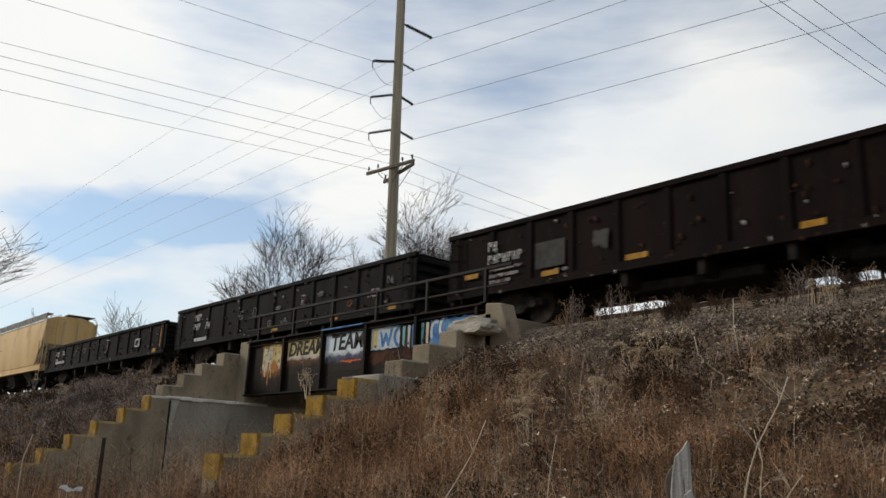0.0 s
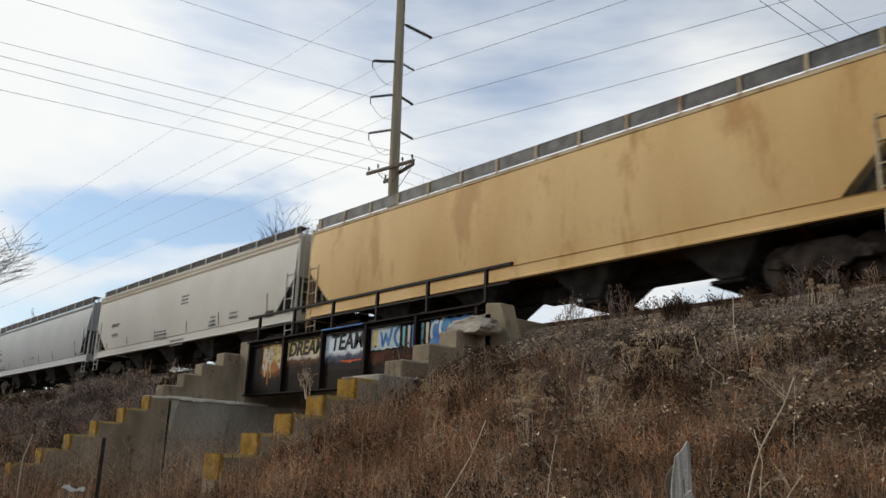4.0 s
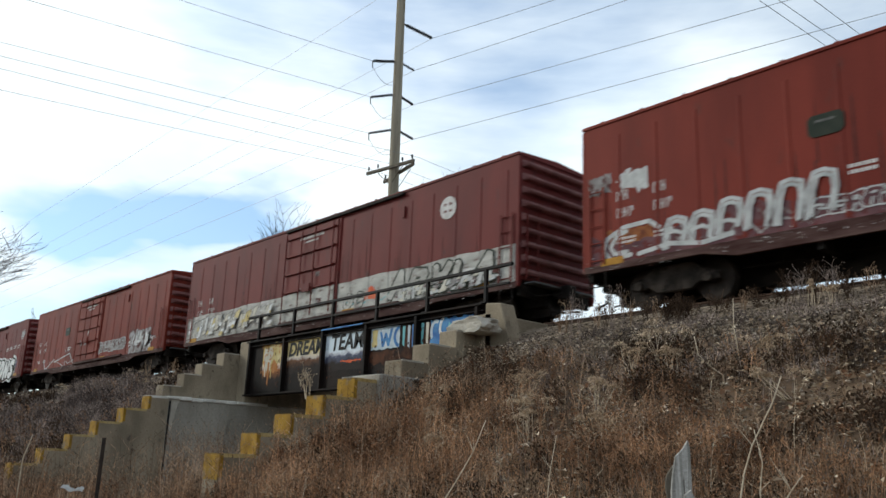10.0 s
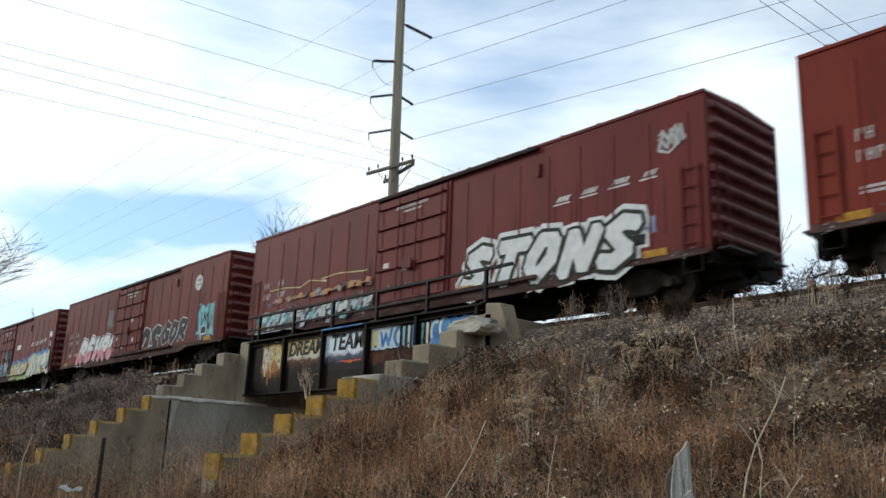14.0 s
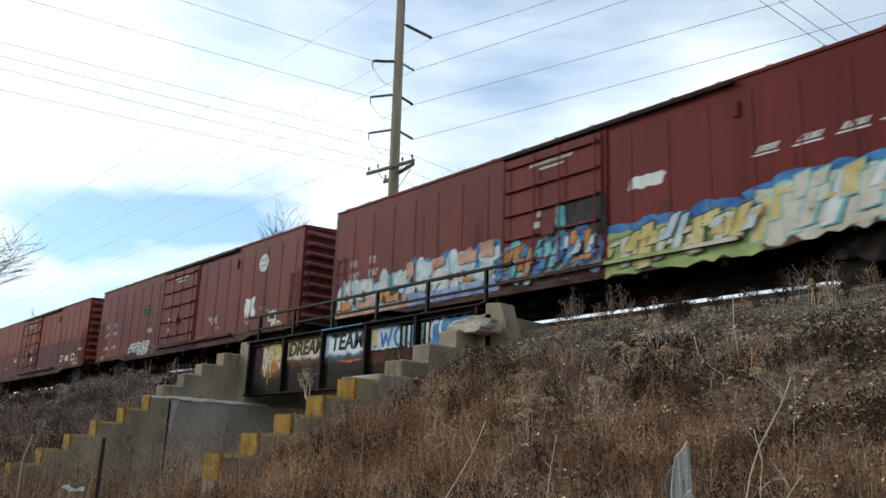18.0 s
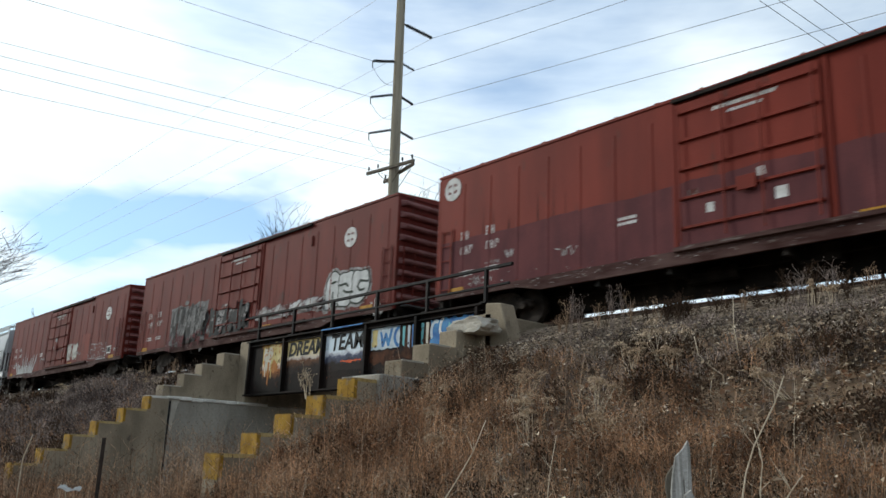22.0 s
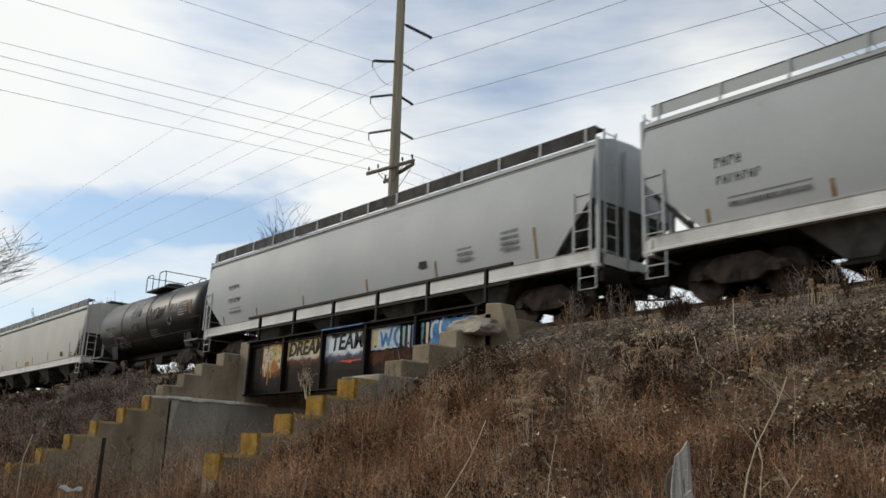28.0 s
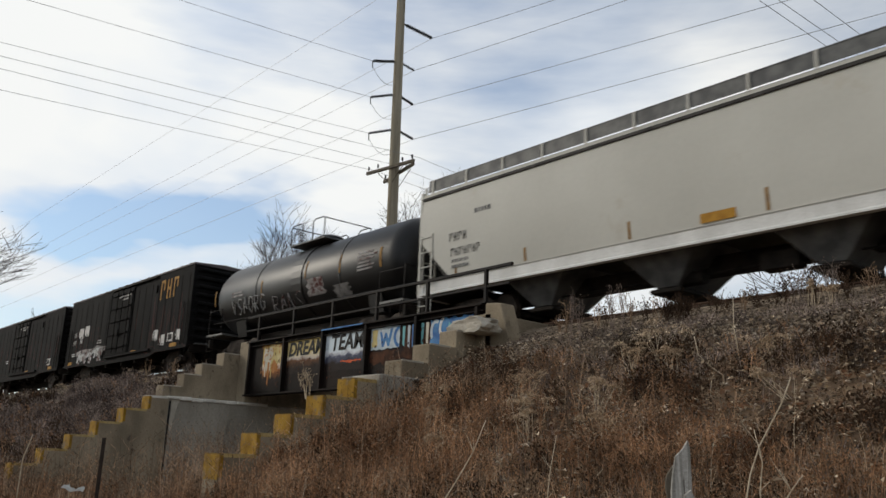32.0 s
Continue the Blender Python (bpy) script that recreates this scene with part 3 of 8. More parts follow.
for i in range(12):
    x = GX0 + .4 + i * (GX1 - GX0 - .8) / 11
    part("floor_beam", Geo().box(x - .12, x + .12, GY + .02, 2 * TRACK_Y - GY - .02, 4.25, 4.715), M_GIRDER, bridge)
part("bridge_ballast", Geo().box(GX0, GX1, GY + .3, 2 * TRACK_Y - GY - .3, 4.804, 5.0), M_BALLAST, bridge)

railing = thing("bridge_railing", "dark steel pipe railing along the bridge walkway", "railing")
for i in range(6):
    x = -25.45 + i * 2.19
    part("post", Geo().box(x - .045, x + .045, GY - .06, GY + .03, GZ1 + .02, 6.32), M_RAILING, railing, bevel=.008)
    part("post_foot", Geo().box(x - .11, x + .11, GY - .13, GY + .10, GZ1 + .02, GZ1 + .05), M_RAILING, railing)
part("top_rail", Geo().prism([(GY - .05, 6.27), (GY + .03, 6.27), (GY + .03, 6.35), (GY - .05, 6.35)], "x", -26.25, -13.62), M_RAILING, railing, bevel=.012)
part("middle_rail", Geo().prism([(GY - .045, 5.83), (GY + .015, 5.83), (GY + .015, 5.89), (GY - .045, 5.89)], "x", -26.25, -13.7), M_RAILING, railing, bevel=.01)

# graffiti on the girder, painted panel by panel
FACE = GY - .012


def flat(name, pts, mat, y, parent, label="", z_up=True):
    """A thin painted shape facing the near side, 3 mm thick."""
    return part(name, Geo().prism(pts, "y", y - .003, y), mat, parent, label)


def ragged(x0, x1, z0, z1, seed, n=14, rough=0.08):
    """A hand-sprayed rectangle with uneven edges."""
    r = random.Random(seed)
    pts = []
    for k in range(n):
        pts.append((x0 + (x1 - x0) * k / n, z0 + r.uniform(-rough, rough)))
    for k in range(5):
        pts.append((x1 + r.uniform(-rough, rough) * .5, z0 + (z1 - z0) * k / 5))
    for k in range(n):
        pts.append((x1 - (x1 - x0) * k / n, z1 + r.uniform(-rough, rough) * .4))
    for k in range(5):
        pts.append((x0 + r.uniform(-rough, rough) * .5, z1 - (z1 - z0) * k / 5))
    return pts


def lettering(name, text, size, mat, m, parent, label="", bold=0.02, shear=0.0):
    """Raised lettering in the built-in font, as a mesh part."""
    cu = bpy.data.curves.new(name, "FONT")
    cu.body, cu.size, cu.extrude, cu.offset, cu.shear = text, size, 0.002, bold, shear
    tmp = bpy.data.objects.new(name, cu)
    scene.collection.objects.link(tmp)
    me = bpy.data.meshes.new_from_object(tmp.evaluated_get(bpy.context.evaluated_depsgraph_get()))
    bpy.data.objects.remove(tmp)
    me.name = name
    me.materials.clear()
    me.materials.append(mat)
    ob = part(name, me, mat, parent, label)
    ob.matrix_basis = m
    return ob


def arc(cx, cz, rx, rz, a0, a1, w, n=12):
    """Outline of a curved brush stroke."""
    an = [radians(a0 + (a1 - a0) * i / n) for i in range(n + 1)]
    return [(cx + rx * math.cos(a), cz + rz * math.sin(a)) for a in an] + [(cx + (rx - w) * math.cos(a), cz + (rz - w) * math.sin(a)) for a in an[::-1]]


def spatter(name, n, x0, x1, z0, z1, size, mat, y, seed):
    """Flecks and runs of sprayed paint."""
    r = random.Random(seed)
    g = Geo()
    for k in range(n):
        u = r.random()
        x, z, e = r.uniform(x0, x1), z1 - (z1 - z0) * u, r.uniform(.4, 1) * size
        g.prism([(x - e, z), (x - e * .4, z - e * r.uniform(.6, 2.6)), (x + e * .6, z - e * .5), (x + e, z + e * .5), (x, z + e)], "y", y - .002 - k * .00003, y - k * .00003)
    tagged(part(name, g, mat, bridge), kind="stuff")


flat("yellow_panel", ragged(-25.0, -23.72, 4.0, 5.30, 1, 12, .1), M_FADEYELLOW, FACE, bridge, "yellow graffiti panel with orange drips")
flat("orange_blot", ragged(-24.95, -24.1, 4.35, 4.95, 41, 9, .16), M_GORANGE, FACE - .003, bridge)
flat("yellow_blot", ragged(-24.6, -23.75, 4.72, 5.27, 49, 9, .1), M_GYELLOW, FACE - .006, bridge)
flat("cream_blot", ragged(-24.9, -24.4, 4.5, 5.15, 7, 9, .15), M_GCREAM, FACE - .009, bridge)
for i, (x, z, w) in enumerate(((-24.82, 4.25, .05), (-24.62, 3.98, .06), (-24.45, 4.2, .045))):
    flat("paint_drip", [(x - w, 4.7), (x - w * .5, z), (x + w * .4, z - .05), (x + w, 4.7)], (M_GCREAM, M_GORANGE, M_GYELLOW)[i], FACE - .012, bridge)
spatter("paint_flecks", 60, -25.1, -23.8, 4.3, 5.3, .04, M_GORANGE, FACE - .014, 1)
flat("cream_panel", ragged(-23.5, -21.52, 4.25, 5.31, 2, 16, .03), M_FADECREAM, FACE, bridge, "yellow and cream graffiti panel fading to rust")
lettering("graffiti_word", "DREAM", .60, M_GBLACK, pose(-23.42, FACE - .012, 4.80, 90, 0, 0), bridge, "black sprayed word", .018, .16)
flat("white_panel", ragged(-21.33, -19.3, 4.2, 5.31, 4, 16, .02), M_FADEWHITE, FACE, bridge, "white and pale blue graffiti panel fading to navy")
flat("red_stroke", ragged(-20.5, -19.5, 4.42, 4.47, 6, 8, .04), M_GRED, FACE - .010, bridge)
lettering("graffiti_word", "TEAM", .64, M_GBLACK, pose(-21.05, FACE - .012, 4.80, 90), bridge, "black sprayed word", .016, .14)
flat("rust_fade", ragged(-19.05, -17.2, 4.25, 4.62, 46, 12, .1), M_GRUST, FACE, bridge)
flat("white_panel", ragged(-19.05, -17.78, 4.66, 5.26, 8, 10, .025), M_GPALE, FACE - .003, bridge)
flat("yellow_blot", ragged(-19.0, -18.75, 4.75, 5.2, 47, 6, .07), M_GYELLOW, FACE - .006, bridge)
flat("blue_scrawl", [(-18.66, 5.14), (-18.57, 5.14), (-18.5, 4.93), (-18.42, 5.1), (-18.35, 5.1), (-18.27, 4.93), (-18.18, 5.2), (-18.08, 5.2), (-18.22, 4.72), (-18.3, 4.72), (-18.38, 4.9), (-18.47, 4.72), (-18.55, 4.72)], M_GBLUE, FACE - .006, bridge)
flat("blue_scrawl", arc(-17.76, 4.95, .28, .30, 100, 262, .10), M_GBLUE, FACE - .009, bridge)
flat("rust_panel", ragged(-17.65, -17.1, 4.5, 5.2, 11), M_GRUST, FACE - .002, bridge)
flat("rust_panel", ragged(-16.9, -16.2, 4.5, 5.2, 48), M_GRUST, FACE, bridge)
for k, (x, m) in enumerate(((-17.6, M_GTEAL), (-17.38, M_GPALE), (-17.2, M_GBLUE), (-16.82, M_GTEAL), (-16.62, M_GCREAM))):
    flat("paint_drip", [(x - .06, 5.22), (x - .045, 4.72 - .05 * (k % 3)), (x + .03, 4.66 - .06 * (k % 2)), (x + .055, 5.2)], m, FACE - .006 - k * .002, bridge)
flat("blue_panel", ragged(-16.5, -14.9, 4.5, 5.25, 12, 14, .1), M_GBLUE, FACE - .003, bridge)
for k in range(5):
    flat("pale_scrawl", arc(-16.3 + k * .34, 4.95 + .06 * (k % 2), .22, .3, 60 + 40 * k, 220 + 40 * k, .09), (M_GPALE, M_GWHITE, M_GTEAL)[k % 3], FACE - .006 - k * .002, bridge)
spatter("paint_flecks", 130, -25.4, -15.2, 3.75, 5.3, .035, M_GRUST, FACE - .018, 5)
flat("blue_streak", ragged(-21.4, -19.3, GZ1 - .025, GZ1 + .016, 13, 10, .003), M_GBLUE, GY - .172, bridge)

# ---------------------------------------------------------------- stepped walls and abutments
LEFT_STEPS = [(6.95, 1.26), (7.70, 1.69), (8.42, 2.12), (9.12, 2.54), (9.88, 2.98), (10.62, 3.41)]
LEFT_UPPER = [(11.27, 3.83), (11.94, 4.26), (12.53, 4.65), (13.27, 5.09)]
RIGHT_STEPS = [(7.10, 1.68), (7.79, 2.07), (8.46, 2.46), (9.14, 2.86), (9.85, 3.26)]
RIGHT_UPPER = [(11.05, 3.77), (11.80, 4.20), (12.57, 4.60)]


def stair_outline(steps, y_end, floor=-0.3):
    pts = [(steps[0][0], floor)]
    z = floor
    for y, top in steps:
        pts += [(y, z), (y, top)] if z != floor else [(y, top)]
        z = top
    return pts + [(y_end, z), (y_end, floor)]


def stepped_wall(label, x_face, low, high, y_end, back=0.04, thick=0.42):
    w = thing("stepped_wall", label, "wall", group="stepped wing walls", kind="structure")
    part("lower_wall", Geo().prism(stair_outline(low, high[0][0] + .02), "x", x_face - thick, x_face), M_CONC, w, bevel=.025)
    part("upper_wall", Geo().prism(stair_outline(high, y_end), "x", x_face - back - max(.5, thick), x_face - back), M_CONC, w, bevel=.02)
    z = 0.6
    for y, top in low:
        part("yellow_riser", Geo().box(x_face - thick + .01, x_face - .01, y - .008, y + .02, max(z, top - .44), top - .01), M_YPAINT, w, "worn yellow paint on the step face", bevel=.004)
        part("yellow_nosing", Geo().box(x_face - thick + .01, x_face - .01, y - .006, y + .66, top - .004, top + .008), M_CAPSTONE if y > 10 else M_YPAINT, w)
        part("yellow_edge", Geo().box(x_face - .02, x_face + .005, y - .004, y + .07, max(z, top - .40), top - .02), M_YPAINT, w)
        part("tread_edge", Geo().box(x_face - .03, x_face + .006, y + .075, y + .70, top - .055, top + .012), M_YEDGE if y < 10 else M_CAPSTONE, w)
        z = top
    for y, top in high:
        part("tread_edge", Geo().box(x_face - back - .03, x_face - back + .006, y + .01, y + .6, top - .03, top + .008), M_CONCEDGE, w)
    return w


stepped_wall("stepped concrete wing wall with worn yellow step edges", WALL_L, LEFT_STEPS, LEFT_UPPER, 14.3, .6, .55)
stepped_wall("stepped concrete wing wall with yellow edges half buried in weeds", WALL_R + .6, RIGHT_STEPS, RIGHT_UPPER, 13.48, .04, .6)

abut = thing("abutment", "grey concrete bridge abutment with a pale crumbling top edge", "abutment", group="bridge abutments", kind="structure")
part("seat_block", Geo().box(-26.9, -25.985, 11.24, 19.6, -.3, 3.40), M_CONCDARK, abut, bevel=.03)
# crumbling pale cap, its colour whitened for the sky light it catches
for k in range(9):
    y = 11.2 + k * .395
    w = .05 * noise.noise((k * 1.7, 2.0, 0))
    part("seat_cap", Geo().box(-26.6, -25.93 + w, y, y + .39, 3.36 - .06 * abs(noise.noise((k * 2.3, 5.0, 1))), 3.445 + .01 * (k % 2)), M_CAPSTONE, abut, bevel=.018)
part("spalled_edge", Geo().prism([(11.33, 3.34), (11.62, 3.34), (11.55, 3.2), (11.5, 2.95), (11.47, 2.7), (11.42, 2.45), (11.36, 2.3), (11.33, 2.7), (11.36, 3.0)], "x", -25.984, -25.978), M_CONCEDGE, abut)
part("back_wall", Geo().box(-27.2, -26.62, 14.32, 19.5, 3.4, 5.1), M_CONC, abut, bevel=.02)
part("wall_joint", Geo().box(-25.99, -25.975, 11.26, 11.32, 0.2, 3.3), M_GBLACK, abut)
part("pilaster", Geo().box(-26.62, -26.0, 13.85, 14.5, 3.44, 5.5), M_CONC, abut, bevel=.03)
abut = thing("abutment", "concrete bridge abutment with a broken corner", "abutment", group="bridge abutments", kind="structure")
part("seat_block", Geo().box(-15.3, -13.9, 10.4, 19.6, -.3, 3.40), M_CONCDARK, abut, bevel=.03)
part("back_wall", Geo().box(-14.42, -13.9, 13.5, 19.5, 3.3, 5.1), M_CONC, abut, bevel=.02)
part("pilaster", Geo().prism([(-14.15, 3.3), (-13.3, 3.3), (-13.32, 4.5), (-13.6, 5.31), (-14.12, 5.36)], "y", 13.5, 13.95), M_CONC, abut, bevel=.03)

# ---------------------------------------------------------------- utility pole and wires
PB, PT = Vector((-33.43, 25.44, 0.0)), Vector((-33.75, 25.02, 40.0))
pole_at = lambda z: PB.lerp(PT, z / 40.0)
pole = thing("utility_pole", "tall weathered wooden transmission pole with stacked insulators", "utility pole")
part("shaft", Geo().path([pole_at(z) for z in (-1, 4, 8, 12, 16, 20, 24, 28, 32, 36, 40)], .33, .19, 14), M_POLE, pole, smooth=True)


def insulator(a, b, r=.07):
    a, b = Vector(a), Vector(b)
    g = Geo().tube(a, b, r * .45, r * .4, 8)
    d = b - a
    for k in range(3, 14):
        c = a + d * k / 14
        g.tube(c, c + d * .028, r, r * .8, 8)
    part("insulator", g, M_INSUL, pole, smooth=False)


def wire(pts, r=.015, sag=0.0, label="thin overhead power line"):
    ob = thing("overhead_wire", label, "wire", group="overhead wires")
    line = []
    for a, b in zip(pts[:-1], pts[1:]):
        a, b = Vector(a), Vector(b)
        for k in range(12):
            u = k / 12
            line.append(a.lerp(b, u) - Vector((0, 0, sag * 4 * u * (1 - u))))
    line.append(Vector(pts[-1]))
    part("conductor", Geo().path(line, r, n=4), M_WIRE, ob)
    return ob


def rubble(label, at, size, seed, mat):
    """A broken lump of concrete."""
    bm = bmesh.new()
    bmesh.ops.create_icosphere(bm, subdivisions=3, radius=1.0)
    for v in bm.verts:
        k = 1 + .28 * noise.noise(v.co * 1.6 + Vector((seed, 0, 0))) + .12 * noise.noise(v.co * 5 + Vector((0, seed, 0)))
        c = Vector([max(-.62, min(.62, a)) * 1.2 for a in v.co]) * k
        v.co = Vector((c.x * size[0], c.y * size[1], c.z * size[2]))
    me = bpy.data.meshes.new("broken_concrete")
    bm.to_mesh(me)
    bm.free()
    me.materials.append(mat)
    ob = new("broken_concrete", me)
    ob.matrix_basis = pose(*at)
    return tagged(ob, label, "rubble")


rubble("pale broken concrete lump on top of the wing wall", (-13.95, 13.02, 4.70), (.72, .42, .215), 2, M_CONCEDGE)
TIP = {"a": (-33.24, 27.17, 24.77), "b": (-33.25, 26.02, 22.40), "c": (-33.42, 26.19, 20.49), "e": (-33.33, 26.24, 18.49)}
TIPL = {"b": (-33.96, 23.75, 22.40), "c": (-34.27, 23.98, 20.49), "e": (-34.36, 24.08, 18.49)}
for k, p in list(TIP.items()) + list(TIPL.items()):
    q = pole_at(p[2] + .35)
    insulator(q, p, .12 if k == "a" else .095)
for k, p in TIPL.items():
    part("hanger", Geo().tube(p, Vector(p) - Vector((0, 0, .4)), .035, .02, 6), M_INSUL, pole)
    a, b = Vector(p) - Vector((0, 0, .3)), pole_at(p[2] - .9)
    line = [a.lerp(b, u / 8) - Vector((0, 0, .5 * 4 * (u / 8) * (1 - u / 8))) for u in range(9)]
    part("jumper_loop", Geo().path(line, .012, n=4), M_WIRE, pole)
for dy, z in ((-.22, 16.62), (.22, 16.45)):
    c = pole_at(z)
    arm = Geo().box(-1.75, 1.75, -.06, .06, -.08, .08)
    ob = part("crossarm", arm, M_ARM, pole, bevel=.01)
    ob.matrix_basis = pose(c.x, c.y + dy * 1.3, z, 0, 0, 7 if dy < 0 else -12)
    for x in (-1.6, -.9, .9, 1.6):
        pin = part("pin_insulator", Geo().tube((x, 0, .08), (x, 0, .2), .02, .02, 6).tube((x, 0, .2), (x, 0, .36), .06, .04, 8), M_INSUL, pole)
        pin.matrix_basis = ob.matrix_basis.copy()
    for s in (-1, 1):
        part("brace", Geo().tube(c + Vector((s * 1.1, dy, -.05)), pole_at(z - .95) + Vector((0, dy, 0)), .02, .02, 5), M_ARM, pole)

for a, b in ((TIP["a"], (-17.34, 30.6, 24.77)), (TIP["b"], (-6.41, 30.59, 22.4)), (TIP["c"], (7.48, 34.58, 20.49)), (TIP["e"], (16.46, 34.87, 18.49))):
    wire([a, b], .0125, .12)
for k in "abce":
    p = TIP[k]
    wire([p, (-220, p[1], p[2])], .011, .0)
wire([(10, 27.0, 29.6), (-220, 27.0, 28.6)], .011)
for k, b in (("b", (-36.59, 4.2, 22.4)), ("c", (-39.28, -8.36, 20.49)), ("e", (-40.52, -10.08, 18.49))):
    wire([TIPL[k], b], .011, .1)
for p, a, b in (((-35.3, 25.23, 16.95), (-41.19, -6.57, 16.75), (-35.66, 38.37, 16.75)), ((-33.9, 25.3, 16.98), (-38.36, -7.66, 16.8), (-34.66, 39.47, 16.8)), ((-32.0, 25.6, 16.95), (-37.46, -8.51, 16.75), (-32.75, 40.28, 16.75))):
    wire([a, p, b], .011, .1)
for a, b in (((-14.4, 24.0, 20), (-13.8, 43.0, 20)), ((-13.4, 24.0, 20), (-13.0, 43.0, 20)), ((-14.9, 24.0, 20), (-14.4, 43.0, 20))):
    wire([a, b], .0135, .05)

# ---------------------------------------------------------------- bare trees
def bare_tree(label, at, height, spread_r, seed, depth=5, trunk=0.16, mat=None, lean=(0, 0), thin=.013, bushy=False):
    r = random.Random(seed)
    root = thing("bare_tree", label, "tree", pose(*at), group="leafless trees")
    wood, twig = Geo(), Geo()

    def grow(p, d, length, rad, level):
        steps = 3
        for s in range(steps):
            q = p + d * (length / steps)
            w = max(rad, thin)
            (wood if rad > .03 else twig).tube(p, q, w, max(rad * .86, thin), 6 if rad > .05 else 3, caps=False)
            rad *= .86
            p = q
            d = (d + Vector((r.gauss(0, .10), r.gauss(0, .10), r.gauss(.03, .06)))).normalized()
            if level > 0 and s > 0:
                for _ in range(1 if level > 2 else 2):
                    side = Vector((r.gauss(0, 1), r.gauss(0, 1), 0)).normalized()
                    grow(p, (d * r.uniform(.6, .95) + side * r.uniform(.35, .85) * spread_r + Vector((0, 0, .06))).normalized(), length * r.uniform(.55, .78), rad * r.uniform(.5, .7), level - 1)
        if level == 0 and bushy:
            for _ in range(3):
                twig.tube(p, p + (d + Vector((r.gauss(0, .6), r.gauss(0, .6), r.gauss(.1, .4)))).normalized() * length * r.uniform(.5, 1.1), thin, thin * .7, 3, caps=False)
        if level > 0:
            grow(p, (d + Vector((r.gauss(0, .25), r.gauss(0, .25), .05))).normalized(), length * .75, rad * .8, level - 1)

    k = height / (1 + .72 + .52 + .38 + .27 + .2)
    grow(Vector((0, 0, -.3)), Vector((lean[0], lean[1], 1)).normalized(), k * 1.15, trunk, depth)
    part("trunk", wood, mat or M_BARK, root)
    if twig.v:
        tagged(part("twig_crown", twig, M_TWIG, root), kind="stuff")
    return root


bare_tree("leafless grey tree with dense upright twigs", (-64.8, 37.2, 0), 19.2, .72, 3, 5, .3, thin=.015, bushy=True)
bare_tree("leafless grey tree with a narrow crown", (-62.0, 43.0, 0), 23.6, .75, 8, 5, .28, thin=.015, bushy=True)
bare_tree("leafless tree with spreading fine branches behind the pole", (-63.3, 50.0, 0), 23.5, .85, 12, 6, .3, thin=.013, bushy=True)
bare_tree("bare tree reaching over the embankment with drooping twigs", (-49.0, 7.6, 0), 12.5, 1.25, 21, 5, .18, thin=.009)
bare_tree("low bare tree at the edge of the embankment", (-46.5, 7.2, 0), 9.5, 1.35, 25, 5, .13, thin=.009)
bare_tree("bare sapling with drooping twigs at the edge of the embankment", (-40.8, 5.7, 1.0), 11.0, 1.5, 77, 5, .12, thin=.007)
bare_tree("bare sapling with fine spreading twigs", (-43.3, 5.8, 1.0), 9.5, 1.6, 78, 5, .12, thin=.007)
bare_tree("small bare tree beside the track", (-17.5, 41.0, 0), 15.5, 1.0, 31, 4, .16)
for i, (x, y, h) in enumerate(((-72, 21, 11), (-70, 25, 13.5), (-68, 28, 12), (-76, 24, 13), (-74, 30, 15))):
    bare_tree("leafless shrubby tree in a hedgerow", (x, y, 0), h, .9, 40 + i, 4, .14)
signal = thing("signal_post", "thin dark steel post beside the far side of the track", "post", pose(-14.44, 37.3, 0))
part("mast", Geo().tube((0, 0, -.2), (0, 0, 15.4), .09, .07, 8), M_FENCE, signal)
part("bracket", Geo().box(-.25, .25, -.04, .04, 14.9, 15.0), M_FENCE, signal)

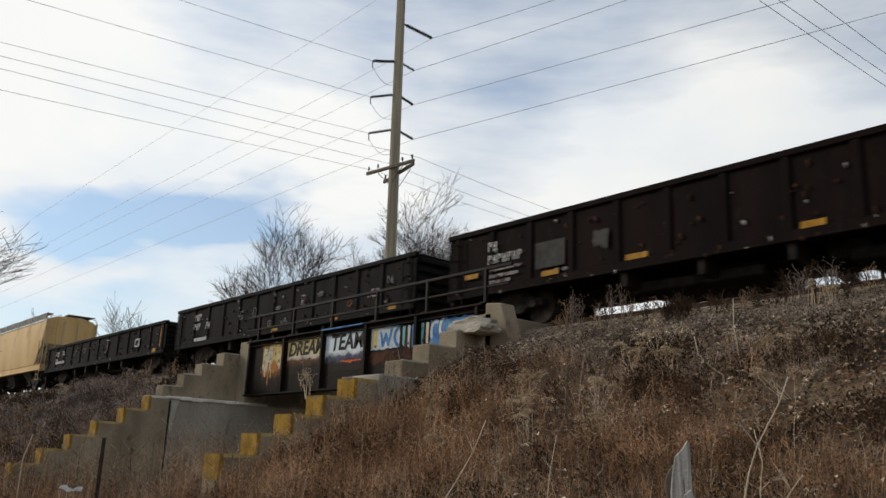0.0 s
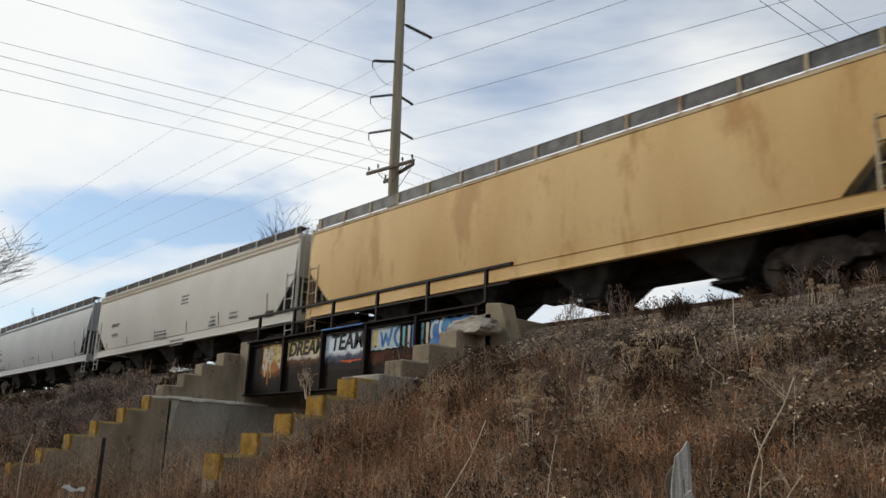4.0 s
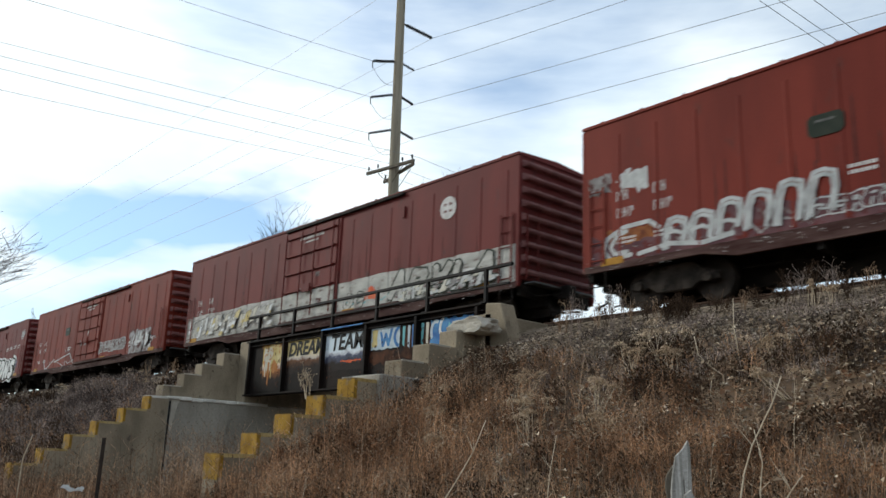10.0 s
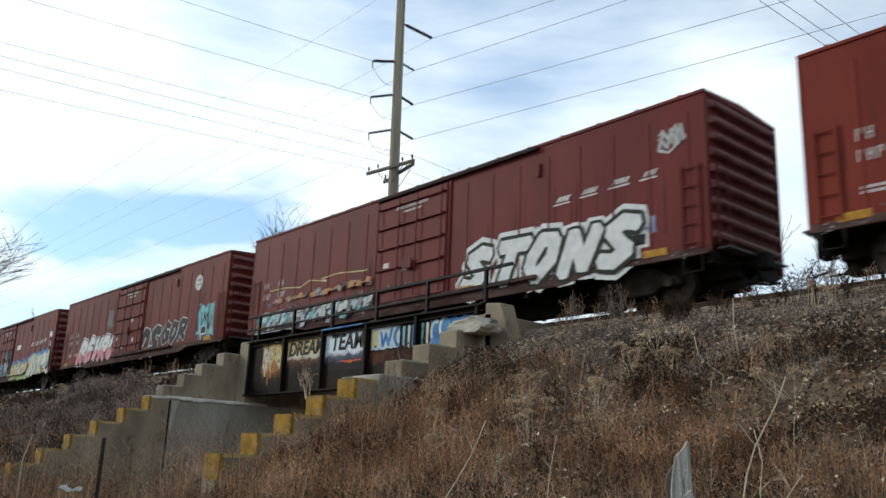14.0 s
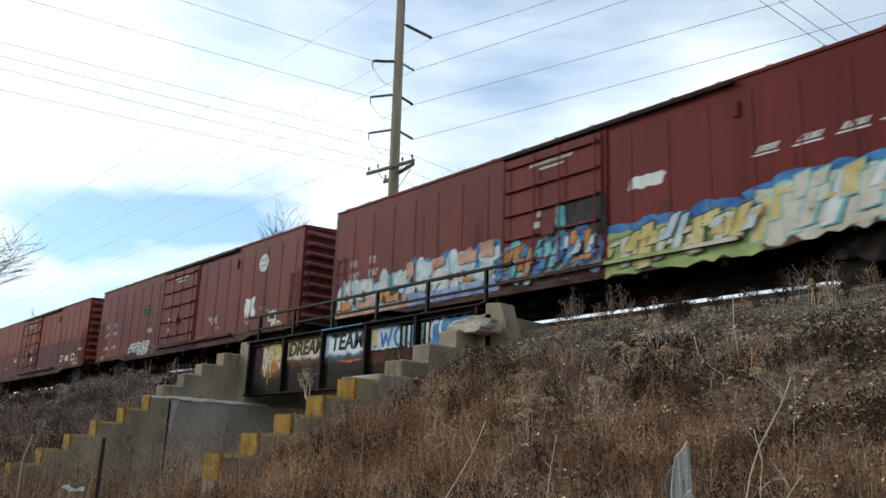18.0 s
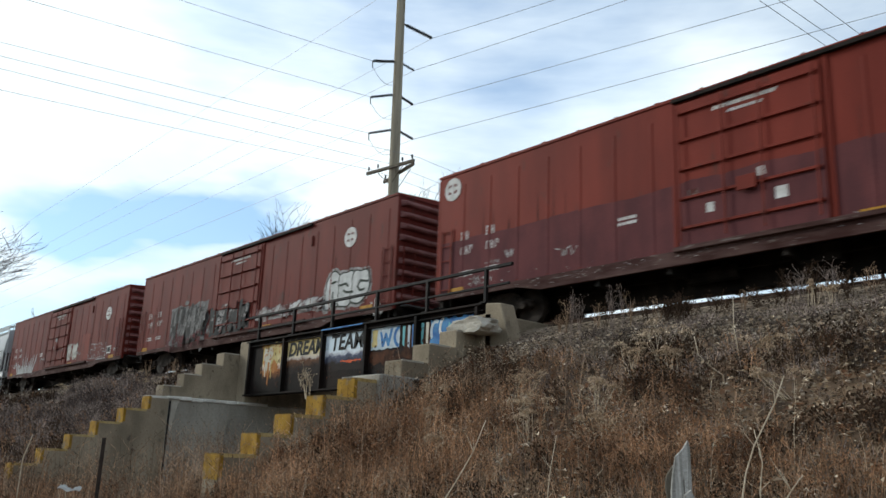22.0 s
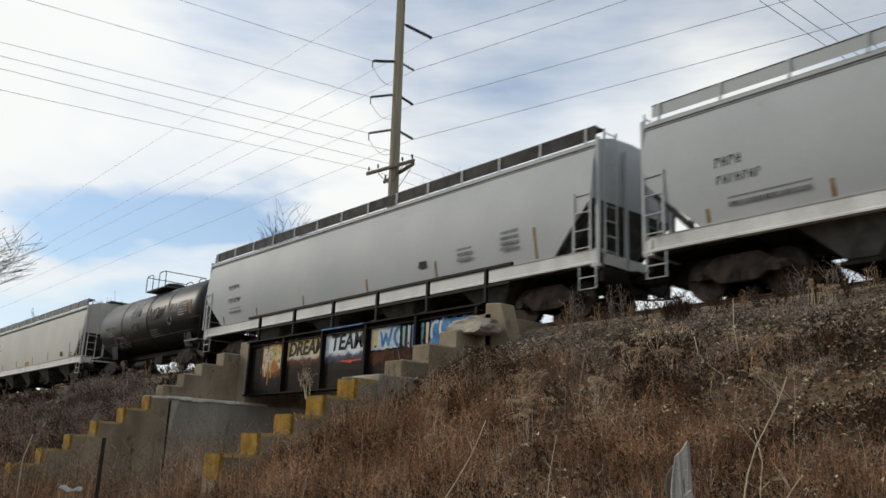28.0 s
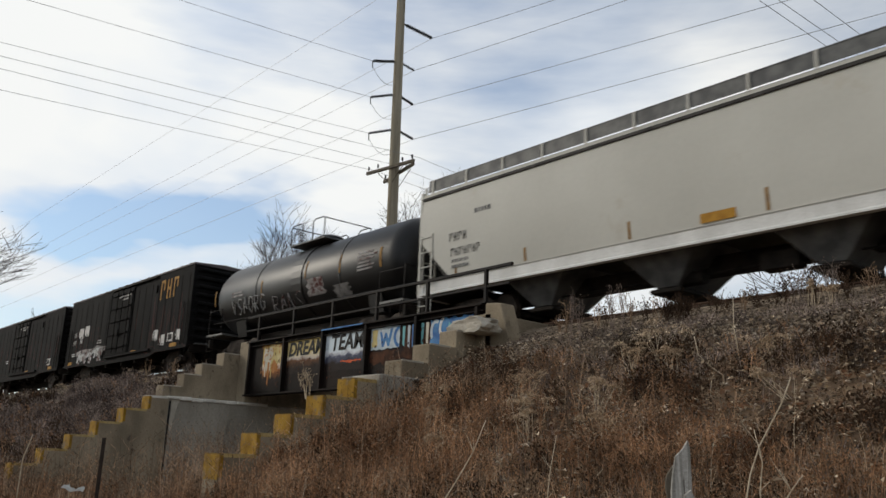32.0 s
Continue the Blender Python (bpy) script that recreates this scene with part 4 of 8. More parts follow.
# ---------------------------------------------------------------- weeds on the bank
def weed_field(name, label, mat, n, xs, ys, height, blades, lean=.35, width=.012, keep=None, branch=True, seed=1):
    """Dead stems in clumps, each a bent ribbon with side twigs, in one mesh."""
    g = np.random.default_rng(seed)
    V, F = [], []
    count = 0
    tries = 0
    while count < n and tries < n * 6:
        tries += 1
        x, y = g.uniform(*xs), g.uniform(*ys)
        if keep and not keep(x, y, g):
            continue
        z = land(x, y) - .05
        count += 1
        dist = math.hypot(x, y)
        w0 = width * (0.6 + dist / 22)
        for b in range(blades):
            px, py = x + g.normal(0, .10), y + g.normal(0, .10)
            h = g.uniform(*height)
            a, q = g.uniform(0, 6.283), g.uniform(0, 6.283)
            lx, ly = math.cos(a) * lean * h * g.uniform(.2, 1), math.sin(a) * lean * h * g.uniform(.2, 1)
            wx, wy = math.cos(q) * w0, math.sin(q) * w0
            k = len(V)
            for u, c in ((0, 1), (.5, .8), (1, .25)):
                cx, cy, cz = px + lx * u * u, py + ly * u * u, z + h * u
                V += [(cx - wx * c, cy - wy * c, cz), (cx + wx * c, cy + wy * c, cz)]
            F += [(k, k + 1, k + 3, k + 2), (k + 2, k + 3, k + 5, k + 4)]
            if branch:
                for _ in range(4):
                    u = g.uniform(.35, .95)
                    cx, cy, cz = px + lx * u * u, py + ly * u * u, z + h * u
                    t = g.uniform(0, 6.283)
                    L = h * g.uniform(.06, .2)
                    k = len(V)
                    V += [(cx, cy, cz - w0), (cx, cy, cz + w0), (cx + math.cos(t) * L, cy + math.sin(t) * L, cz + L * .8), ]
                    F += [(k, k + 1, k + 2)]
                    k = len(V)
                    e = w0 * 2.0
                    ex, ey, ez = cx + math.cos(t) * L, cy + math.sin(t) * L, cz + L * .8
                    V += [(ex - e, ey, ez - e), (ex + e, ey + e, ez - e * .3), (ex, ey - e, ez + e * 1.6)]
                    F += [(k, k + 1, k + 2)]
    me = bpy.data.meshes.new(name)
    me.from_pydata(V, [], F)
    me.materials.append(mat)
    return tagged(new(name, me), label, "weeds", kind="stuff")


def off_road(x, y, g):
    if -26.2 < x < -15.0 and g.uniform() > .35:
        return False
    if x < -7 and y < .315 * -x and g.uniform() > .18:
        return False
    if math.hypot(x, y) < 4.2:
        return False
    return noise.noise((x * .55, y * .55, 1.0)) + .6 * noise.noise((x * 1.7, y * 1.7, 4.0)) > g.uniform(-.6, .3)


NEAR, BANK = ((-16, 1.5), (3.4, 8.6)), ((-14.5, 3.5), (8.2, 13.1))
LEFTB = ((-60, -26.6), (3.5, 13.2))
wall_bare = lambda x, y, g: y > .44 * -x or g.uniform() < .1          # little grows before the lower wing wall
far_bank = lambda x, y, g: off_road(x, y, g) and (y < 11.3 or -38.5 < x < -32.5 or g.uniform() < .12)
thick = lambda x, y, g: off_road(x, y, g) and noise.noise((x * .28 + 4, y * .4, 5.0)) > g.uniform(-.5, .5) - (.3 if -13 < x < -6 else -.15)
BANK = ((-13.8, 3.5), (7.8, 12.1))
sparse = lambda x, y, g: off_road(x, y, g) and g.uniform() > (y - 9.5) * .3 + (x + 9) * .06
weed_field("dry_grass", "dry straw-coloured grass on the bank", M_STRAW, 900, *BANK, (.05, .2), 5, .8, .0040, sparse, False, 1)
weed_field("dry_grass", "grey withered grass on the bank", M_GREYWEED, 3000, *BANK, (.05, .22), 5, .7, .0042, off_road, False, 12)
weed_field("dead_weeds", "reddish brown dead weeds on the bank", M_REDWEED, 1900, *BANK, (.15, .5), 2, .3, .0040, lambda x, y, g: thick(x, y, g) and sparse(x, y, g), True, 2)
weed_field("dead_weeds", "dark brown dead weeds on the bank", M_DARKWEED, 2000, *BANK, (.12, .5), 2, .3, .0042, thick, True, 3)
weed_field("dead_weeds", "pale dry stems on the bank", M_STALK, 110, *BANK, (.25, .8), 1, .35, .0030, thick, True, 13)
weed_field("dry_grass", "dry grass at the foot of the bank", M_STRAW, 900, *NEAR, (.12, .4), 5, .55, .0042, off_road, False, 4)
weed_field("dead_weeds", "reddish brown dead weeds at the foot of the bank", M_REDWEED, 2500, *NEAR, (.18, .6), 2, .4, .0038, off_road, True, 5)
weed_field("dead_weeds", "dark brown dead weeds at the foot of the bank", M_DARKWEED, 2200, *NEAR, (.18, .65), 2, .4, .0038, off_road, True, 6)
weed_field("dead_weeds", "pale dry stems at the foot of the bank", M_STALK, 90, (-13.4, -2), (4.5, 8.6), (.5, 1.2), 1, .3, .0032, off_road, True, 14)
weed_field("dead_weeds", "short dark weeds among the ballast", M_GREYWEED, 1700, (-13, 4), (11.0, 13.4), (.06, .26), 3, .5, .004, off_road, True, 41)
weed_field("dead_weeds", "brown dead weeds on the far bank", M_REDWEED, 700, *LEFTB, (.25, .7), 3, .3, .005, far_bank, True, 7)
weed_field("dead_weeds", "grey withered weeds on the far bank", M_GREYWEED, 2900, *LEFTB, (.3, .95), 3, .3, .005, far_bank, True, 17)
weed_field("dry_grass", "dry grass on the far bank", M_GREYWEED, 1900, *LEFTB, (.15, .4), 4, .45, .005, far_bank, False, 8)
weed_field("dead_weeds", "dead weeds in the passage under the bridge", M_REDWEED, 800, (-25.6, -15.0), (3.8, 9.0), (.3, 1.0), 2, .25, .0045, wall_bare, True, 9)
weed_field("dead_weeds", "withered weeds in the passage under the bridge", M_DARKWEED, 700, (-25.6, -15.0), (3.8, 8.0), (.3, 1.1), 2, .25, .0045, wall_bare, True, 19)
weed_field("dead_weeds", "tall pale weeds in front of the wing wall", M_REDWEED, 220, (-25.6, -16.0), (4.5, 9.5), (.6, 1.9), 1, .22, .0042, wall_bare, True, 29)
weed_field("dead_weeds", "tall thin dark weeds in front of the wing walls", M_DARKWEED, 620, (-25.6, -14.6), (5.0, 9.6), (.9, 2.3), 1, .2, .0038, lambda x, y, g: wall_bare(x, y, g) and noise.noise((x * .8, y * .8, 12.0)) > g.uniform(-.6, .4), True, 49)
weed_field("dead_weeds", "tall thin dark weeds beside the bridge wall", M_DARKWEED, 420, (-14.2, -8.5), (6.4, 10.6), (.5, 1.25), 1, .25, .0038, lambda x, y, g: noise.noise((x * .8, y * .8, 12.0)) > g.uniform(-.6, .4), True, 50)
# added growth, not seen itself, that blocks the sky beneath the far wagons
weed_field("scrub", "dark stems added behind the track to close the sky gaps under the wagons", M_DARKWEED, 2600, (-130, -28), (20.3, 23.5), (1.4, 2.8), 3, .35, .014, lambda x, y, g: True, True, 39)
weed_field("dead_weeds", "tall reddish weeds beside the bridge wall", M_REDWEED, 380, (-13.7, -8.5), (6.2, 9.4), (.5, 1.05), 2, .22, .0042, lambda x, y, g: True, True, 15)


def litter(name, label, n, xs, ys, size, mat, seed):
    """Small curled dead leaves lying on the slope."""
    g = np.random.default_rng(seed)
    V, F = [], []
    for i in range(n):
        x, y = g.uniform(*xs), g.uniform(*ys)
        if -26.3 < x < -13.9 or noise.noise((x * .8, y * .8, 6.0)) < g.uniform(-.35, .45):
            continue
        s, a = g.uniform(*size), g.uniform(0, 6.283)
        z = land(x, y) + g.uniform(.02, .34)
        c, d, e = math.cos(a) * s, math.sin(a) * s, g.uniform(-.3, 1.2) * s
        k = len(V)
        V += [(x - c, y - d, z), (x + d * .6, y - c * .6, z + e), (x + c, y + d, z + e * .4), (x - d * .6, y + c * .6, z + e * .7)]
        F += [(k, k + 1, k + 2), (k, k + 2, k + 3)]
    me = bpy.data.meshes.new(name)
    me.from_pydata(V, [], F)
    me.materials.append(mat)
    return tagged(new(name, me), label, "leaf litter", kind="stuff")


# dark stems stand for shade between the weeds, in patches set by noise
shade_gap = lambda x, y, g: noise.noise((x * .75, y * .9, 31.0)) + .5 * noise.noise((x * 2.1, y * 2.1, 33.0)) > g.uniform(.08, .3) and off_road(x, y, g)
weed_field("bramble", "dark stems standing for the shaded gaps among the weeds of the bank", M_WEEDSHADE, 1500, (-14.0, 3.5), (5.0, 12.4), (.1, .45), 5, .6, .0062, shade_gap, True, 71)
weed_field("bramble", "dark stems standing for the shaded gaps among the weeds of the far bank", M_WEEDSHADE, 900, *LEFTB, (.15, .6), 5, .5, .007, lambda x, y, g: noise.noise((x * .5, y * .7, 31.0)) > g.uniform(.0, .3), True, 72)
litter("leaf_litter", "pale curled leaves and husks caught in the weeds", 3400, (-13.9, 3.5), (6.0, 12.6), (.022, .055), M_LEAF, 64)
litter("leaf_litter", "pale dead leaves and seed husks strewn on the bank", 17000, (-13.9, 3.5), (6.0, 12.8), (.012, .05), M_LEAF, 61)
litter("leaf_litter", "pale dead leaves and husks at the foot of the bank", 9000, (-13.9, 1.5), (4.2, 8.5), (.008, .026), M_LEAF, 63)
litter("leaf_litter", "pale dead leaves on the far bank", 5000, (-60, -26.6), (5, 13.2), (.02, .06), M_LEAF, 62)


def seed_clump(x, y, h, w, seed, label="pale fluffy seed heads on dry stems"):
    """A clump of tall stems that carry fluffy seed heads."""
    r = random.Random(seed)
    ob = thing("seed_head_clump", label, "weeds", pose(x, y, land(x, y) - .05), group="seed head clumps")
    st, hd = Geo(), Geo()
    for k in range(7):
        bx, by = r.gauss(0, w * .2), r.gauss(0, w * .2)
        tx, ty, tz = bx + r.gauss(0, w * .32), by + r.gauss(0, w * .32), h * r.uniform(.72, 1.02)
        st.path([(bx * .4, by * .4, 0), ((bx + tx) / 2, (by + ty) / 2, tz * .55), (tx, ty, tz)], .006, .003, 4)
        rad, deep = w * r.uniform(.16, .3), w * r.uniform(.08, .14)
        for j in range(170):
            a, d = r.uniform(0, 6.283), rad * math.sqrt(r.random())
            p = Vector((tx + math.cos(a) * d, ty + math.sin(a) * d, tz + deep * (1 - (d / rad) ** 2) + r.gauss(0, .012)))
            e = r.uniform(.008, .021)
            hd.add([p + Vector((r.uniform(-e, e), r.uniform(-e, e), r.uniform(-e, e))) for _ in range(3)], [(0, 1, 2)])
    tagged(part("stem_tuft", st, M_STALK, ob), kind="stuff")
    tagged(part("seed_fluff", hd, M_PUFF, ob), kind="stuff")
    return ob


for i, (x, y, h, w) in enumerate(((-7.75, 9.6, .62, .5), (-8.1, 10.95, .6, .4), (-7.95, 11.5, .7, .6), (-7.4, 11.0, .55, .45), (-8.9, 9.4, .62, .5), (-8.6, 9.2, .5, .4), (-10.1, 10.5, .55, .5), (-5.2, 10.3, .4, .4),
                                  (-11.8, 10.1, .55, .45), (-9.9, 8.5, .55, .4), (-7.1, 8.9, .5, .35), (-10.9, 9.3, .5, .4), (-6.0, 11.3, .45, .4),
                                  (-36.2, 12.6, .75, .8), (-34.3, 13.2, .8, .7), (-38.5, 12.4, .7, .8), (-41.0, 12.8, .7, .8), (-31.5, 12.6, .5, .6))):
    seed_clump(x, y, h, w, 100 + i)


def tall_weed(x, y, h, w, seed, n=9, mat=None, foot=None):
    """Tall branching dead weeds on the ballast shoulder, dark against the train."""
    r = random.Random(seed)
    ob = thing("tall_weed", "tall branching dead weed beside the track", "weeds", pose(x, y, max(land(x, y), bed_z(x, y)) - .05 if foot is None else foot), group="tall weeds by the track")
    for k in range(n):
        bx, by = r.gauss(0, w * .3), r.gauss(0, w * .15)
        tx, ty, tz = bx + r.gauss(0, w * .3), by + r.gauss(0, .1), h * r.uniform(.6, 1.2)
        g = Geo().path([(bx * .5, by, 0), (bx * .6 + tx * .4, by, tz * .5), (tx, ty, tz)], .008, .003, 4)
        for j in range(7):
            u = r.uniform(.4, 1)
            p = Vector((bx + (tx - bx) * u, by + (ty - by) * u, tz * u))
            q = p + Vector((r.gauss(0, .075), r.gauss(0, .06), r.uniform(.06, .2)))
            g.path([p, q], .005, .003, 3)
            for m in range(2):
                e = r.uniform(.006, .014)
                c = q + Vector((r.gauss(0, .025), r.gauss(0, .025), r.gauss(0, .025)))
                g.add([c + Vector((-e, 0, -e)), c + Vector((e, e, 0)), c + Vector((0, -e, e * 1.5))], [(0, 1, 2)])
        part("stem", g, mat or (M_DARKWEED if k % 4 else M_STRAW), ob)
    return ob


for i, (x, y, h, w) in enumerate(((-12.0, 13.9, .62, .12), (-11.85, 13.9, .8, .14), (-11.6, 13.9, .75, .14), (-11.15, 13.9, .5, .16), (-10.75, 13.9, .66, .12), (-10.45, 13.9, .7, .12), (-10.3, 13.9, .5, .12))):
    tall_weed(x, y, h, w, 200 + i, 4, M_GREYWEED if i % 3 else None)
for i, (x, y, h, w) in enumerate(((-9.35, 13.85, .38, .25), (-9.15, 13.85, .42, .2), (-8.95, 13.85, .3, .2))):
    tall_weed(x, y, h, w, 220 + i, 16, M_WEEDSHADE)
for i, x in enumerate((-12.3, -11.0, -10.0, -9.7, -8.5, -8.2, -7.9, -7.6, -7.3, -5.6, -5.3, -5.0, -4.2)):
    tall_weed(x, 14.05, (.16 if -9 < x < -7 else .28) + .2 * abs(math.sin(i * 1.9)), .2, 240 + i, 5, M_WEEDSHADE if i % 3 else M_DARKWEED)
for i, (x, y, h, w) in enumerate(((-6.95, 13.9, .5, .2), (-6.7, 13.9, .62, .22), (-6.5, 13.9, .7, .2), (-6.2, 13.9, .6, .22), (-5.9, 13.9, .4, .2), (-4.6, 13.9, .4, .2))):
    tall_weed(x, y, h, w, 210 + i, 7, M_GREYWEED if i % 2 else M_WEEDSHADE)
for i, (x, y, h, w) in enumerate(((-6.5, 13.7, .42, .22), (-6.15, 13.7, .3, .25))):
    seed_clump(x, y, h + .2, w, 150 + i, "pale bushy seed heads beside the track")
tall_weed(-33.0, 13.3, .8, .5, 231)
tall_weed(-30.5, 13.3, .7, .5, 232)
tall_weed(-14.75, 9.3, .5, .3, 233, 5, M_STALK, 2.82)


def dry_stalk(label, pts, r, seed=0):
    """A long bent dry stalk; its own space starts at its foot."""
    foot = Vector(pts[-1])
    foot.z = land(foot.x, foot.y) - .05
    ob = thing("dry_stalk", label, "stalk", Matrix.Translation(foot), group="dry stalks")
    line = [Vector(p) - foot for p in pts]
    if line[-1].z > .1:
        line.append(Vector((line[-1].x * .5, line[-1].y * .5, 0)))
    part("stem", Geo().path(line[::-1], r, r * .55, 6), M_STALK, ob, smooth=True)
    q = random.Random(seed)
    for k in range(3):
        p = line[q.randrange(1, len(line) - 1)]
        part("side_shoot", Geo().path([p, p + Vector((q.uniform(-.12, .12), q.uniform(-.1, .1), q.uniform(.08, .2)))], r * .4, r * .2, 4), M_STALK, ob)
    return ob


STALK = dry_stalk("long bleached stalk leaning over the bank", [(-3.17, 6.24, 2.37), (-3.24, 6.21, 2.17), (-3.39, 6.13, 1.85), (-3.45, 6.09, 1.64), (-3.48, 6.07, 1.46)], .0085, 1)
dry_stalk("bent bleached stalk high on the bank", [(-6.49, 11.26, 4.18), (-6.5, 11.26, 3.75), (-6.46, 11.28, 3.41), (-6.42, 11.3, 3.13)], .010, 2)
dry_stalk("hooked bleached stalk on the bank", [(-6.71, 10.54, 3.55), (-6.67, 10.57, 3.28), (-6.53, 10.66, 3.11), (-6.39, 10.74, 2.99)], .010, 3)
dry_stalk("thin leaning stalk at the foot of the bank", [(-6.48, 6.25, 2.09), (-6.56, 6.16, 1.77), (-6.66, 6.06, 1.51), (-6.74, 5.96, 1.3)], .008, 4)
dry_stalk("pale stick leaning on the stepped wall", [(-19.24, 5.47, 1.93), (-19.25, 5.42, 1.7), (-19.27, 5.36, 1.45)], .017, 5)
dry_stalk("thin pale stalk beside the long one", [(-3.5, 6.29, 1.98), (-3.46, 6.32, 1.73), (-3.48, 6.3, 1.52)], .006, 6)
dry_stalk("thin upright stalk at the foot of the bank", [(-5.62, 6.38, 1.95), (-5.66, 6.34, 1.63), (-5.68, 6.32, 1.35)], .006, 7)
dry_stalk("short forked stalk close to the ground", [(-2.67, 5.37, 1.64), (-2.74, 5.34, 1.54), (-2.76, 5.33, 1.5)], .007, 8)

# broken post
stump = thing("broken_post", "splintered silver-grey timber post among weeds", "post", pose(-3.63, 5.39, 0, 0, 0, 34))
for pts, y0, y1, nm in (([(-.06, -.2), (.115, -.2), (.118, 1.5), (.113, 1.79), (.10, 1.86), (.085, 1.845), (.06, 1.80), (.03, 1.765), (.005, 1.745), (-.012, 1.66), (-.03, 1.5)], -.05, .03, "front_splinter"),
                        ([(-.12, -.2), (.04, -.2), (.03, 1.58), (.0, 1.69), (-.02, 1.67), (-.045, 1.63), (-.062, 1.60), (-.07, 1.53), (-.06, 1.46)], .0, .07, "rear_splinter"),
                        ([(.02, -.2), (.14, -.2), (.135, 1.45), (.11, 1.52), (.06, 1.48)], -.085, -.05, "side_splinter")):
    part(nm, Geo().prism(pts, "y", y0, y1), M_ARM if nm == "rear_splinter" else M_OLDWOOD, stump, bevel=.008)
fence = thing("fence_post", "rusty steel fence post in the weeds", "post", pose(-9.4, 3.4, 0, 0, 0, 70))
part("flange", Geo().box(-.02, .02, -.006, .006, -.2, 1.77), M_FENCE, fence)
part("web", Geo().box(-.005, .005, .007, .04, -.2, 1.76), M_FENCE, fence)
studs = Geo()
for k in range(14):
    studs.box(-.012, .012, -.018, -.007, .3 + k * .1, .33 + k * .1)
tagged(part("stud_row", studs, M_FENCE, fence), kind="stuff")
SCRAP = thing("plastic_scrap", "white plastic scrap caught on a weed stem", "litter", pose(-11.4, 3.75, 0))
part("stem", Geo().path([(0, 0, -.1), (.03, .02, .7), (0, 0, 1.24)], .008, .004, 5), M_STALK, SCRAP)
rows = []
for i in range(15):
    u = i / 14
    z = 1.185 + .018 * math.sin(u * 9.0) - .03 * u
    fat = .02 + .016 * abs(math.sin(u * 5.2))
    x, y = .03 + .09 * (u - .5), .04 + .25 * (u - .5)
    rows.append([(x, y - .015, z - fat), (x + .025, y, z + fat * .5 + .008 * math.sin(i * 2.1)), (x, y + .015, z + fat * .2)])
part("film", Geo().grid(rows), M_SCRAP, SCRAP, smooth=True)
# ---------------------------------------------------------------- railway wagons; in their own space x runs along the wagon, z = 0 is the rail top
SIDE = 1.5
wheel_mesh = None
TRUCKS, WHEELSETS = [], []


def wheel_geo():
    g = Geo()
    for s in (-1, 1):
        y = s * .7525
        prof = [(.10, -.09), (.457, -.07), (.457, .045), (.482, .055), (.482, .08), (.40, .08), (.38, .02), (.16, -.01), (.16, .09), (.10, .09)]
        n = 24
        rows = [[(r * math.cos(6.28318 * i / n), y - s * w, r * math.sin(6.28318 * i / n)) for i in range(n + 1)] for r, w in prof]
        g.grid(rows)
        for k in range(4):
            a = k * math.pi / 2
            c, d = math.cos(a) * .27, math.sin(a) * .27
            g.box(c - .04, c + .04, y - .035, y + .035, d - .04, d + .04)
    g.tube((0, -1.02, 0), (0, 1.02, 0), .085, n=12)
    return g


def frame_geo():
    return Geo().prism([(-1.12, .40), (-1.08, .58), (-.80, .64), (-.45, .86), (.45, .86), (.80, .64), (1.08, .58), (1.12, .40), (.78, .38), (.62, .40), (.42, .26), (-.42, .26), (-.62, .40), (-.78, .38)], "y", -.07, .07)


def bogie(car, x):
    """A two-axle bogie: bolster with cast side frames, springs, bearings and two wheelsets."""
    t = part("bogie", bogie.bolster, M_TRUCK, car)
    t.location = (x, 0, 0)
    for s in (-1, 1):
        f = part("side_frame", bogie.side, M_TRUCK, t)
        f.location = (0, s * 1.0, 0)
        tagged(part("spring_nest", bogie.springs, M_TRUCK, t), kind="stuff").location = (0, s * 1.02, 0)
        w = part("wheelset", wheel_mesh, M_WHEEL, t)
        w.location = (s * .864, 0, .457)
        WHEELSETS.append((w, s))
        for q in (-1, 1):
            part("bearing_cap", bogie.cap, M_TRUCK, t).location = (q * .864, s * 1.07, .457)
    return t


wheel_mesh = wheel_geo().mesh("wheelset", M_WHEEL, smooth=False)
bogie.side = frame_geo().mesh("side_frame", M_TRUCK, bevel=.02)
bogie.bolster = Geo().box(-.22, .22, -1.05, 1.05, .45, .80).mesh("bogie", M_TRUCK, bevel=.02)
_g = Geo()
for _x in (-.16, 0, .16):
    for _k in range(4):
        _g.tube((_x, 0, .30 + _k * .045), (_x, 0, .325 + _k * .045), .075, n=8)
bogie.springs = _g.mesh("spring_nest", M_TRUCK)
bogie.cap = Geo().tube((0, -.09, 0), (0, .09, 0), .10, n=12).mesh("bearing_cap", M_TRUCK)


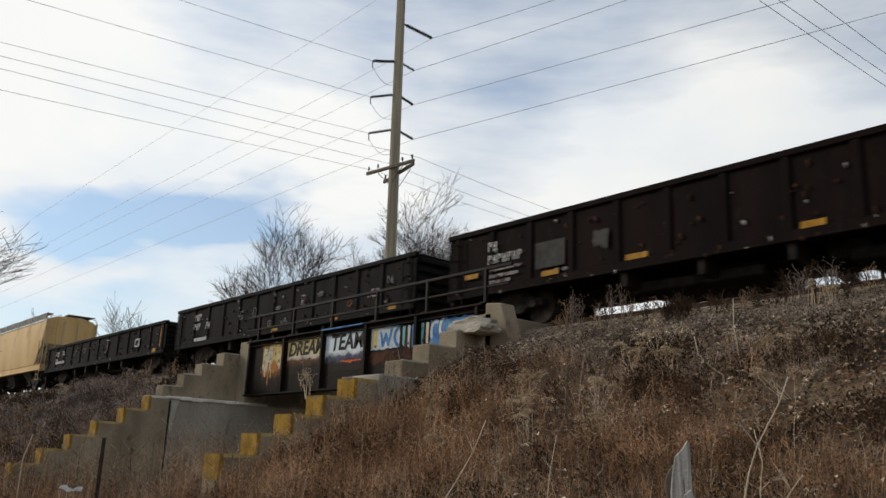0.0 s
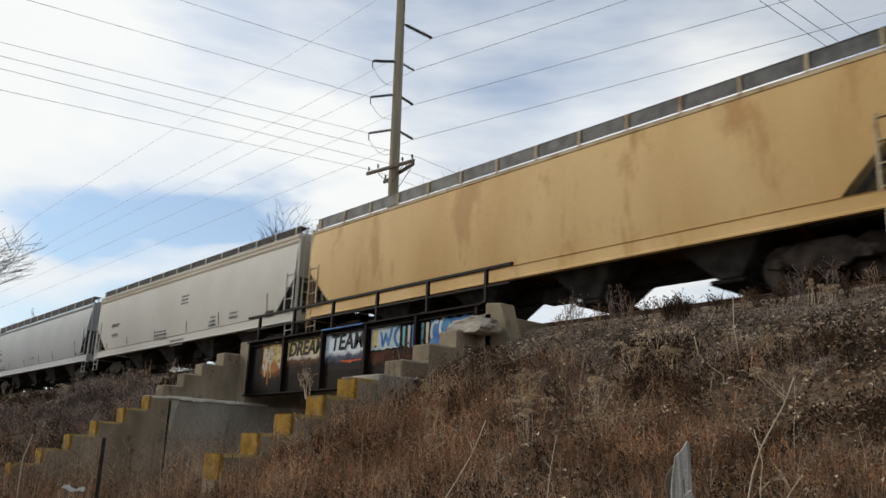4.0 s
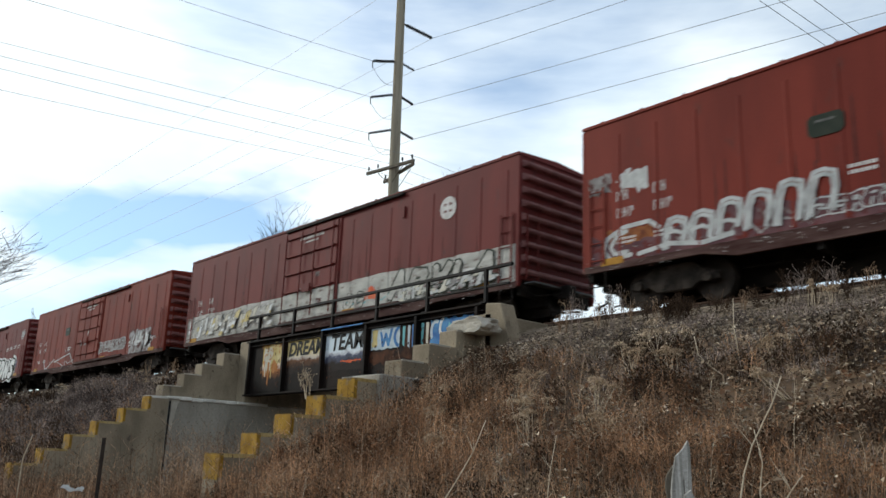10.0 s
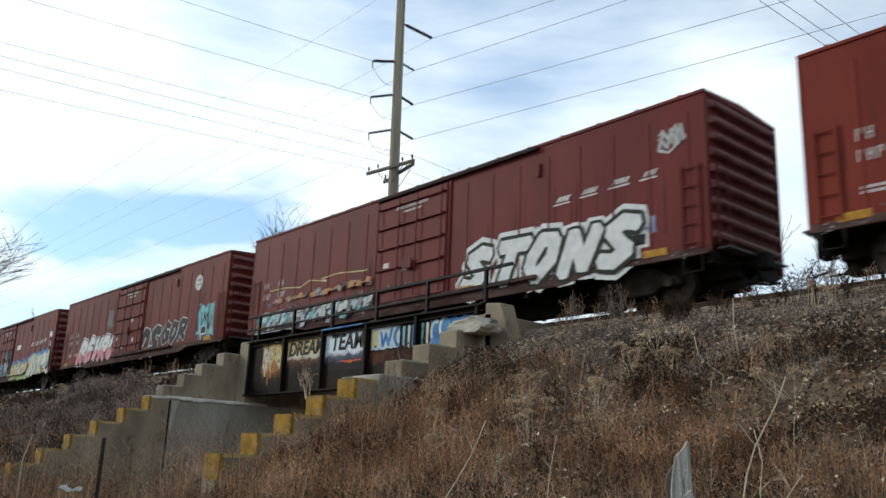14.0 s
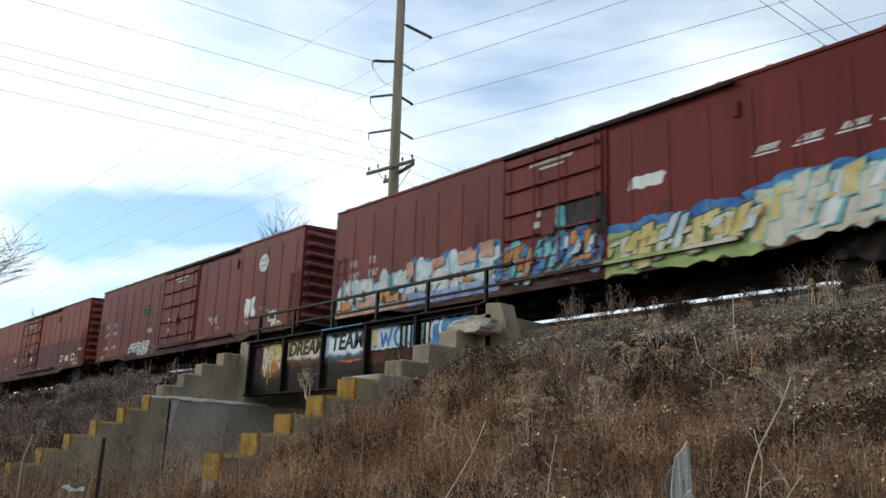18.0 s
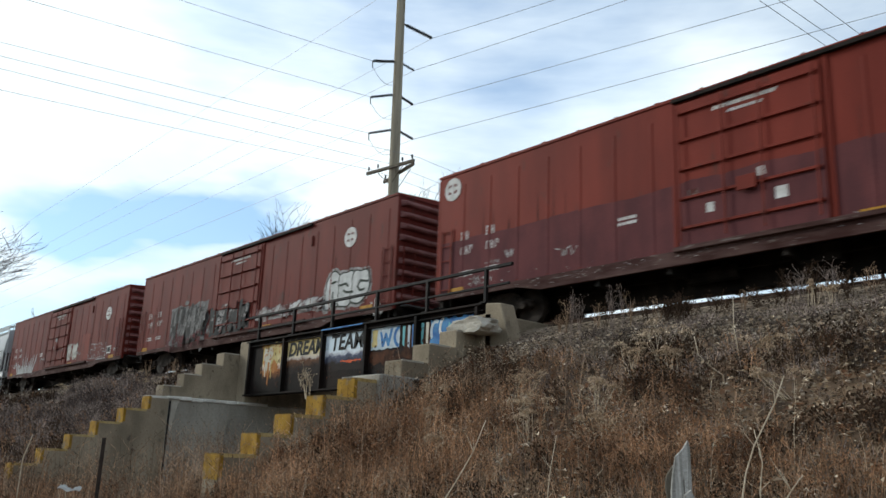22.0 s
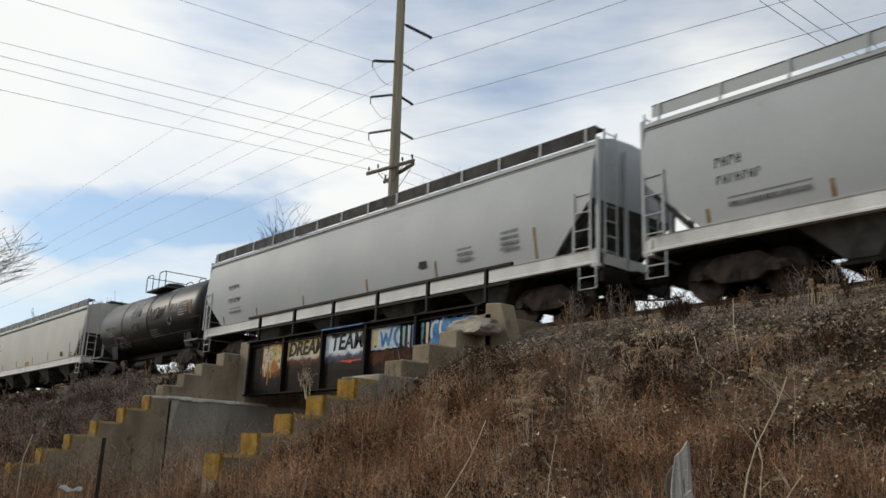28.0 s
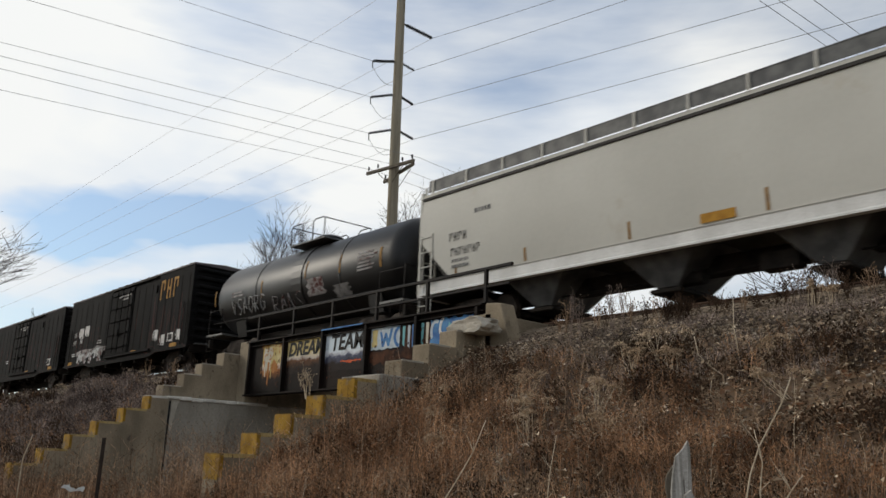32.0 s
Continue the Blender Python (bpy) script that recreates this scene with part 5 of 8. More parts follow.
def running_gear(car, half, inset=2.1, sill=.95, low=.72):
    bogie(car, -half + inset)
    bogie(car, half - inset)
    part("centre_sill", Geo().box(-half, half, -.18, .18, low, sill + .08), M_STEEL, car)
    for s in (-1, 1):
        g = Geo().box(s * half - .05, s * (half + .42), -.10, .10, .78, .98)
        g.box(s * (half + .40) - .16, s * (half + .40) + .16, -.17, .17, .70, 1.06)
        part("coupler", g, M_STEEL, car, bevel=.03)
        part("air_hose", Geo().path([(s * half, .35, .8), (s * (half + .25), .36, .45), (s * (half + .55), .30, .42)], .025), M_STEEL, car)
        part("draft_gear", Geo().box(min(s * half, s * (half - .8)), max(s * half, s * (half - .8)), -.42, .42, .52, sill), M_STEEL, car, bevel=.03)
        part("buffer_beam", Geo().box(min(s * half, s * (half - .14)), max(s * half, s * (half - .14)), -1.35, 1.35, .66, sill), M_STEEL, car, bevel=.02)
        part("uncoupling_lever", Geo().path([(s * (half + .05), -1.35, .85), (s * (half + .08), -.9, .7), (s * (half + .3), -.25, .82), (s * (half + .4), 0, 1.0)], .018), M_STEEL, car)
        part("brake_hose", Geo().path([(s * half, -.4, .8), (s * (half + .2), -.42, .35), (s * (half + .6), -.3, .3)], .03), M_STEEL, car)
    part("brake_rigging", Geo().tube((-2.2, -.5, .62), (-1.0, -.5, .62), .17, n=12).box(.4, 1.2, -.75, -.35, .5, .85).tube((-half + 3, -.55, .66), (half - 3, -.55, .66), .02), M_STEEL, car)


def ladder(car, x, y, z0, z1, mat, along="x", w=.42, name="ladder"):
    g = Geo()
    n = max(2, int((z1 - z0) / .36))
    for k in range(n + 1):
        z = z0 + (z1 - z0) * k / n
        if along == "x":
            g.tube((x - w / 2, y, z), (x + w / 2, y, z), .016, n=5)
        else:
            g.tube((x, y - w / 2, z), (x, y + w / 2, z), .016, n=5)
    for s in (-1, 1):
        if along == "x":
            g.box(x + s * w / 2 - .025, x + s * w / 2 + .025, y - .012, y + .012, z0 - .1, z1 + .1)
        else:
            g.box(x - .012, x + .012, y + s * w / 2 - .025, y + s * w / 2 + .025, z0 - .1, z1 + .1)
    return part(name, g, mat, car)


BULGE = ((1.38, -.06), (1.75, .03), (2.15, .095), (2.6, .125), (3.05, .11), (3.4, .075), (3.75, .01), (4.08, -.07))
BOWED = {}


def face(car, z):
    """Half width of a wagon's side at a height; covered hoppers bulge between sill and eave."""
    return SIDE + BOWED.get(car.name, 0.0) * float(np.interp(z, [a for a, _ in BULGE], [b for _, b in BULGE]))


def bars(car, x, z, rows, w, h, mat, name="lettering", y=None, seed=0, tilt=0.0):
    """Illegible lettering: short bars in rows."""
    r = random.Random(seed + int(x * 10) + int(z * 10))
    y = -face(car, z) - .004 if y is None else y
    g = Geo()
    for k in range(rows):
        zz = z - k * h * 1.7
        xx = x
        while xx < x + w - .02:
            q = min(r.uniform(.5, 1.1) * h, x + w - xx)
            g.prism([(xx, zz), (xx + q, zz), (xx + q + tilt, zz + h), (xx + tilt, zz + h)], "y", y - .003, y)
            xx += q + h * .28
    return tagged(part(name, g, mat, car), kind="stuff")


def marks(car, x, z, counts, h, mat, y=None):
    """A group of narrow upright bars in place of letters and numbers."""
    y = -face(car, z + h / 2) - .006 if y is None else y
    g = Geo()
    for k in range(counts[0]):
        a, e = x + k * h * .72, h * .11
        g.box(a, a + e, y - .003, y, z, z + h * .94)
        g.box(a + h * .34, a + h * .34 + e, y - .003, y, z + h * (.0 if k % 2 else .45), z + h * .94)
        g.box(a + e, a + h * .34, y - .003, y, z + h * (.42 if k % 2 else .82), z + h * (.54 if k % 2 else .94))
    return tagged(part("lettering", g, mat, car), kind="stuff")


def blob(cx, cz, rx, rz, r, n=18, rough=.2):
    ph = [r.uniform(0, 6.28) for _ in range(3)]
    return [(cx + rx * math.cos(a) * (1 + rough * math.sin(3 * a + ph[0]) * .6 + rough * math.sin(5 * a + ph[1]) * .5),
             cz + rz * math.sin(a) * (1 + rough * math.sin(2 * a + ph[2]) * .6)) for a in (6.28318 * i / n for i in range(n))]


def stroke_layer(strokes, rad, y0, step=.0004):
    g = Geo()
    y = y0
    for line in strokes:
        for (x1, z1), (x2, z2) in zip(line[:-1], line[1:]):
            d = math.hypot(x2 - x1, z2 - z1) or 1e-6
            nx, nz = -(z2 - z1) / d * rad, (x2 - x1) / d * rad
            ex, ez = (x2 - x1) / d * rad * .8, (z2 - z1) / d * rad * .8
            g.prism([(x1 + nx - ex * .4, z1 + nz - ez * .4), (x1 - ex, z1 - ez), (x1 - nx - ex * .4, z1 - nz - ez * .4), (x2 - nx + ex * .4, z2 - nz + ez * .4), (x2 + ex, z2 + ez), (x2 + nx + ex * .4, z2 + nz + ez * .4)], "y", y - .002, y)
            y -= step
    return g


GLYPHS = [[[(.9, .9), (.5, 1), (.1, .8), (.5, .5), (.9, .3), (.5, 0), (.1, .1)]], [[(.0, 1), (1, .95)], [(.5, 1), (.45, 0)]],
          [[(.1, 0), (.1, 1), (.8, .9), (.7, .5), (.15, .5), (.9, 0)]], [[(.1, 0), (.15, 1), (.8, .05), (.9, 1)]],
          [[(.9, .85), (.4, 1), (.1, .5), (.4, 0), (.9, .15), (.9, .5), (.55, .5)]], [[(.1, 1), (.5, .1), (.9, 1)], [(.3, .55), (.7, .55)]],
          [[(.1, .05), (.5, 1), (.9, .05)], [(.3, .45), (.75, .4)]], [[(.2, 1), (.15, .1), (.9, .05)]], [[(.1, .5), (.3, 1), (.8, .9), (.9, .4), (.5, 0), (.15, .25), (.1, .5)]]]


def throw_up(car, x0, x1, z0, z1, glyphs, fill, edge, halo, seed, label, thick=.15, line=.07, lean=.25, low=None):
    """Fat letters, each laid over the one before with its own dark outline; a white rim round all of them."""
    r = random.Random(seed)
    n = len(glyphs)
    w, h = (x1 - x0) / n, z1 - z0
    y = -SIDE - .004
    letters = []
    for k, q in enumerate(glyphs):
        dz, sw = r.uniform(-.05, .05) * h, r.uniform(1.0, 1.15)
        letters.append([[(x0 + k * w + thick + (w * sw - 2 * thick) * (a + r.uniform(-.04, .04)) + lean * (b - .5) * h, z0 + thick + dz + (h - 2 * thick) * (b + r.uniform(-.03, .03))) for a, b in st] for st in GLYPHS[q]])
    if halo:
        tagged(part("graffiti_halo", stroke_layer([st for one in letters for st in one], thick + line * 2.3, y, .0001), halo, car), kind="stuff")
        y -= .006
    rim, body = Geo(), Geo()
    for one in letters:
        for g, rad in ((rim, thick + line), (body, thick)):
            lay = stroke_layer(one, rad, y, .0001)
            g.add(lay.v, lay.f)
            y -= .0042
    tagged(part("graffiti_outline", rim, edge, car, label), kind="stuff")
    tagged(part("graffiti_letters", body, fill, car), kind="stuff")
    if low:
        cut = z0 + (z1 - z0) * .46
        fine = []
        for one in letters:
            for st in one:
                run = []
                for (xa, za), (xb, zb) in zip(st[:-1], st[1:]):
                    for i in range(7):
                        p = (xa + (xb - xa) * i / 6, za + (zb - za) * i / 6)
                        if p[1] < cut:
                            run.append(p)
                        elif len(run) > 1:
                            fine.append(run)
                            run = []
                        else:
                            run = []
                if len(run) > 1:
                    fine.append(run)
        tagged(part("graffiti_shading", stroke_layer(fine, thick * .96, y, .00003), low, car), kind="stuff")


def puffy(cx, cz, rx, rz, lean, r, grow=0.0):
    """Rounded box outline of one bubble letter."""
    ph = [r.uniform(0, 6.28) for _ in range(3)]
    pts = []
    for i in range(26):
        a = 6.28318 * i / 26
        c, s = math.cos(a), math.sin(a)
        k = 1 / (abs(c) ** 4 + abs(s) ** 4) ** .25 * (1 + .07 * math.sin(3 * a + ph[0]) + .06 * math.sin(5 * a + ph[1]))
        z = s * k * (rz + grow)
        pts.append((cx + c * k * (rx + grow) + lean * z, cz + z))
    return pts


def bubble(car, x0, x1, z0, z1, n, fill, edge, halo=None, seed=1, label="", lean=.25, line=.05, accent=None, y=None, low=None):
    """Fat overlapping bubble letters, each with its outline and inner strokes."""
    r = random.Random(seed)
    w, h = (x1 - x0) / n, z1 - z0
    y = -SIDE - .004 if y is None else y
    shapes = [(x0 + (k + .5) * w, (z0 + z1) / 2 + r.uniform(-.05, .05) * h, w * r.uniform(.5, .6), h * r.uniform(.40, .5), k * 7 + seed) for k in range(n)]
    if halo:
        g = Geo()
        for k, (a, b, c, d, e) in enumerate(shapes):
            g.prism(puffy(a, b, c, d, lean, random.Random(e), line * 2.6), "y", y - .002 - k * .0004, y - k * .0004)
        part("graffiti_halo", g, halo, car)
        y -= .006
    lines, fills = Geo(), Geo()
    strokes = []
    for k, (a, b, c, d, e) in enumerate(shapes):
        lines.prism(puffy(a, b, c, d, lean, random.Random(e), line), "y", y - .001, y)
        fills.prism(puffy(a, b, c, d, lean, random.Random(e)), "y", y - .003, y - .002)
        y -= .004
        q = (k * 3 + seed) % 4
        at = lambda u, v: (a + u * c + lean * v * d, b + v * d)
        strokes += [[[at(-.9, .25), at(-.1, .3), at(.25, .1)], [at(.95, -.3), at(.1, -.25), at(-.3, -.1)]], [[at(0, -.95), at(0, -.1)], [at(-.25, .45), at(.25, .5)]],
                    [[at(-.2, .5), at(.25, .45), at(.2, .15), at(-.2, .2)], [at(0, -.95), at(.1, -.35)]], [[at(.95, .2), at(.0, .35), at(-.25, 0), at(.1, -.3), at(.6, -.25)]]][q]
    tagged(part("graffiti_outline", lines, edge, car), label, kind="stuff")
    tagged(part("graffiti_letters", fills, fill, car), kind="stuff")
    if low:
        g = Geo()
        for k, (a, b, c, d, e) in enumerate(shapes):
            cut = lambda x: b - .12 * d + .1 * d * math.sin(x * 5 + k)
            g.prism([(px, min(pz, cut(px))) for px, pz in puffy(a, b, c, d, lean, random.Random(e), -line * .3)], "y", y - .001 - k * .0003, y - k * .0003)
        part("graffiti_lower_fill", g, low, car)
        y -= .004
    tagged(part("graffiti_line", stroke_layer(strokes, line * .75, y), edge, car), kind="stuff")
    if accent:
        g = Geo()
        for k in range(n * 3):
            g.prism(blob(r.uniform(x0, x1), z0 + h * r.uniform(.1, .6), w * .16, h * .09, r, 9, .4), "y", y - .035 - k * .0003, y - .034 - k * .0003)
        part("graffiti_accent", g, accent, car)


def wild(car, x0, x1, z0, z1, colours, edge, cap=None, seed=1, n=6, label="", base=None, y=None, fade=None):
    """A dense interlocking piece: slanted letter slabs, outlines, fill fragments and flecks."""
    r = random.Random(seed)
    w, h = (x1 - x0) / n, z1 - z0
    y = -SIDE - .004 if y is None else y
    if cap:
        g = Geo()
        for k in range(n * 2):
            g.prism(blob(x0 + (k + .5) * w / 2, z1 - h * r.uniform(.16, .24), w * .5, h * r.uniform(.17, .27), r, 14, .25), "y", y - .001 - k * .0003, y - k * .0003)
        part("graffiti_cloud", g, cap, car)
        y -= .009
    if base:
        part("graffiti_base", Geo().prism(ragged(x0, x1, z0, z0 + h * .84, seed, 18, h * .08), "y", y - .002, y), base, car)
        y -= .003
    dark, lit = Geo(), [Geo() for _ in colours]
    for k in range(n):
        for j in range(4):
            cx, ww = x0 + (k + (j + .5) / 4 + r.uniform(-.06, .06)) * w, w * r.uniform(.10, .22)
            za, zb = z0 + h * r.uniform(.02, .35), z1 - h * r.uniform(.0, .3)
            if j % 2:
                za = z0 + h * r.uniform(.3, .6)
            s = r.uniform(-.1, .55) * (zb - za) * .5
            pts = lambda e: [(cx - ww - s - e, za - e), (cx + ww * r.uniform(.7, 1.2) - s + e, za + ww * .3 - e), (cx + ww + s + e, zb + e), (cx - ww * .8 + s - e, zb - ww * .4 + e)]
            dark.prism(pts(.028), "y", y - .001, y)
            lit[r.randrange(len(colours))].prism(pts(0), "y", y - .0025, y - .0015)
            y -= .003
        for j in range(5):
            cx, cz, e = x0 + (k + r.random()) * w, z0 + h * r.uniform(.05, .75), r.uniform(.06, .2) * w
            lit[r.randrange(len(colours))].prism([(cx - e, cz - e * .4), (cx + e * r.uniform(.2, 1), cz - e * .5), (cx + e, cz + e * .3), (cx - e * .3, cz + e * r.uniform(.3, .8))], "y", y - .001, y)
            y -= .0012
    tagged(part("graffiti_outline", dark, edge, car, label), label, kind="stuff")
    for g, m in zip(lit, colours):
        if g.v:
            tagged(part("graffiti_fill", g, m, car), kind="stuff")
    if fade:
        g = Geo()
        for k in range(n * 6):
            g.prism(blob(r.uniform(x0, x1), z0 + h * r.uniform(0, .3), w * r.uniform(.06, .2), h * r.uniform(.03, .08), r, 8, .4), "y", y - .001 - k * .0002, y - k * .0002)
        tagged(part("graffiti_fade", g, fade, car), kind="stuff")


def scribbles(car, items, seed=3):
    """Small tags and chalk marks."""
    r = random.Random(seed)
    for x, z, w, h, mat in items:
        pts, k = [], 9
        for i in range(k):
            pts.append((x + w * i / (k - 1) + r.uniform(-.1, .1) * w, z + h * (.5 + .5 * math.sin(i * 2.3 + r.uniform(0, 2)))))
        tagged(part("graffiti_tag", stroke_layer([pts], max(.018, h * .05), -SIDE - .004), mat, car), kind="stuff")


def smudge(car, x, z, w, h, mat, seed=1, name="paint_patch"):
    r = random.Random(seed)
    g = Geo().prism(ragged(x, x + w, z, z + h, seed, 9, min(w, h) * .22), "y", -SIDE - .006, -SIDE - .003)
    for k in range(5):
        a, b, e = x + r.uniform(-.1, 1.1) * w, z + r.uniform(-.1, 1.1) * h, r.uniform(.03, .08) * max(w, h)
        g.prism(blob(a, b, e * 1.6, e, r, 9, .3), "y", -SIDE - .0075 - k * .0004, -SIDE - .0065 - k * .0004)
    part(name, g, mat, car)


EAVE, FLOORZ = 4.48, .98
SEAMS = {}


def boxcar(label, u0, u1, mat, roundel=None, seed=1, decal=True, low_sill=True, name="boxcar"):
    """A long steel boxcar with a plug door, ribbed sides and corrugated ends."""
    half = (u1 - u0) / 2
    car = thing(name, label, "railway wagon", group="goods train wagons")
    d0, d1 = -half + (half * 2) * .408, -half + (half * 2) * .575
    part("side_wall", Geo().box(-half, half, -SIDE, -SIDE + .09, FLOORZ, EAVE - .06), mat, car, bevel=.012)
    part("side_wall", Geo().box(-half, half, SIDE - .09, SIDE, FLOORZ, EAVE - .06), mat, car)
    for s in (-1, 1):
        part("end_wall", Geo().box(s * half - .06 if s > 0 else -half, s * half if s > 0 else -half + .06, -SIDE + .09, SIDE - .09, FLOORZ, EAVE - .08), mat, car)
        x = s * half
        for k in range(9):
            z = 1.27 + k * .365
            out, y0 = ((0, -.09), (.13, -.055), (.16, .0), (.14, .055), (0, .125)), SIDE - .10
            g = Geo().grid([[(x + s * (d + .001), -y0, z + e), (x + s * (d + .001), -y0 + .12 + d * .4, z + e), (x + s * (d + .001), y0 - .12 - d * .4, z + e), (x + s * (d + .001), y0, z + e)] if d == 0 else
                            [(x + s * .001, -y0, z + e), (x + s * (d + .001), -y0 + .12 + d * .4, z + e), (x + s * (d + .001), y0 - .12 - d * .4, z + e), (x + s * .001, y0, z + e)] for d, e in out])
            # ribs are coloured paler than the wall behind, as if lit
            part("end_corrugation", g, M_RIBLIT if name == "boxcar" else mat, car)
        part("end_post", Geo().box(x - .02, x + s * .05, -SIDE - .01, -SIDE + .10, FLOORZ - .1, EAVE - .1) if s > 0 else Geo().box(x - .05, x + .02, -SIDE - .01, -SIDE + .10, FLOORZ - .1, EAVE - .1), mat, car, bevel=.008)
        part("end_post", Geo().box(min(x - s * .02, x + s * .05), max(x - s * .02, x + s * .05), SIDE - .10, SIDE + .01, FLOORZ - .1, EAVE - .1), mat, car)
        ladder(car, x - s * .38, -SIDE - .05, 1.1, 2.75, mat)
        ladder(car, x + s * .12, -SIDE + .45, 1.2, 2.75, mat, "y")
        part("stirrup", Geo().path([(x - s * .15, -SIDE, .95), (x - s * .15, -SIDE, .5), (x - s * .6, -SIDE, .5), (x - s * .6, -SIDE, .95)], .02), M_STEEL, car)
        part("end_platform", Geo().box(min(x, x + s * .32), max(x, x + s * .32), -SIDE * .8, SIDE * .8, .98, 1.02), M_GRATE, car)
        if s < 0:
            part("hand_brake", Geo().tube((x + s * .17, .55, 2.9), (x + s * .22, .55, 2.9), .27, n=16), M_STEEL, car)
    # roof with raised seams
    part("roof", Geo().prism([(-SIDE - .03, EAVE - .07), (-SIDE - .03, EAVE), (0, EAVE + .10), (SIDE + .03, EAVE), (SIDE + .03, EAVE - .07)], "x", -half - .04, half + .04), M_ROOF if name != "boxcar" else mat, car)
    for k in range(17):
        x = -half + (k + .5) * half * 2 / 17
        part("roof_seam", Geo().prism([(-SIDE - .02, EAVE + .002), (-SIDE - .02, EAVE + .035), (0, EAVE + .14), (SIDE + .02, EAVE + .035), (SIDE + .02, EAVE + .002), (0, EAVE + .10)], "x", x - .035, x + .035), mat, car)
    # side posts
    nl, nr = 7, 8
    xs = [-half + (k + 1) * (d0 - .35 + half) / (nl + .3) for k in range(nl)] + [d1 + .2 + (k + .6) * (half - d1 - .2) / nr for k in range(nr)]
    SEAMS[car.name] = xs
    for x in xs:
        part("side_seam", Geo().prism([(x - .05, -SIDE + .002), (x - .02, -SIDE - .016), (x + .02, -SIDE - .016), (x + .05, -SIDE + .002)], "z", FLOORZ + .05, EAVE - .42), mat, car)
    # side sill, deeper between the bogies
    drop = .30 if low_sill else .12
    part("side_sill", Geo().prism([(-half, FLOORZ + .02), (half, FLOORZ + .02), (half, .84), (half - 3.1, .84), (half - 3.9, FLOORZ - drop), (-half + 3.9, FLOORZ - drop), (-half + 3.1, .84), (-half, .84)], "y", -SIDE - .02, -SIDE + .06), M_SILLDUST if name == "boxcar" else mat, car, bevel=.006)
    part("side_sill", Geo().box(-half, half, SIDE - .06, SIDE + .02, .80, FLOORZ + .02), mat, car)
    part("floor", Geo().box(-half, half, -SIDE + .06, SIDE - .06, FLOORZ - .02, FLOORZ + .1), M_STEEL, car)
    # plug door with rods and tracks
    door = part("plug_door", Geo().box(d0, d1, -SIDE - .065, -SIDE - .001, FLOORZ + .1, EAVE - .22), mat, car, bevel=.012)
    for k in range(5):
        z = FLOORZ + .45 + k * (EAVE - FLOORZ - .9) / 4
        part("door_stiffener", Geo().box(d0 + .06, d1 - .06, -SIDE - .135, -SIDE - .067, z - .03, z + .03), mat, door, bevel=.008)
    for k, x in enumerate((d0 + .12, d0 + (d1 - d0) * .36, d0 + (d1 - d0) * .62, d1 - .12)):
        part("locking_rod", Geo().tube((x, -SIDE - .16, FLOORZ + .15), (x, -SIDE - .16, EAVE - .28), .022, n=6), mat, door)
    part("lock_box", Geo().box(d0 + .45 * (d1 - d0), d0 + .58 * (d1 - d0), -SIDE - .19, -SIDE - .14, 1.95, 2.25), mat, door, bevel=.01)
    for x in (d0 - .12, d1 + .05):
        part("door_post", Geo().box(x, x + .09, -SIDE - .05, -SIDE - .001, FLOORZ, EAVE - .12), mat, car, bevel=.01)
    part("upper_door_track", Geo().box(d0 - .05, d1 + (d1 - d0) + .25, -SIDE - .12, -SIDE - .02, EAVE - .16, EAVE - .08), M_STEEL, car)
    part("lower_door_track", Geo().box(d0 - .1, d1 + (d1 - d0) + .25, -SIDE - .13, -SIDE - .022, FLOORZ - .03, FLOORZ + .07), M_SILLDUST if name == "boxcar" else mat, car, bevel=.01)
    part("door_stop", Geo().box(d1 + (d1 - d0) + .2, d1 + (d1 - d0) + .3, -SIDE - .06, -SIDE - .001, 3.6, 3.95), mat, car)
    running_gear(car, half, low=.3)
    for x in (-half * .42, -half * .22, half * .05, half * .26, half * .46):
        part("cross_bearer", Geo().box(x - .06, x + .06, -SIDE + .08, SIDE - .08, .55, FLOORZ - .03), M_STEEL, car)
    # markings
    bars(car, d0 + .9, EAVE - .60, 1, 1.45, .085, M_WMARK, y=-SIDE - .068, seed=seed, tilt=.05)
    bars(car, d0 + 1.25, EAVE - .74, 1, .8, .065, M_WMARK, y=-SIDE - .068, seed=seed + 1, tilt=.04)
    for xo in (.95, 1.95):
        marks(car, -half + xo, 2.42, (2, 3), .26, M_WMARK)
        marks(car, -half + xo, 2.02, (3, 3), .24, M_WMARK)
        bars(car, -half + xo, 1.5, 2, .5, .055, M_WMARK, seed=seed + 2)
    bars(car, d0 - 1.6, 1.95, 2, .5, .07, M_WMARK, seed=seed + 3)
    g = Geo().box(half - 2.0, half - 1.45, -SIDE - .006, -SIDE - .002, 1.22, 1.60)
    part("data_panel", g, M_WMARK, car)
    part("data_plate", Geo().box(half - 1.92, half - 1.53, -SIDE - .010, -SIDE - .007, 1.29, 1.53), M_KMARK, car)
    if decal:
        part("decal", Geo().prism([(d0 - 2.3, 2.78), (d0 - 2.22, 2.70), (d0 - 1.68, 2.70), (d0 - 1.6, 2.80), (d0 - 1.6, 3.06), (d0 - 1.68, 3.14), (d0 - 2.22, 3.14), (d0 - 2.3, 3.06)], "y", -SIDE - .022, -SIDE - .002), M_DECAL, car)
        bars(car, d0 - 2.15, 2.98, 1, .4, .05, M_GMID, y=-SIDE - .0245, seed=seed)
    for x in (half - 1.6, d1 + .5, -half + .5, -1.9, half * .55)[:3]:
        part("reflector", Geo().box(x, x + .62, -SIDE - .028, -SIDE - .021, FLOORZ - .02, FLOORZ + .14), M_YMARK, car)
    q = random.Random(seed * 7 + 3)
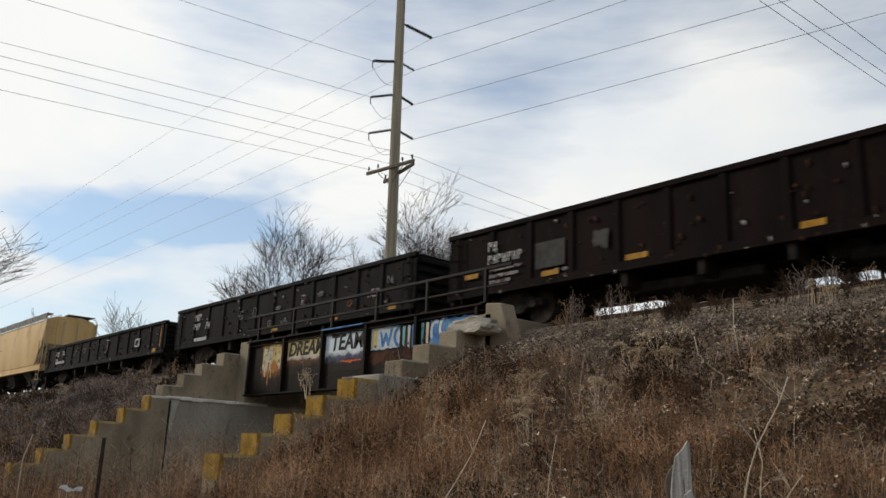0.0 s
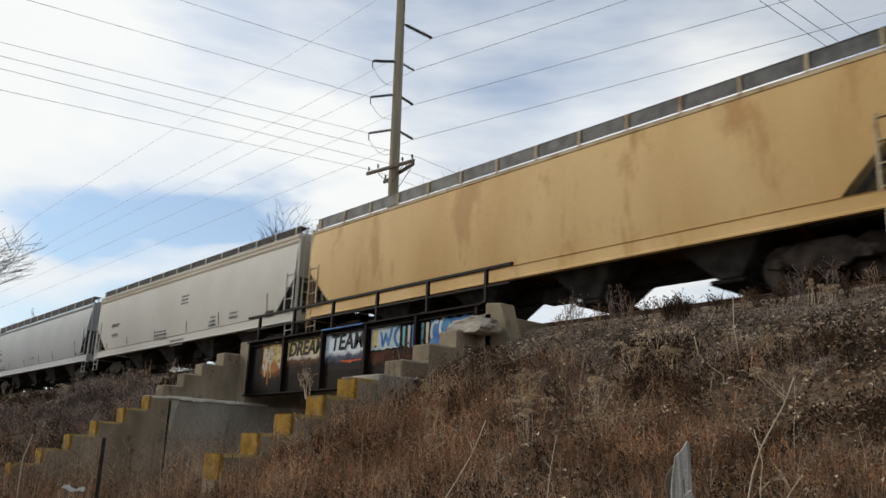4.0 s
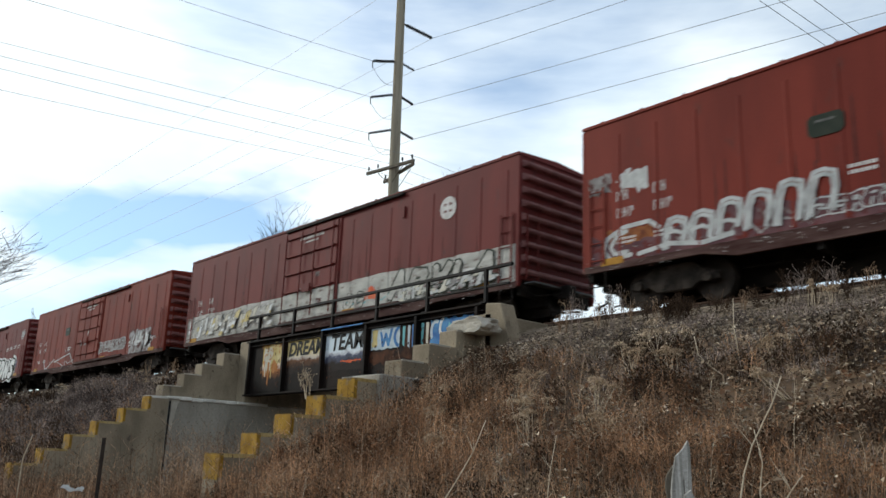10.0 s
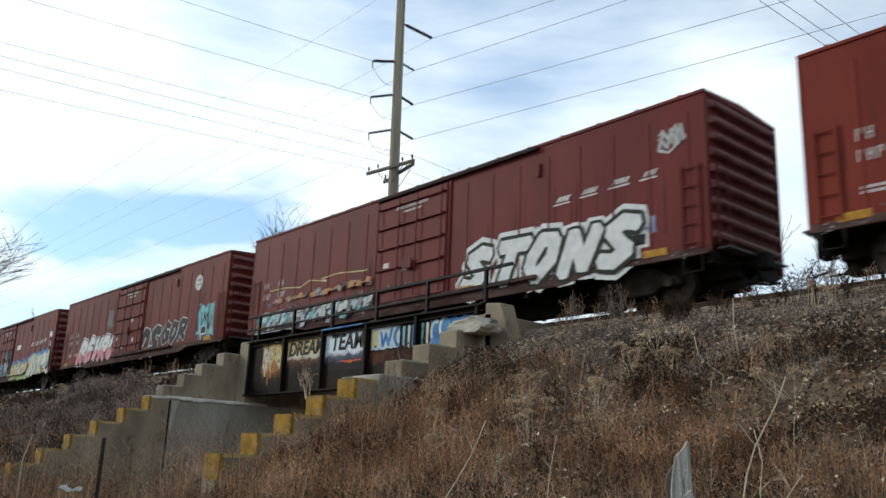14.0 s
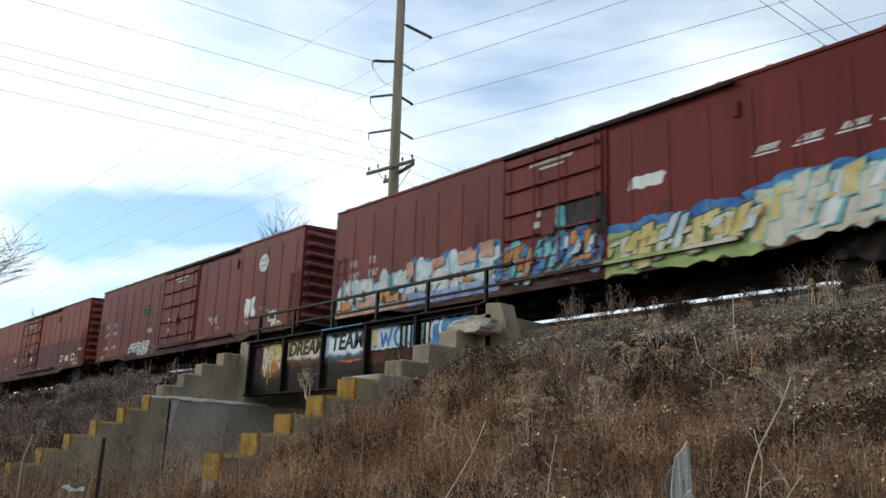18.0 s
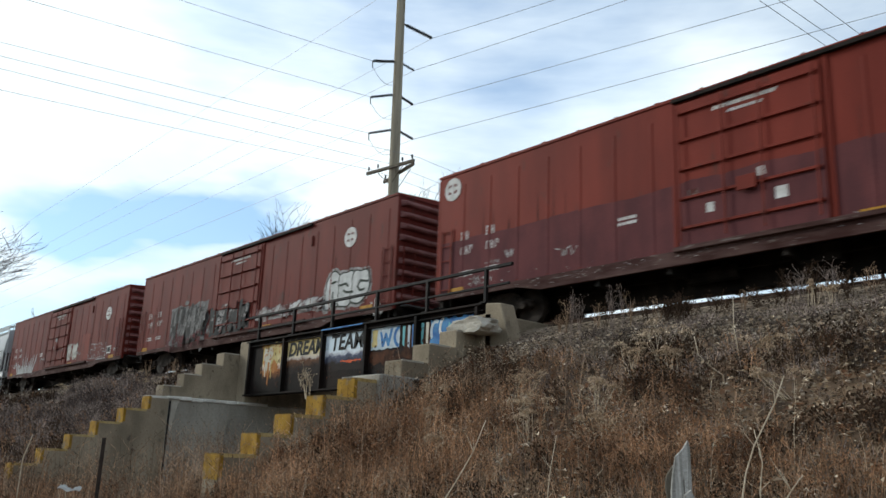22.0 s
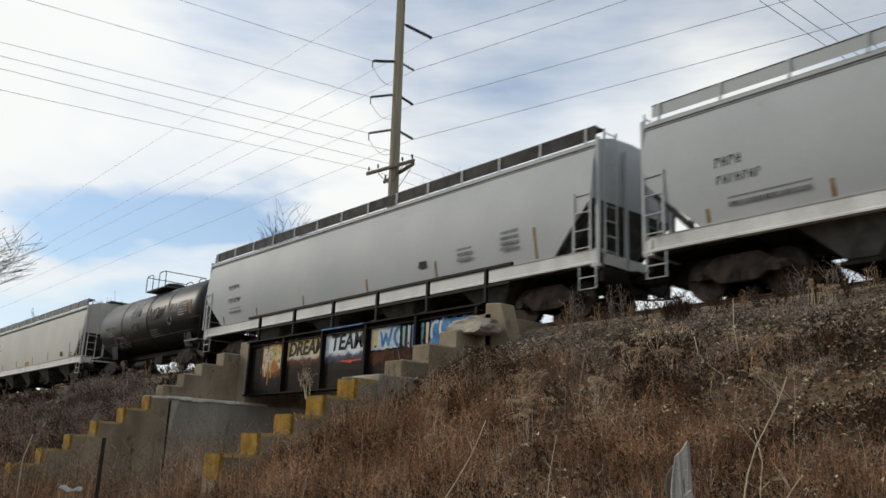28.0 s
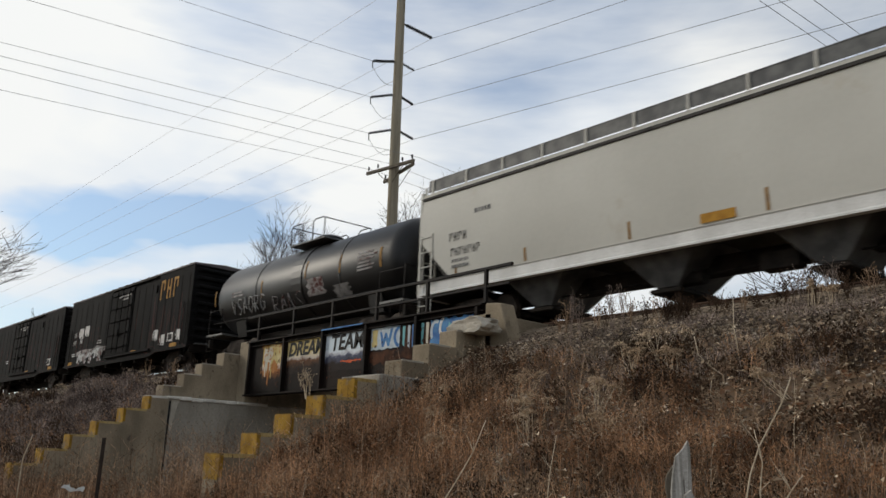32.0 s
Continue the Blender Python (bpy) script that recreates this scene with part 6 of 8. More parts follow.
    if name == "boxcar":
        for k in range(8):
            x, z = q.uniform(-half + .4, half - .8), q.uniform(1.05, 1.75)
            if not d0 - .8 < x < d1 + .2:
                scribbles(car, [(x, z, q.uniform(.25, .8), q.uniform(.1, .25), M_GWORN)], k + seed)
        for k in range(4):
            x, z = q.uniform(d0 + .2, d1 - .5), q.uniform(1.3, 2.6)
            part("paint_patch", Geo().box(x, x + q.uniform(.12, .3), -SIDE - .070, -SIDE - .067, z, z + q.uniform(.1, .25)), q.choice((M_GWORN, M_WMARK)), car)
    g = Geo()
    for k in range(150):
        x, z, e = q.uniform(-half + .1, half - .1), FLOORZ + abs(q.gauss(0, .22)) - .2, q.uniform(.006, .026)
        g.prism([(x - e, z), (x + e * q.uniform(1, 4), z - e * .3), (x + e * 1.5, z + e * .5), (x - e * .4, z + e * q.uniform(.4, 1.6))], "y", -SIDE - .0235 - k * .00002, -SIDE - .0215 - k * .00002)
    tagged(part("chipped_paint", g, M_GWORN if name == "boxcar" else M_GRIMERED, car), kind="stuff")
    g = Geo()
    for k in range(34):
        x, z0, e = q.uniform(-half + .3, half - .3), q.uniform(1.0, 2.2), q.uniform(.012, .035)
        if not d0 - .3 < x < d1 + .3:
            g.prism([(x - e, z0), (x + e, z0), (x + e * .6, z0 + q.uniform(.4, 1.6)), (x - e * .6, z0 + q.uniform(.4, 1.6))], "y", -SIDE - .0025 - k * .00001, -SIDE - .0012 - k * .00001)
    tagged(part("rust_streak", g, M_STREAK, car), kind="stuff")
    if roundel is not None:
        rx, rz = roundel
        disc = part("roundel", Geo().tube((rx, -SIDE - .001, rz), (rx, -SIDE - .018, rz), .335, n=28), M_WMARK, car, "white round emblem with dark marks")
        g = Geo()
        r = random.Random(seed)
        for dx, dz in ((-.12, .11), (.11, .11), (-.12, -.09), (.11, -.09)):
            for e in (-.045, .03):
                g.box(rx + dx + e - .02, rx + dx + e + .035, -SIDE - .021, -SIDE - .0185, rz + dz - .045, rz + dz + r.uniform(.02, .05))
        tagged(part("emblem_mark", g, M_MAROON, disc), kind="stuff")
    return car


def gondola(label, u0, u1, mat, top, chord=None, seed=1, ribs=13):
    half = (u1 - u0) / 2
    car = thing("gondola_wagon", label, "railway wagon", group="goods train wagons")
    for s in (-1, 1):
        y0, y1 = sorted((s * SIDE, s * (SIDE - .05)))
        part("side_wall", Geo().box(-half, half, y0 + (.06 if s < 0 else 0), y1 + (.06 if s < 0 else -.06), .95, top - .1), mat, car)
        part("top_chord", Geo().box(-half - .02, half + .02, min(s * (SIDE + .02), s * (SIDE - .16)), max(s * (SIDE + .02), s * (SIDE - .16)), top - .14, top), chord or mat, car, bevel=.015)
        part("side_sill", Geo().box(-half, half, min(s * SIDE, s * (SIDE - .12)), max(s * SIDE, s * (SIDE - .12)), .78, 1.0), mat, car, bevel=.01)
        for k in range(ribs):
            x = -half + .35 + k * (2 * half - .7) / (ribs - 1)
            part("side_post", Geo().prism([(x - .11, s * (SIDE - .062)), (x - .075, s * (SIDE + .0)), (x + .075, s * (SIDE + .0)), (x + .11, s * (SIDE - .062))], "z", .98, top - .12), mat, car)
        part("end_wall", Geo().box(min(s * half, s * (half - .06)), max(s * half, s * (half - .06)), -SIDE + .1, SIDE - .1, .95, top - .05), mat, car)
        for k in range(5):
            z = 1.12 + k * (top - 1.25) / 4.4
            part("end_rib", Geo().prism([(-SIDE + .12, z - .07), (-SIDE + .12, z + .07), (SIDE - .12, z + .07), (SIDE - .12, z - .07)], "x", min(s * half, s * (half + .09)), max(s * half, s * (half + .09))), mat, car, bevel=.02)
        ladder(car, s * (half - .35), -SIDE - .03, 1.0, top - .3, mat)
        part("stirrup", Geo().path([(s * (half - .15), -SIDE, .85), (s * (half - .15), -SIDE, .45), (s * (half - .6), -SIDE, .45), (s * (half - .6), -SIDE, .85)], .02), M_STEEL, car)
    part("floor", Geo().box(-half, half, -SIDE + .1, SIDE - .1, .9, 1.02), M_STEEL, car)
    q = random.Random(seed * 11)
    for name, m, n, zr in (("chipped_paint", M_GWORN, 45, (.8, top - .1)), ("rust_patch", M_GRUST, 120, (.8, top - .15))):
        g = Geo()
        for k in range(n):
            x, z, e = q.uniform(-half + .1, half - .1), zr[0] + (zr[1] - zr[0]) * q.random() ** 2, q.uniform(.008, .03)
            g.prism([(x - e, z), (x + e * q.uniform(.6, 2), z - e * q.uniform(.3, 4)), (x + e * 1.2, z + e), (x - e * .4, z + e * q.uniform(.4, 3))], "y", -SIDE - .005 - k * .00002, -SIDE + (.058 if .98 < z < top - .14 else -.002) - k * .00002)
        tagged(part(name, g, m, car), kind="stuff")
    running_gear(car, half, 2.0, low=.4)
    for x in (-half * .4, -half * .2, 0, half * .2, half * .4):
        part("cross_bearer", Geo().box(x - .08, x + .08, -SIDE + .1, SIDE - .1, .45, .9), M_STEEL, car)
    for s in (-1, 1):
        part("brake_rigging", Geo().box(s * half * .25 - 1.6, s * half * .25 + 1.6, -.9, .9, .38, .62), M_STEEL, car, bevel=.03)
    part("reflector", Geo().box(half - 1.2, half - .84, -SIDE - .008, -SIDE - .001, .86, 1.04), M_YMARK, car)
    return car


def hopper(label, u0, u1, mat, sill_mat, trim=True, seed=1, walk_mat=None, bays=4, platform=False, frame_mat=None, slope_mat=None, bay_mat=None, bow=1.0, cornice=None):
    """A covered hopper: smooth tall sides, end slope sheets behind ladders, discharge bays beneath, walkway on the roof."""
    half = (u1 - u0) / 2
    fm = frame_mat or mat
    car = thing("covered_hopper_wagon", label, "railway wagon", group="goods train wagons")
    BOWED[car.name] = bow
    zt, CUT = 4.08, 2.66
    # bowed side sheet, drawn in at the sill and at the eaves
    for s in (-1, 1):
        bands = [(z, face(car, z)) for z in (1.40, 1.58, 1.75, 1.95, 2.15, 2.4, CUT, 2.9, 3.15, 3.4, 3.58, 3.75, 3.92, zt)]
        rows = []
        for z, y in bands:
            e = half - .12 if z >= CUT - .01 else half - .12 - (CUT - z) * 1.05
            rows.append([(-e + (2 * e) * k / 24, s * y, z) for k in range(25)])
        inner = [[(x, y - s * .05, z) for x, y, z in row] for row in rows]
        part("side_sheet", Geo().grid(rows).grid(inner), mat, car, smooth=True)
        part("eave_trim", Geo().prism([(s * (SIDE - .05), zt - .10), (s * (SIDE + .0), zt - .08), (s * (SIDE + .0), zt + .0), (s * (SIDE - .05), zt + .02)], "x", -half + .05, half - .05), fm, car)
        part("eave_gutter", Geo().box(-half + .1, half - .1, min(s * (SIDE - .03), s * (SIDE - .10)), max(s * (SIDE - .03), s * (SIDE - .10)), zt - .16, zt - .125), M_GRATE, car)
        part("side_sill", Geo().prism([(s * (SIDE - .16), 1.08), (s * (SIDE + .01), 1.08), (s * (SIDE + .01), 1.12), (s * (SIDE - .03), 1.16), (s * (SIDE - .03), 1.40), (s * (SIDE + .0), 1.43), (s * (SIDE - .16), 1.43)], "x", -half, half), sill_mat, car)
    arc = [(-SIDE + .06, zt), (-SIDE + .25, zt + .14), (-.8, zt + .28), (0, zt + .33), (.8, zt + .28), (SIDE - .25, zt + .14), (SIDE - .06, zt)]
    part("roof", Geo().prism(arc, "x", -half + .12, half - .12), mat, car)
    for s in (-1, 1):
        e = s * (half - .12)
        part("end_sheet", Geo().add([(e, -SIDE + .07, zt), (e, SIDE - .07, zt), (e, face(car, 3.5) - .01, 3.5), (e, face(car, CUT) - .01, CUT), (e, -face(car, CUT) + .01, CUT), (e, -face(car, 3.5) + .01, 3.5)],
                                    [(0, 1, 2, 3, 4, 5)]), mat, car)
        a, b = e, s * (half - 1.75)
        # the default grey and M_BAY put the underside's shade into the slope colour
        part("slope_sheet", Geo().add([(a, -SIDE + .05, CUT + .01), (a, SIDE - .05, CUT + .01), (b, SIDE - .05, 1.25), (b, -SIDE + .05, 1.25), (a - s * .1, -SIDE + .05, CUT + .01), (a - s * .1, SIDE - .05, CUT + .01), (b - s * .1, SIDE - .05, 1.25), (b - s * .1, -SIDE + .05, 1.25)],
                                      [(0, 1, 2, 3), (7, 6, 5, 4), (0, 3, 7, 4), (1, 5, 6, 2), (0, 4, 5, 1), (3, 2, 6, 7)]), slope_mat or M_GRATE, car)
        part("shear_plate", Geo().prism([(s * (half - 1.0), 1.09), (s * (half - 1.6), 1.09), (s * (half - 1.5), 1.3), (s * (half - 1.0), 1.7)], "y", -.03, .03), M_BAY, car)
        for y in (-SIDE + .2, SIDE - .2):
            part("slope_web", Geo().prism([(s * (half - .25), 2.52), (s * (half - 1.6), 1.1), (s * (half - 1.42), 1.1), (s * (half - .2), 2.38)], "y", y - .02, y + .02), M_BAY, car)
        for y in (-SIDE + .03, SIDE - .03):
            part("corner_post", Geo().box(min(s * half, s * (half - .10)), max(s * half, s * (half - .10)), y - .04, y + .04, 1.1, zt + .1), fm, car, bevel=.008)
        part("end_post", Geo().box(min(s * half, s * (half - .08)), max(s * half, s * (half - .08)), -.45, -.37, 1.1, zt), fm, car)
        part("end_post", Geo().box(min(s * half, s * (half - .08)), max(s * half, s * (half - .08)), .37, .45, 1.1, zt), fm, car)
        part("end_sill", Geo().box(min(s * half, s * (half - .25)), max(s * half, s * (half - .25)), -SIDE, SIDE, 1.0, 1.36), sill_mat, car, bevel=.015)
        ladder(car, s * (half - .40), -SIDE - .01 - .13 * bow, 1.45, 2.75, fm, w=.5)
        ladder(car, s * (half + .02), -SIDE + .42, 1.4, zt + .25, fm, "y", w=.45)
        part("stirrup", Geo().path([(s * (half - .1), -SIDE, 1.1), (s * (half - .1), -SIDE, .5), (s * (half - .6), -SIDE, .5), (s * (half - .6), -SIDE, 1.1)], .022), fm, car)
        part("step_bar", Geo().tube((s * (half - .1), -SIDE, .78), (s * (half - .6), -SIDE, .78), .018, n=5), fm, car)
        part("floor_plate", Geo().box(min(s * half, s * (half - 2.2)), max(s * half, s * (half - 2.2)), -SIDE + .1, SIDE - .1, 1.02, 1.08), M_STEEL, car)
        if platform:
            part("roof_platform", Geo().box(min(s * (half + .05), s * (half - .7)), max(s * (half + .05), s * (half - .7)), -.35, SIDE - .2, zt + .40, zt + .44), M_GRATE, car)
        part("end_handrail", Geo().path([(s * (half + .02), SIDE - .1, 1.2), (s * (half + .2), SIDE - .1, zt - .2), (s * (half + .05), SIDE - .1, zt + .25), (s * (half - .4), SIDE - .15, zt + .38)], .02), fm, car)
    if cornice:
        for z0, z1, d in ((-.20, -.16, .012), (-.15, -.02, .02), (-.01, .10, .035), (.105, .13, .02)):
            part("cornice", Geo().box(-half + .06, half - .06, -SIDE - d, -SIDE + .06, zt + z0, zt + z1), cornice, car, bevel=.006)
    # discharge bays
    L = 2 * half - 4.6
    for k in range(bays):
        c = -L / 2 + (k + .5) * L / bays
        w = L / bays * .31
        part("discharge_bay", Geo().add([(c - w, -1.2, 1.36), (c + w, -1.2, 1.36), (c + w, 1.2, 1.36), (c - w, 1.2, 1.36), (c - .28, -.7, .45), (c + .28, -.7, .45), (c + .28, .7, .45), (c - .28, .7, .45)],
                                        [(0, 1, 5, 4), (1, 2, 6, 5), (2, 3, 7, 6), (3, 0, 4, 7), (4, 5, 6, 7), (3, 2, 1, 0)]), bay_mat or M_BAY, car, bevel=.02)
        part("outlet_gate", Geo().box(c - .4, c + .4, -.8, .8, .32, .42), M_STEEL, car, bevel=.02)
    # roof walkway: near grating with posts
    wm = walk_mat or M_GRATE
    for y in (-SIDE + .34, SIDE - .34):
        part("roof_walkway", Geo().box(-half + .3, half - .1, y - .30, y + .02, zt + .36, zt + .40), wm, car)
        part("walkway_edge", Geo().box(-half + .3, half - .1, y - .305, y - .295, zt + (.17 if cornice else .13 if wm == M_GREYCAR else .07), zt + .40), wm, car)
        part("walkway_kerb", Geo().box(-half + .3, half - .1, y - .315, y - .285, zt + .402, zt + .425), M_GRATE, car)
    npost = 14
    for k in range(npost):
        x = -half + .5 + k * (2 * half - .9) / (npost - 1)
        part("walkway_bracket", Geo().prism([(-SIDE + .0, zt - .02), (-SIDE + .0, zt + .41), (-SIDE + .03, zt + .41), (-SIDE + .03, zt - .02)], "x", x - .03, x + .03), fm, car)
    for k in range(5):
        x = -half + 2.4 + k * (2 * half - 4.8) / 4
        part("hatch", Geo().box(x - 1.3, x + 1.3, -.35, .35, zt + .30, zt + .42), mat, car, bevel=.02)
    running_gear(car, half, 2.0, 1.05)
    if trim:
        for k, x in enumerate((-half + 1.6, -half + 4.2, -half + 7.4, 1.0, half - 5.8, half - 2.0)):
            zz = [1.48 + (.28 + .06 * k + .2 * (k == 5)) * i / 4 for i in range(5)]
            part("reflector_strip", Geo().prism([(-face(car, z) - .009, z) for z in zz] + [(-face(car, z) + .01, z) for z in zz[::-1]], "x", x, x + .075), M_STRIP, car)
    return car


def tank_wagon(label, u0, u1, seed=1):
    half = (u1 - u0) / 2
    car = thing("tank_wagon", label, "railway wagon", group="goods train wagons")
    R, zc, n = 1.44, 2.62, 40
    prof = [(-half + .05, .0), (-half + .07, .35), (-half + .16, .8), (-half + .32, 1.15), (-half + .55, 1.36), (-half + .85, R), (half - .85, R), (half - .55, 1.36), (half - .32, 1.15), (half - .16, .8), (half - .07, .35), (half - .05, 0)]
    rows = [[(x, r * math.cos(6.28318 * i / n), zc + r * math.sin(6.28318 * i / n)) for i in range(n + 1)] for x, r in prof]
    part("tank_shell", Geo().grid(rows), M_TANK, car, smooth=True)
    for x in (-half * .42, 0.1, half * .45):
        part("tank_band", Geo().grid([[(x + d, (R + e) * math.cos(6.28318 * i / n), zc + (R + e) * math.sin(6.28318 * i / n)) for i in range(n + 1)] for d, e in ((-.05, 0), (-.05, .012), (.05, .012), (.05, 0))]), M_TANK, car, smooth=True)
    part("dome", Geo().tube((0, 0, zc + R - .05), (0, 0, zc + R + .30), .48, n=20), M_TANK, car, bevel=.02)
    part("dome_lid", Geo().tube((0, 0, zc + R + .30), (0, 0, zc + R + .38), .52, .40, n=20), M_TANK, car)
    part("top_platform", Geo().box(-1.15, 1.15, -1.0, 1.0, zc + R - .02, zc + R + .03), M_GRATE, car)
    for y in (-1.0, 1.0):
        for x0, x1 in ((-1.1, -.35), (.35, 1.1)):
            part("top_handrail", Geo().path([(x0, y, zc + R + .03), (x0, y, zc + R + .68), (x0 + .12, y, zc + R + .76), (x1 - .12, y, zc + R + .76), (x1, y, zc + R + .68), (x1, y, zc + R + .03)], .022), M_RAILING, car)
    for x in (-1.1, 1.1):
        part("top_handrail", Geo().path([(x, -1.0, zc + R + .72), (x, 1.0, zc + R + .72)], .022), M_RAILING, car)
    part("tank_jacket_band", Geo().grid([[(x, (R + e) * math.cos(6.28318 * i / n), zc + (R + e) * math.sin(6.28318 * i / n)) for i in range(n + 1)] for x, e in ((-.12, 0), (-.12, .03), (.55, .03), (.55, 0))]), M_TANK, car, smooth=False)
    for s in (-1, 1):
        part("saddle", Geo().prism([(-.9, 1.0), (.9, 1.0), (1.05, 1.68), (.7, 1.42), (.3, 1.24), (-.3, 1.24), (-.7, 1.42), (-1.05, 1.68)], "x", s * (half - 2.0) - .35, s * (half - 2.0) + .35), M_TANK, car)
        part("end_platform", Geo().box(min(s * half, s * (half - 1.3)), max(s * half, s * (half - 1.3)), -1.45, 1.45, 1.08, 1.16), M_GRATE, car)
        part("end_handrail", Geo().path([(s * (half - .05), -1.4, 1.16), (s * (half - .05), -1.4, 2.2), (s * (half - .05), 1.4, 2.2), (s * (half - .05), 1.4, 1.16)], .022), M_RAILING, car)
        part("side_handrail", Geo().path([(s * (half - 1.2), -1.45, 1.16), (s * (half - 1.2), -1.45, 2.1), (s * (half - .1), -1.42, 2.1)], .02), M_RAILING, car)
        part("stirrup", Geo().path([(s * (half - .1), -1.45, 1.1), (s * (half - .1), -1.45, .5), (s * (half - .6), -1.45, .5), (s * (half - .6), -1.45, 1.1)], .022), M_STEEL, car)
    part("side_sill", Geo().box(-half, half, -.3, .3, .95, 1.15), M_STEEL, car)
    part("walkway_rail", Geo().path([(-half + .6, -R - .03, 1.55), (half - .6, -R - .03, 1.55)], .018), M_RAILING, car)
    running_gear(car, half, 1.9, 1.0)
    return car


# ---------------------------------------------------------------- the train, wagon by wagon: offset along the train in metres
TRAIN = []


def add(car, u0, u1):
    TRAIN.append((car, (u0 + u1) / 2))
    return car, (u1 - u0) / 2


c, h = add(gondola("dark brown gondola wagon with white lettering", 176.0, 195.6, M_BROWNCAR, 2.62, seed=1, ribs=15), 176.0, 195.6)
c, h = add(gondola("black gondola wagon with faded white and orange tags", 158.4, 174.55, M_BLACKCAR, 2.47, seed=2), 158.4, 174.55)
c, h = add(gondola("low black gondola wagon with yellow side strips", 140.7, 157.25, M_BLACKCAR, 2.22, seed=3), 140.7, 157.25)
c, h = add(hopper("tan covered hopper wagon with pale frame", 120.2, 139.65, M_TANCAR, M_TANCAR, seed=4, bow=.45, platform=True, trim=False, frame_mat=M_TANPALE, slope_mat=M_TANPALE, walk_mat=M_GRATE), 120.2, 139.65)
c, h = add(hopper("off-white covered hopper wagon with dark roof walkway", 100.1, 119.5, M_WHITECAR, M_WHITECAR, seed=5, bow=.45, walk_mat=M_BAY, cornice=M_EAVE), 100.1, 119.5)
c, h = add(hopper("grey covered hopper wagon with pale side sill", 80.3, 99.0, M_DULLCAR, M_GREYCAR, seed=6, platform=True, walk_mat=M_BAY), 80.3, 99.0)
B = []
for u0, u1, mat, lab, rd in ((59.75, 78.8, M_RED2, "red boxcar with white round emblem and scattered tags", 6.95), (38.3, 57.55, M_MAROON, "maroon boxcar with a white painted lower band", 6.9),
                             (17.0, 36.1, M_RED2, "red boxcar with silver graffiti beside the door", None), (-4.4, 14.85, M_MAROON, "maroon boxcar with large white bubble graffiti", None),
                             (-25.65, -6.5, M_RED, "dark red boxcar with pink and black graffiti", 7.0), (-46.9, -27.65, M_MAROON, "maroon boxcar covered low down in blue and yellow graffiti", None),
                             (-68.2, -49.0, M_MAROON, "maroon boxcar with white round emblem", 6.95), (-89.5, -70.2, M_RED2, "red boxcar with faded lower half", -9.1),
                             (-110.7, -91.5, M_RED, "red boxcar with silver bubble graffiti", 7.2), (-132.0, -112.7, M_RED, "red boxcar with white scrawls on its lower side", 7.3)):
    c, h = add(boxcar(lab, u0, u1, mat, (rd, (3.3 if rd == 7.3 else 3.5) if rd > 0 else 4.0) if rd is not None else None, seed=int(u0), decal=u0 in (59.75, 17.0, -68.2)), u0, u1)
    B.append((c, h))
c, h = add(hopper("light grey covered hopper wagon with white sill", -154.0, -133.3, M_GREYCAR, M_SILL, seed=8, walk_mat=M_GREYCAR, bay_mat=M_GRATE), -154.0, -133.3)
c, h = add(hopper("grey covered hopper wagon with orange strips", -175.35, -155.2, M_GREYCAR, M_SILL, seed=9, walk_mat=M_BAY, bay_mat=M_GRATE), -175.35, -155.2)
c, h = add(tank_wagon("black tank wagon with white graffiti tags", -188.4, -176.0, 1), -188.4, -176.0)
# dark slope colour stands for shade on pale end sheets
c, h = add(hopper("off-white covered hopper wagon with steel roof platform", -209.2, -189.8, M_WHITECAR, M_SILL, seed=10, bow=.45, platform=True, slope_mat=M_BAY, walk_mat=M_GRATE, bay_mat=M_GRATE), -209.2, -189.8)
# dark strip drawn for the shadow line under the roof gutter
part("gutter_shadow_strip", Geo().box(-h + .1, h - .1, -SIDE - .03, -SIDE + .05, 3.91, 3.99), M_BAY, c, bevel=.006)
c, h = add(tank_wagon("black tank wagon with silver patches", -222.6, -209.9, 2), -222.6, -209.9)
c, h = add(boxcar("sooty black boxcar with large yellow marks", -239.65, -224.35, M_CSX, None, seed=12, decal=False, name="black_boxcar"), -239.65, -224.35)
c, h = add(boxcar("sooty black boxcar with closely ribbed sides", -256.4, -241.0, M_CSX, None, seed=13, decal=False, name="black_boxcar"), -256.4, -241.0)


# ---------------------------------------------------------------- paint on the wagons
WAGON = {k: TRAIN[i][0] for i, k in enumerate(("G1", "G2", "G3", "H1", "PS", "HU", "B1", "B2", "B3", "B4", "B5", "D", "C", "E", "F", "G", "J1", "J3", "T1", "H6", "T2", "CS", "CT"))}


def shade_block(car, x0, x1, z0, z1, y):
    part("graffiti_block", Geo().prism(ragged(x0, x1, z0, z1, 71, 12, .08), "y", y - .002, y), M_GBLACK, car, "black sprayed block with teal edge")
    part("graffiti_edge", Geo().prism(ragged(x0 - .14, x0 + .12, z0 - .1, z1 - .1, 72, 6, .1), "y", y - .005, y - .003), M_GTEAL, car)


def plate(car, x0, x1, z0, z1, mat, name):
    plate.lift = (plate.lift + 1) % 5
    y = -face(car, (z0 + z1) / 2) - .008 - plate.lift * .001 - (.008 if name in ("square_centre", "data_plate") else 0)
    return part(name, Geo().box(x0, x1, y - .003, y, z0, z1), mat, car)


plate.lift = 0


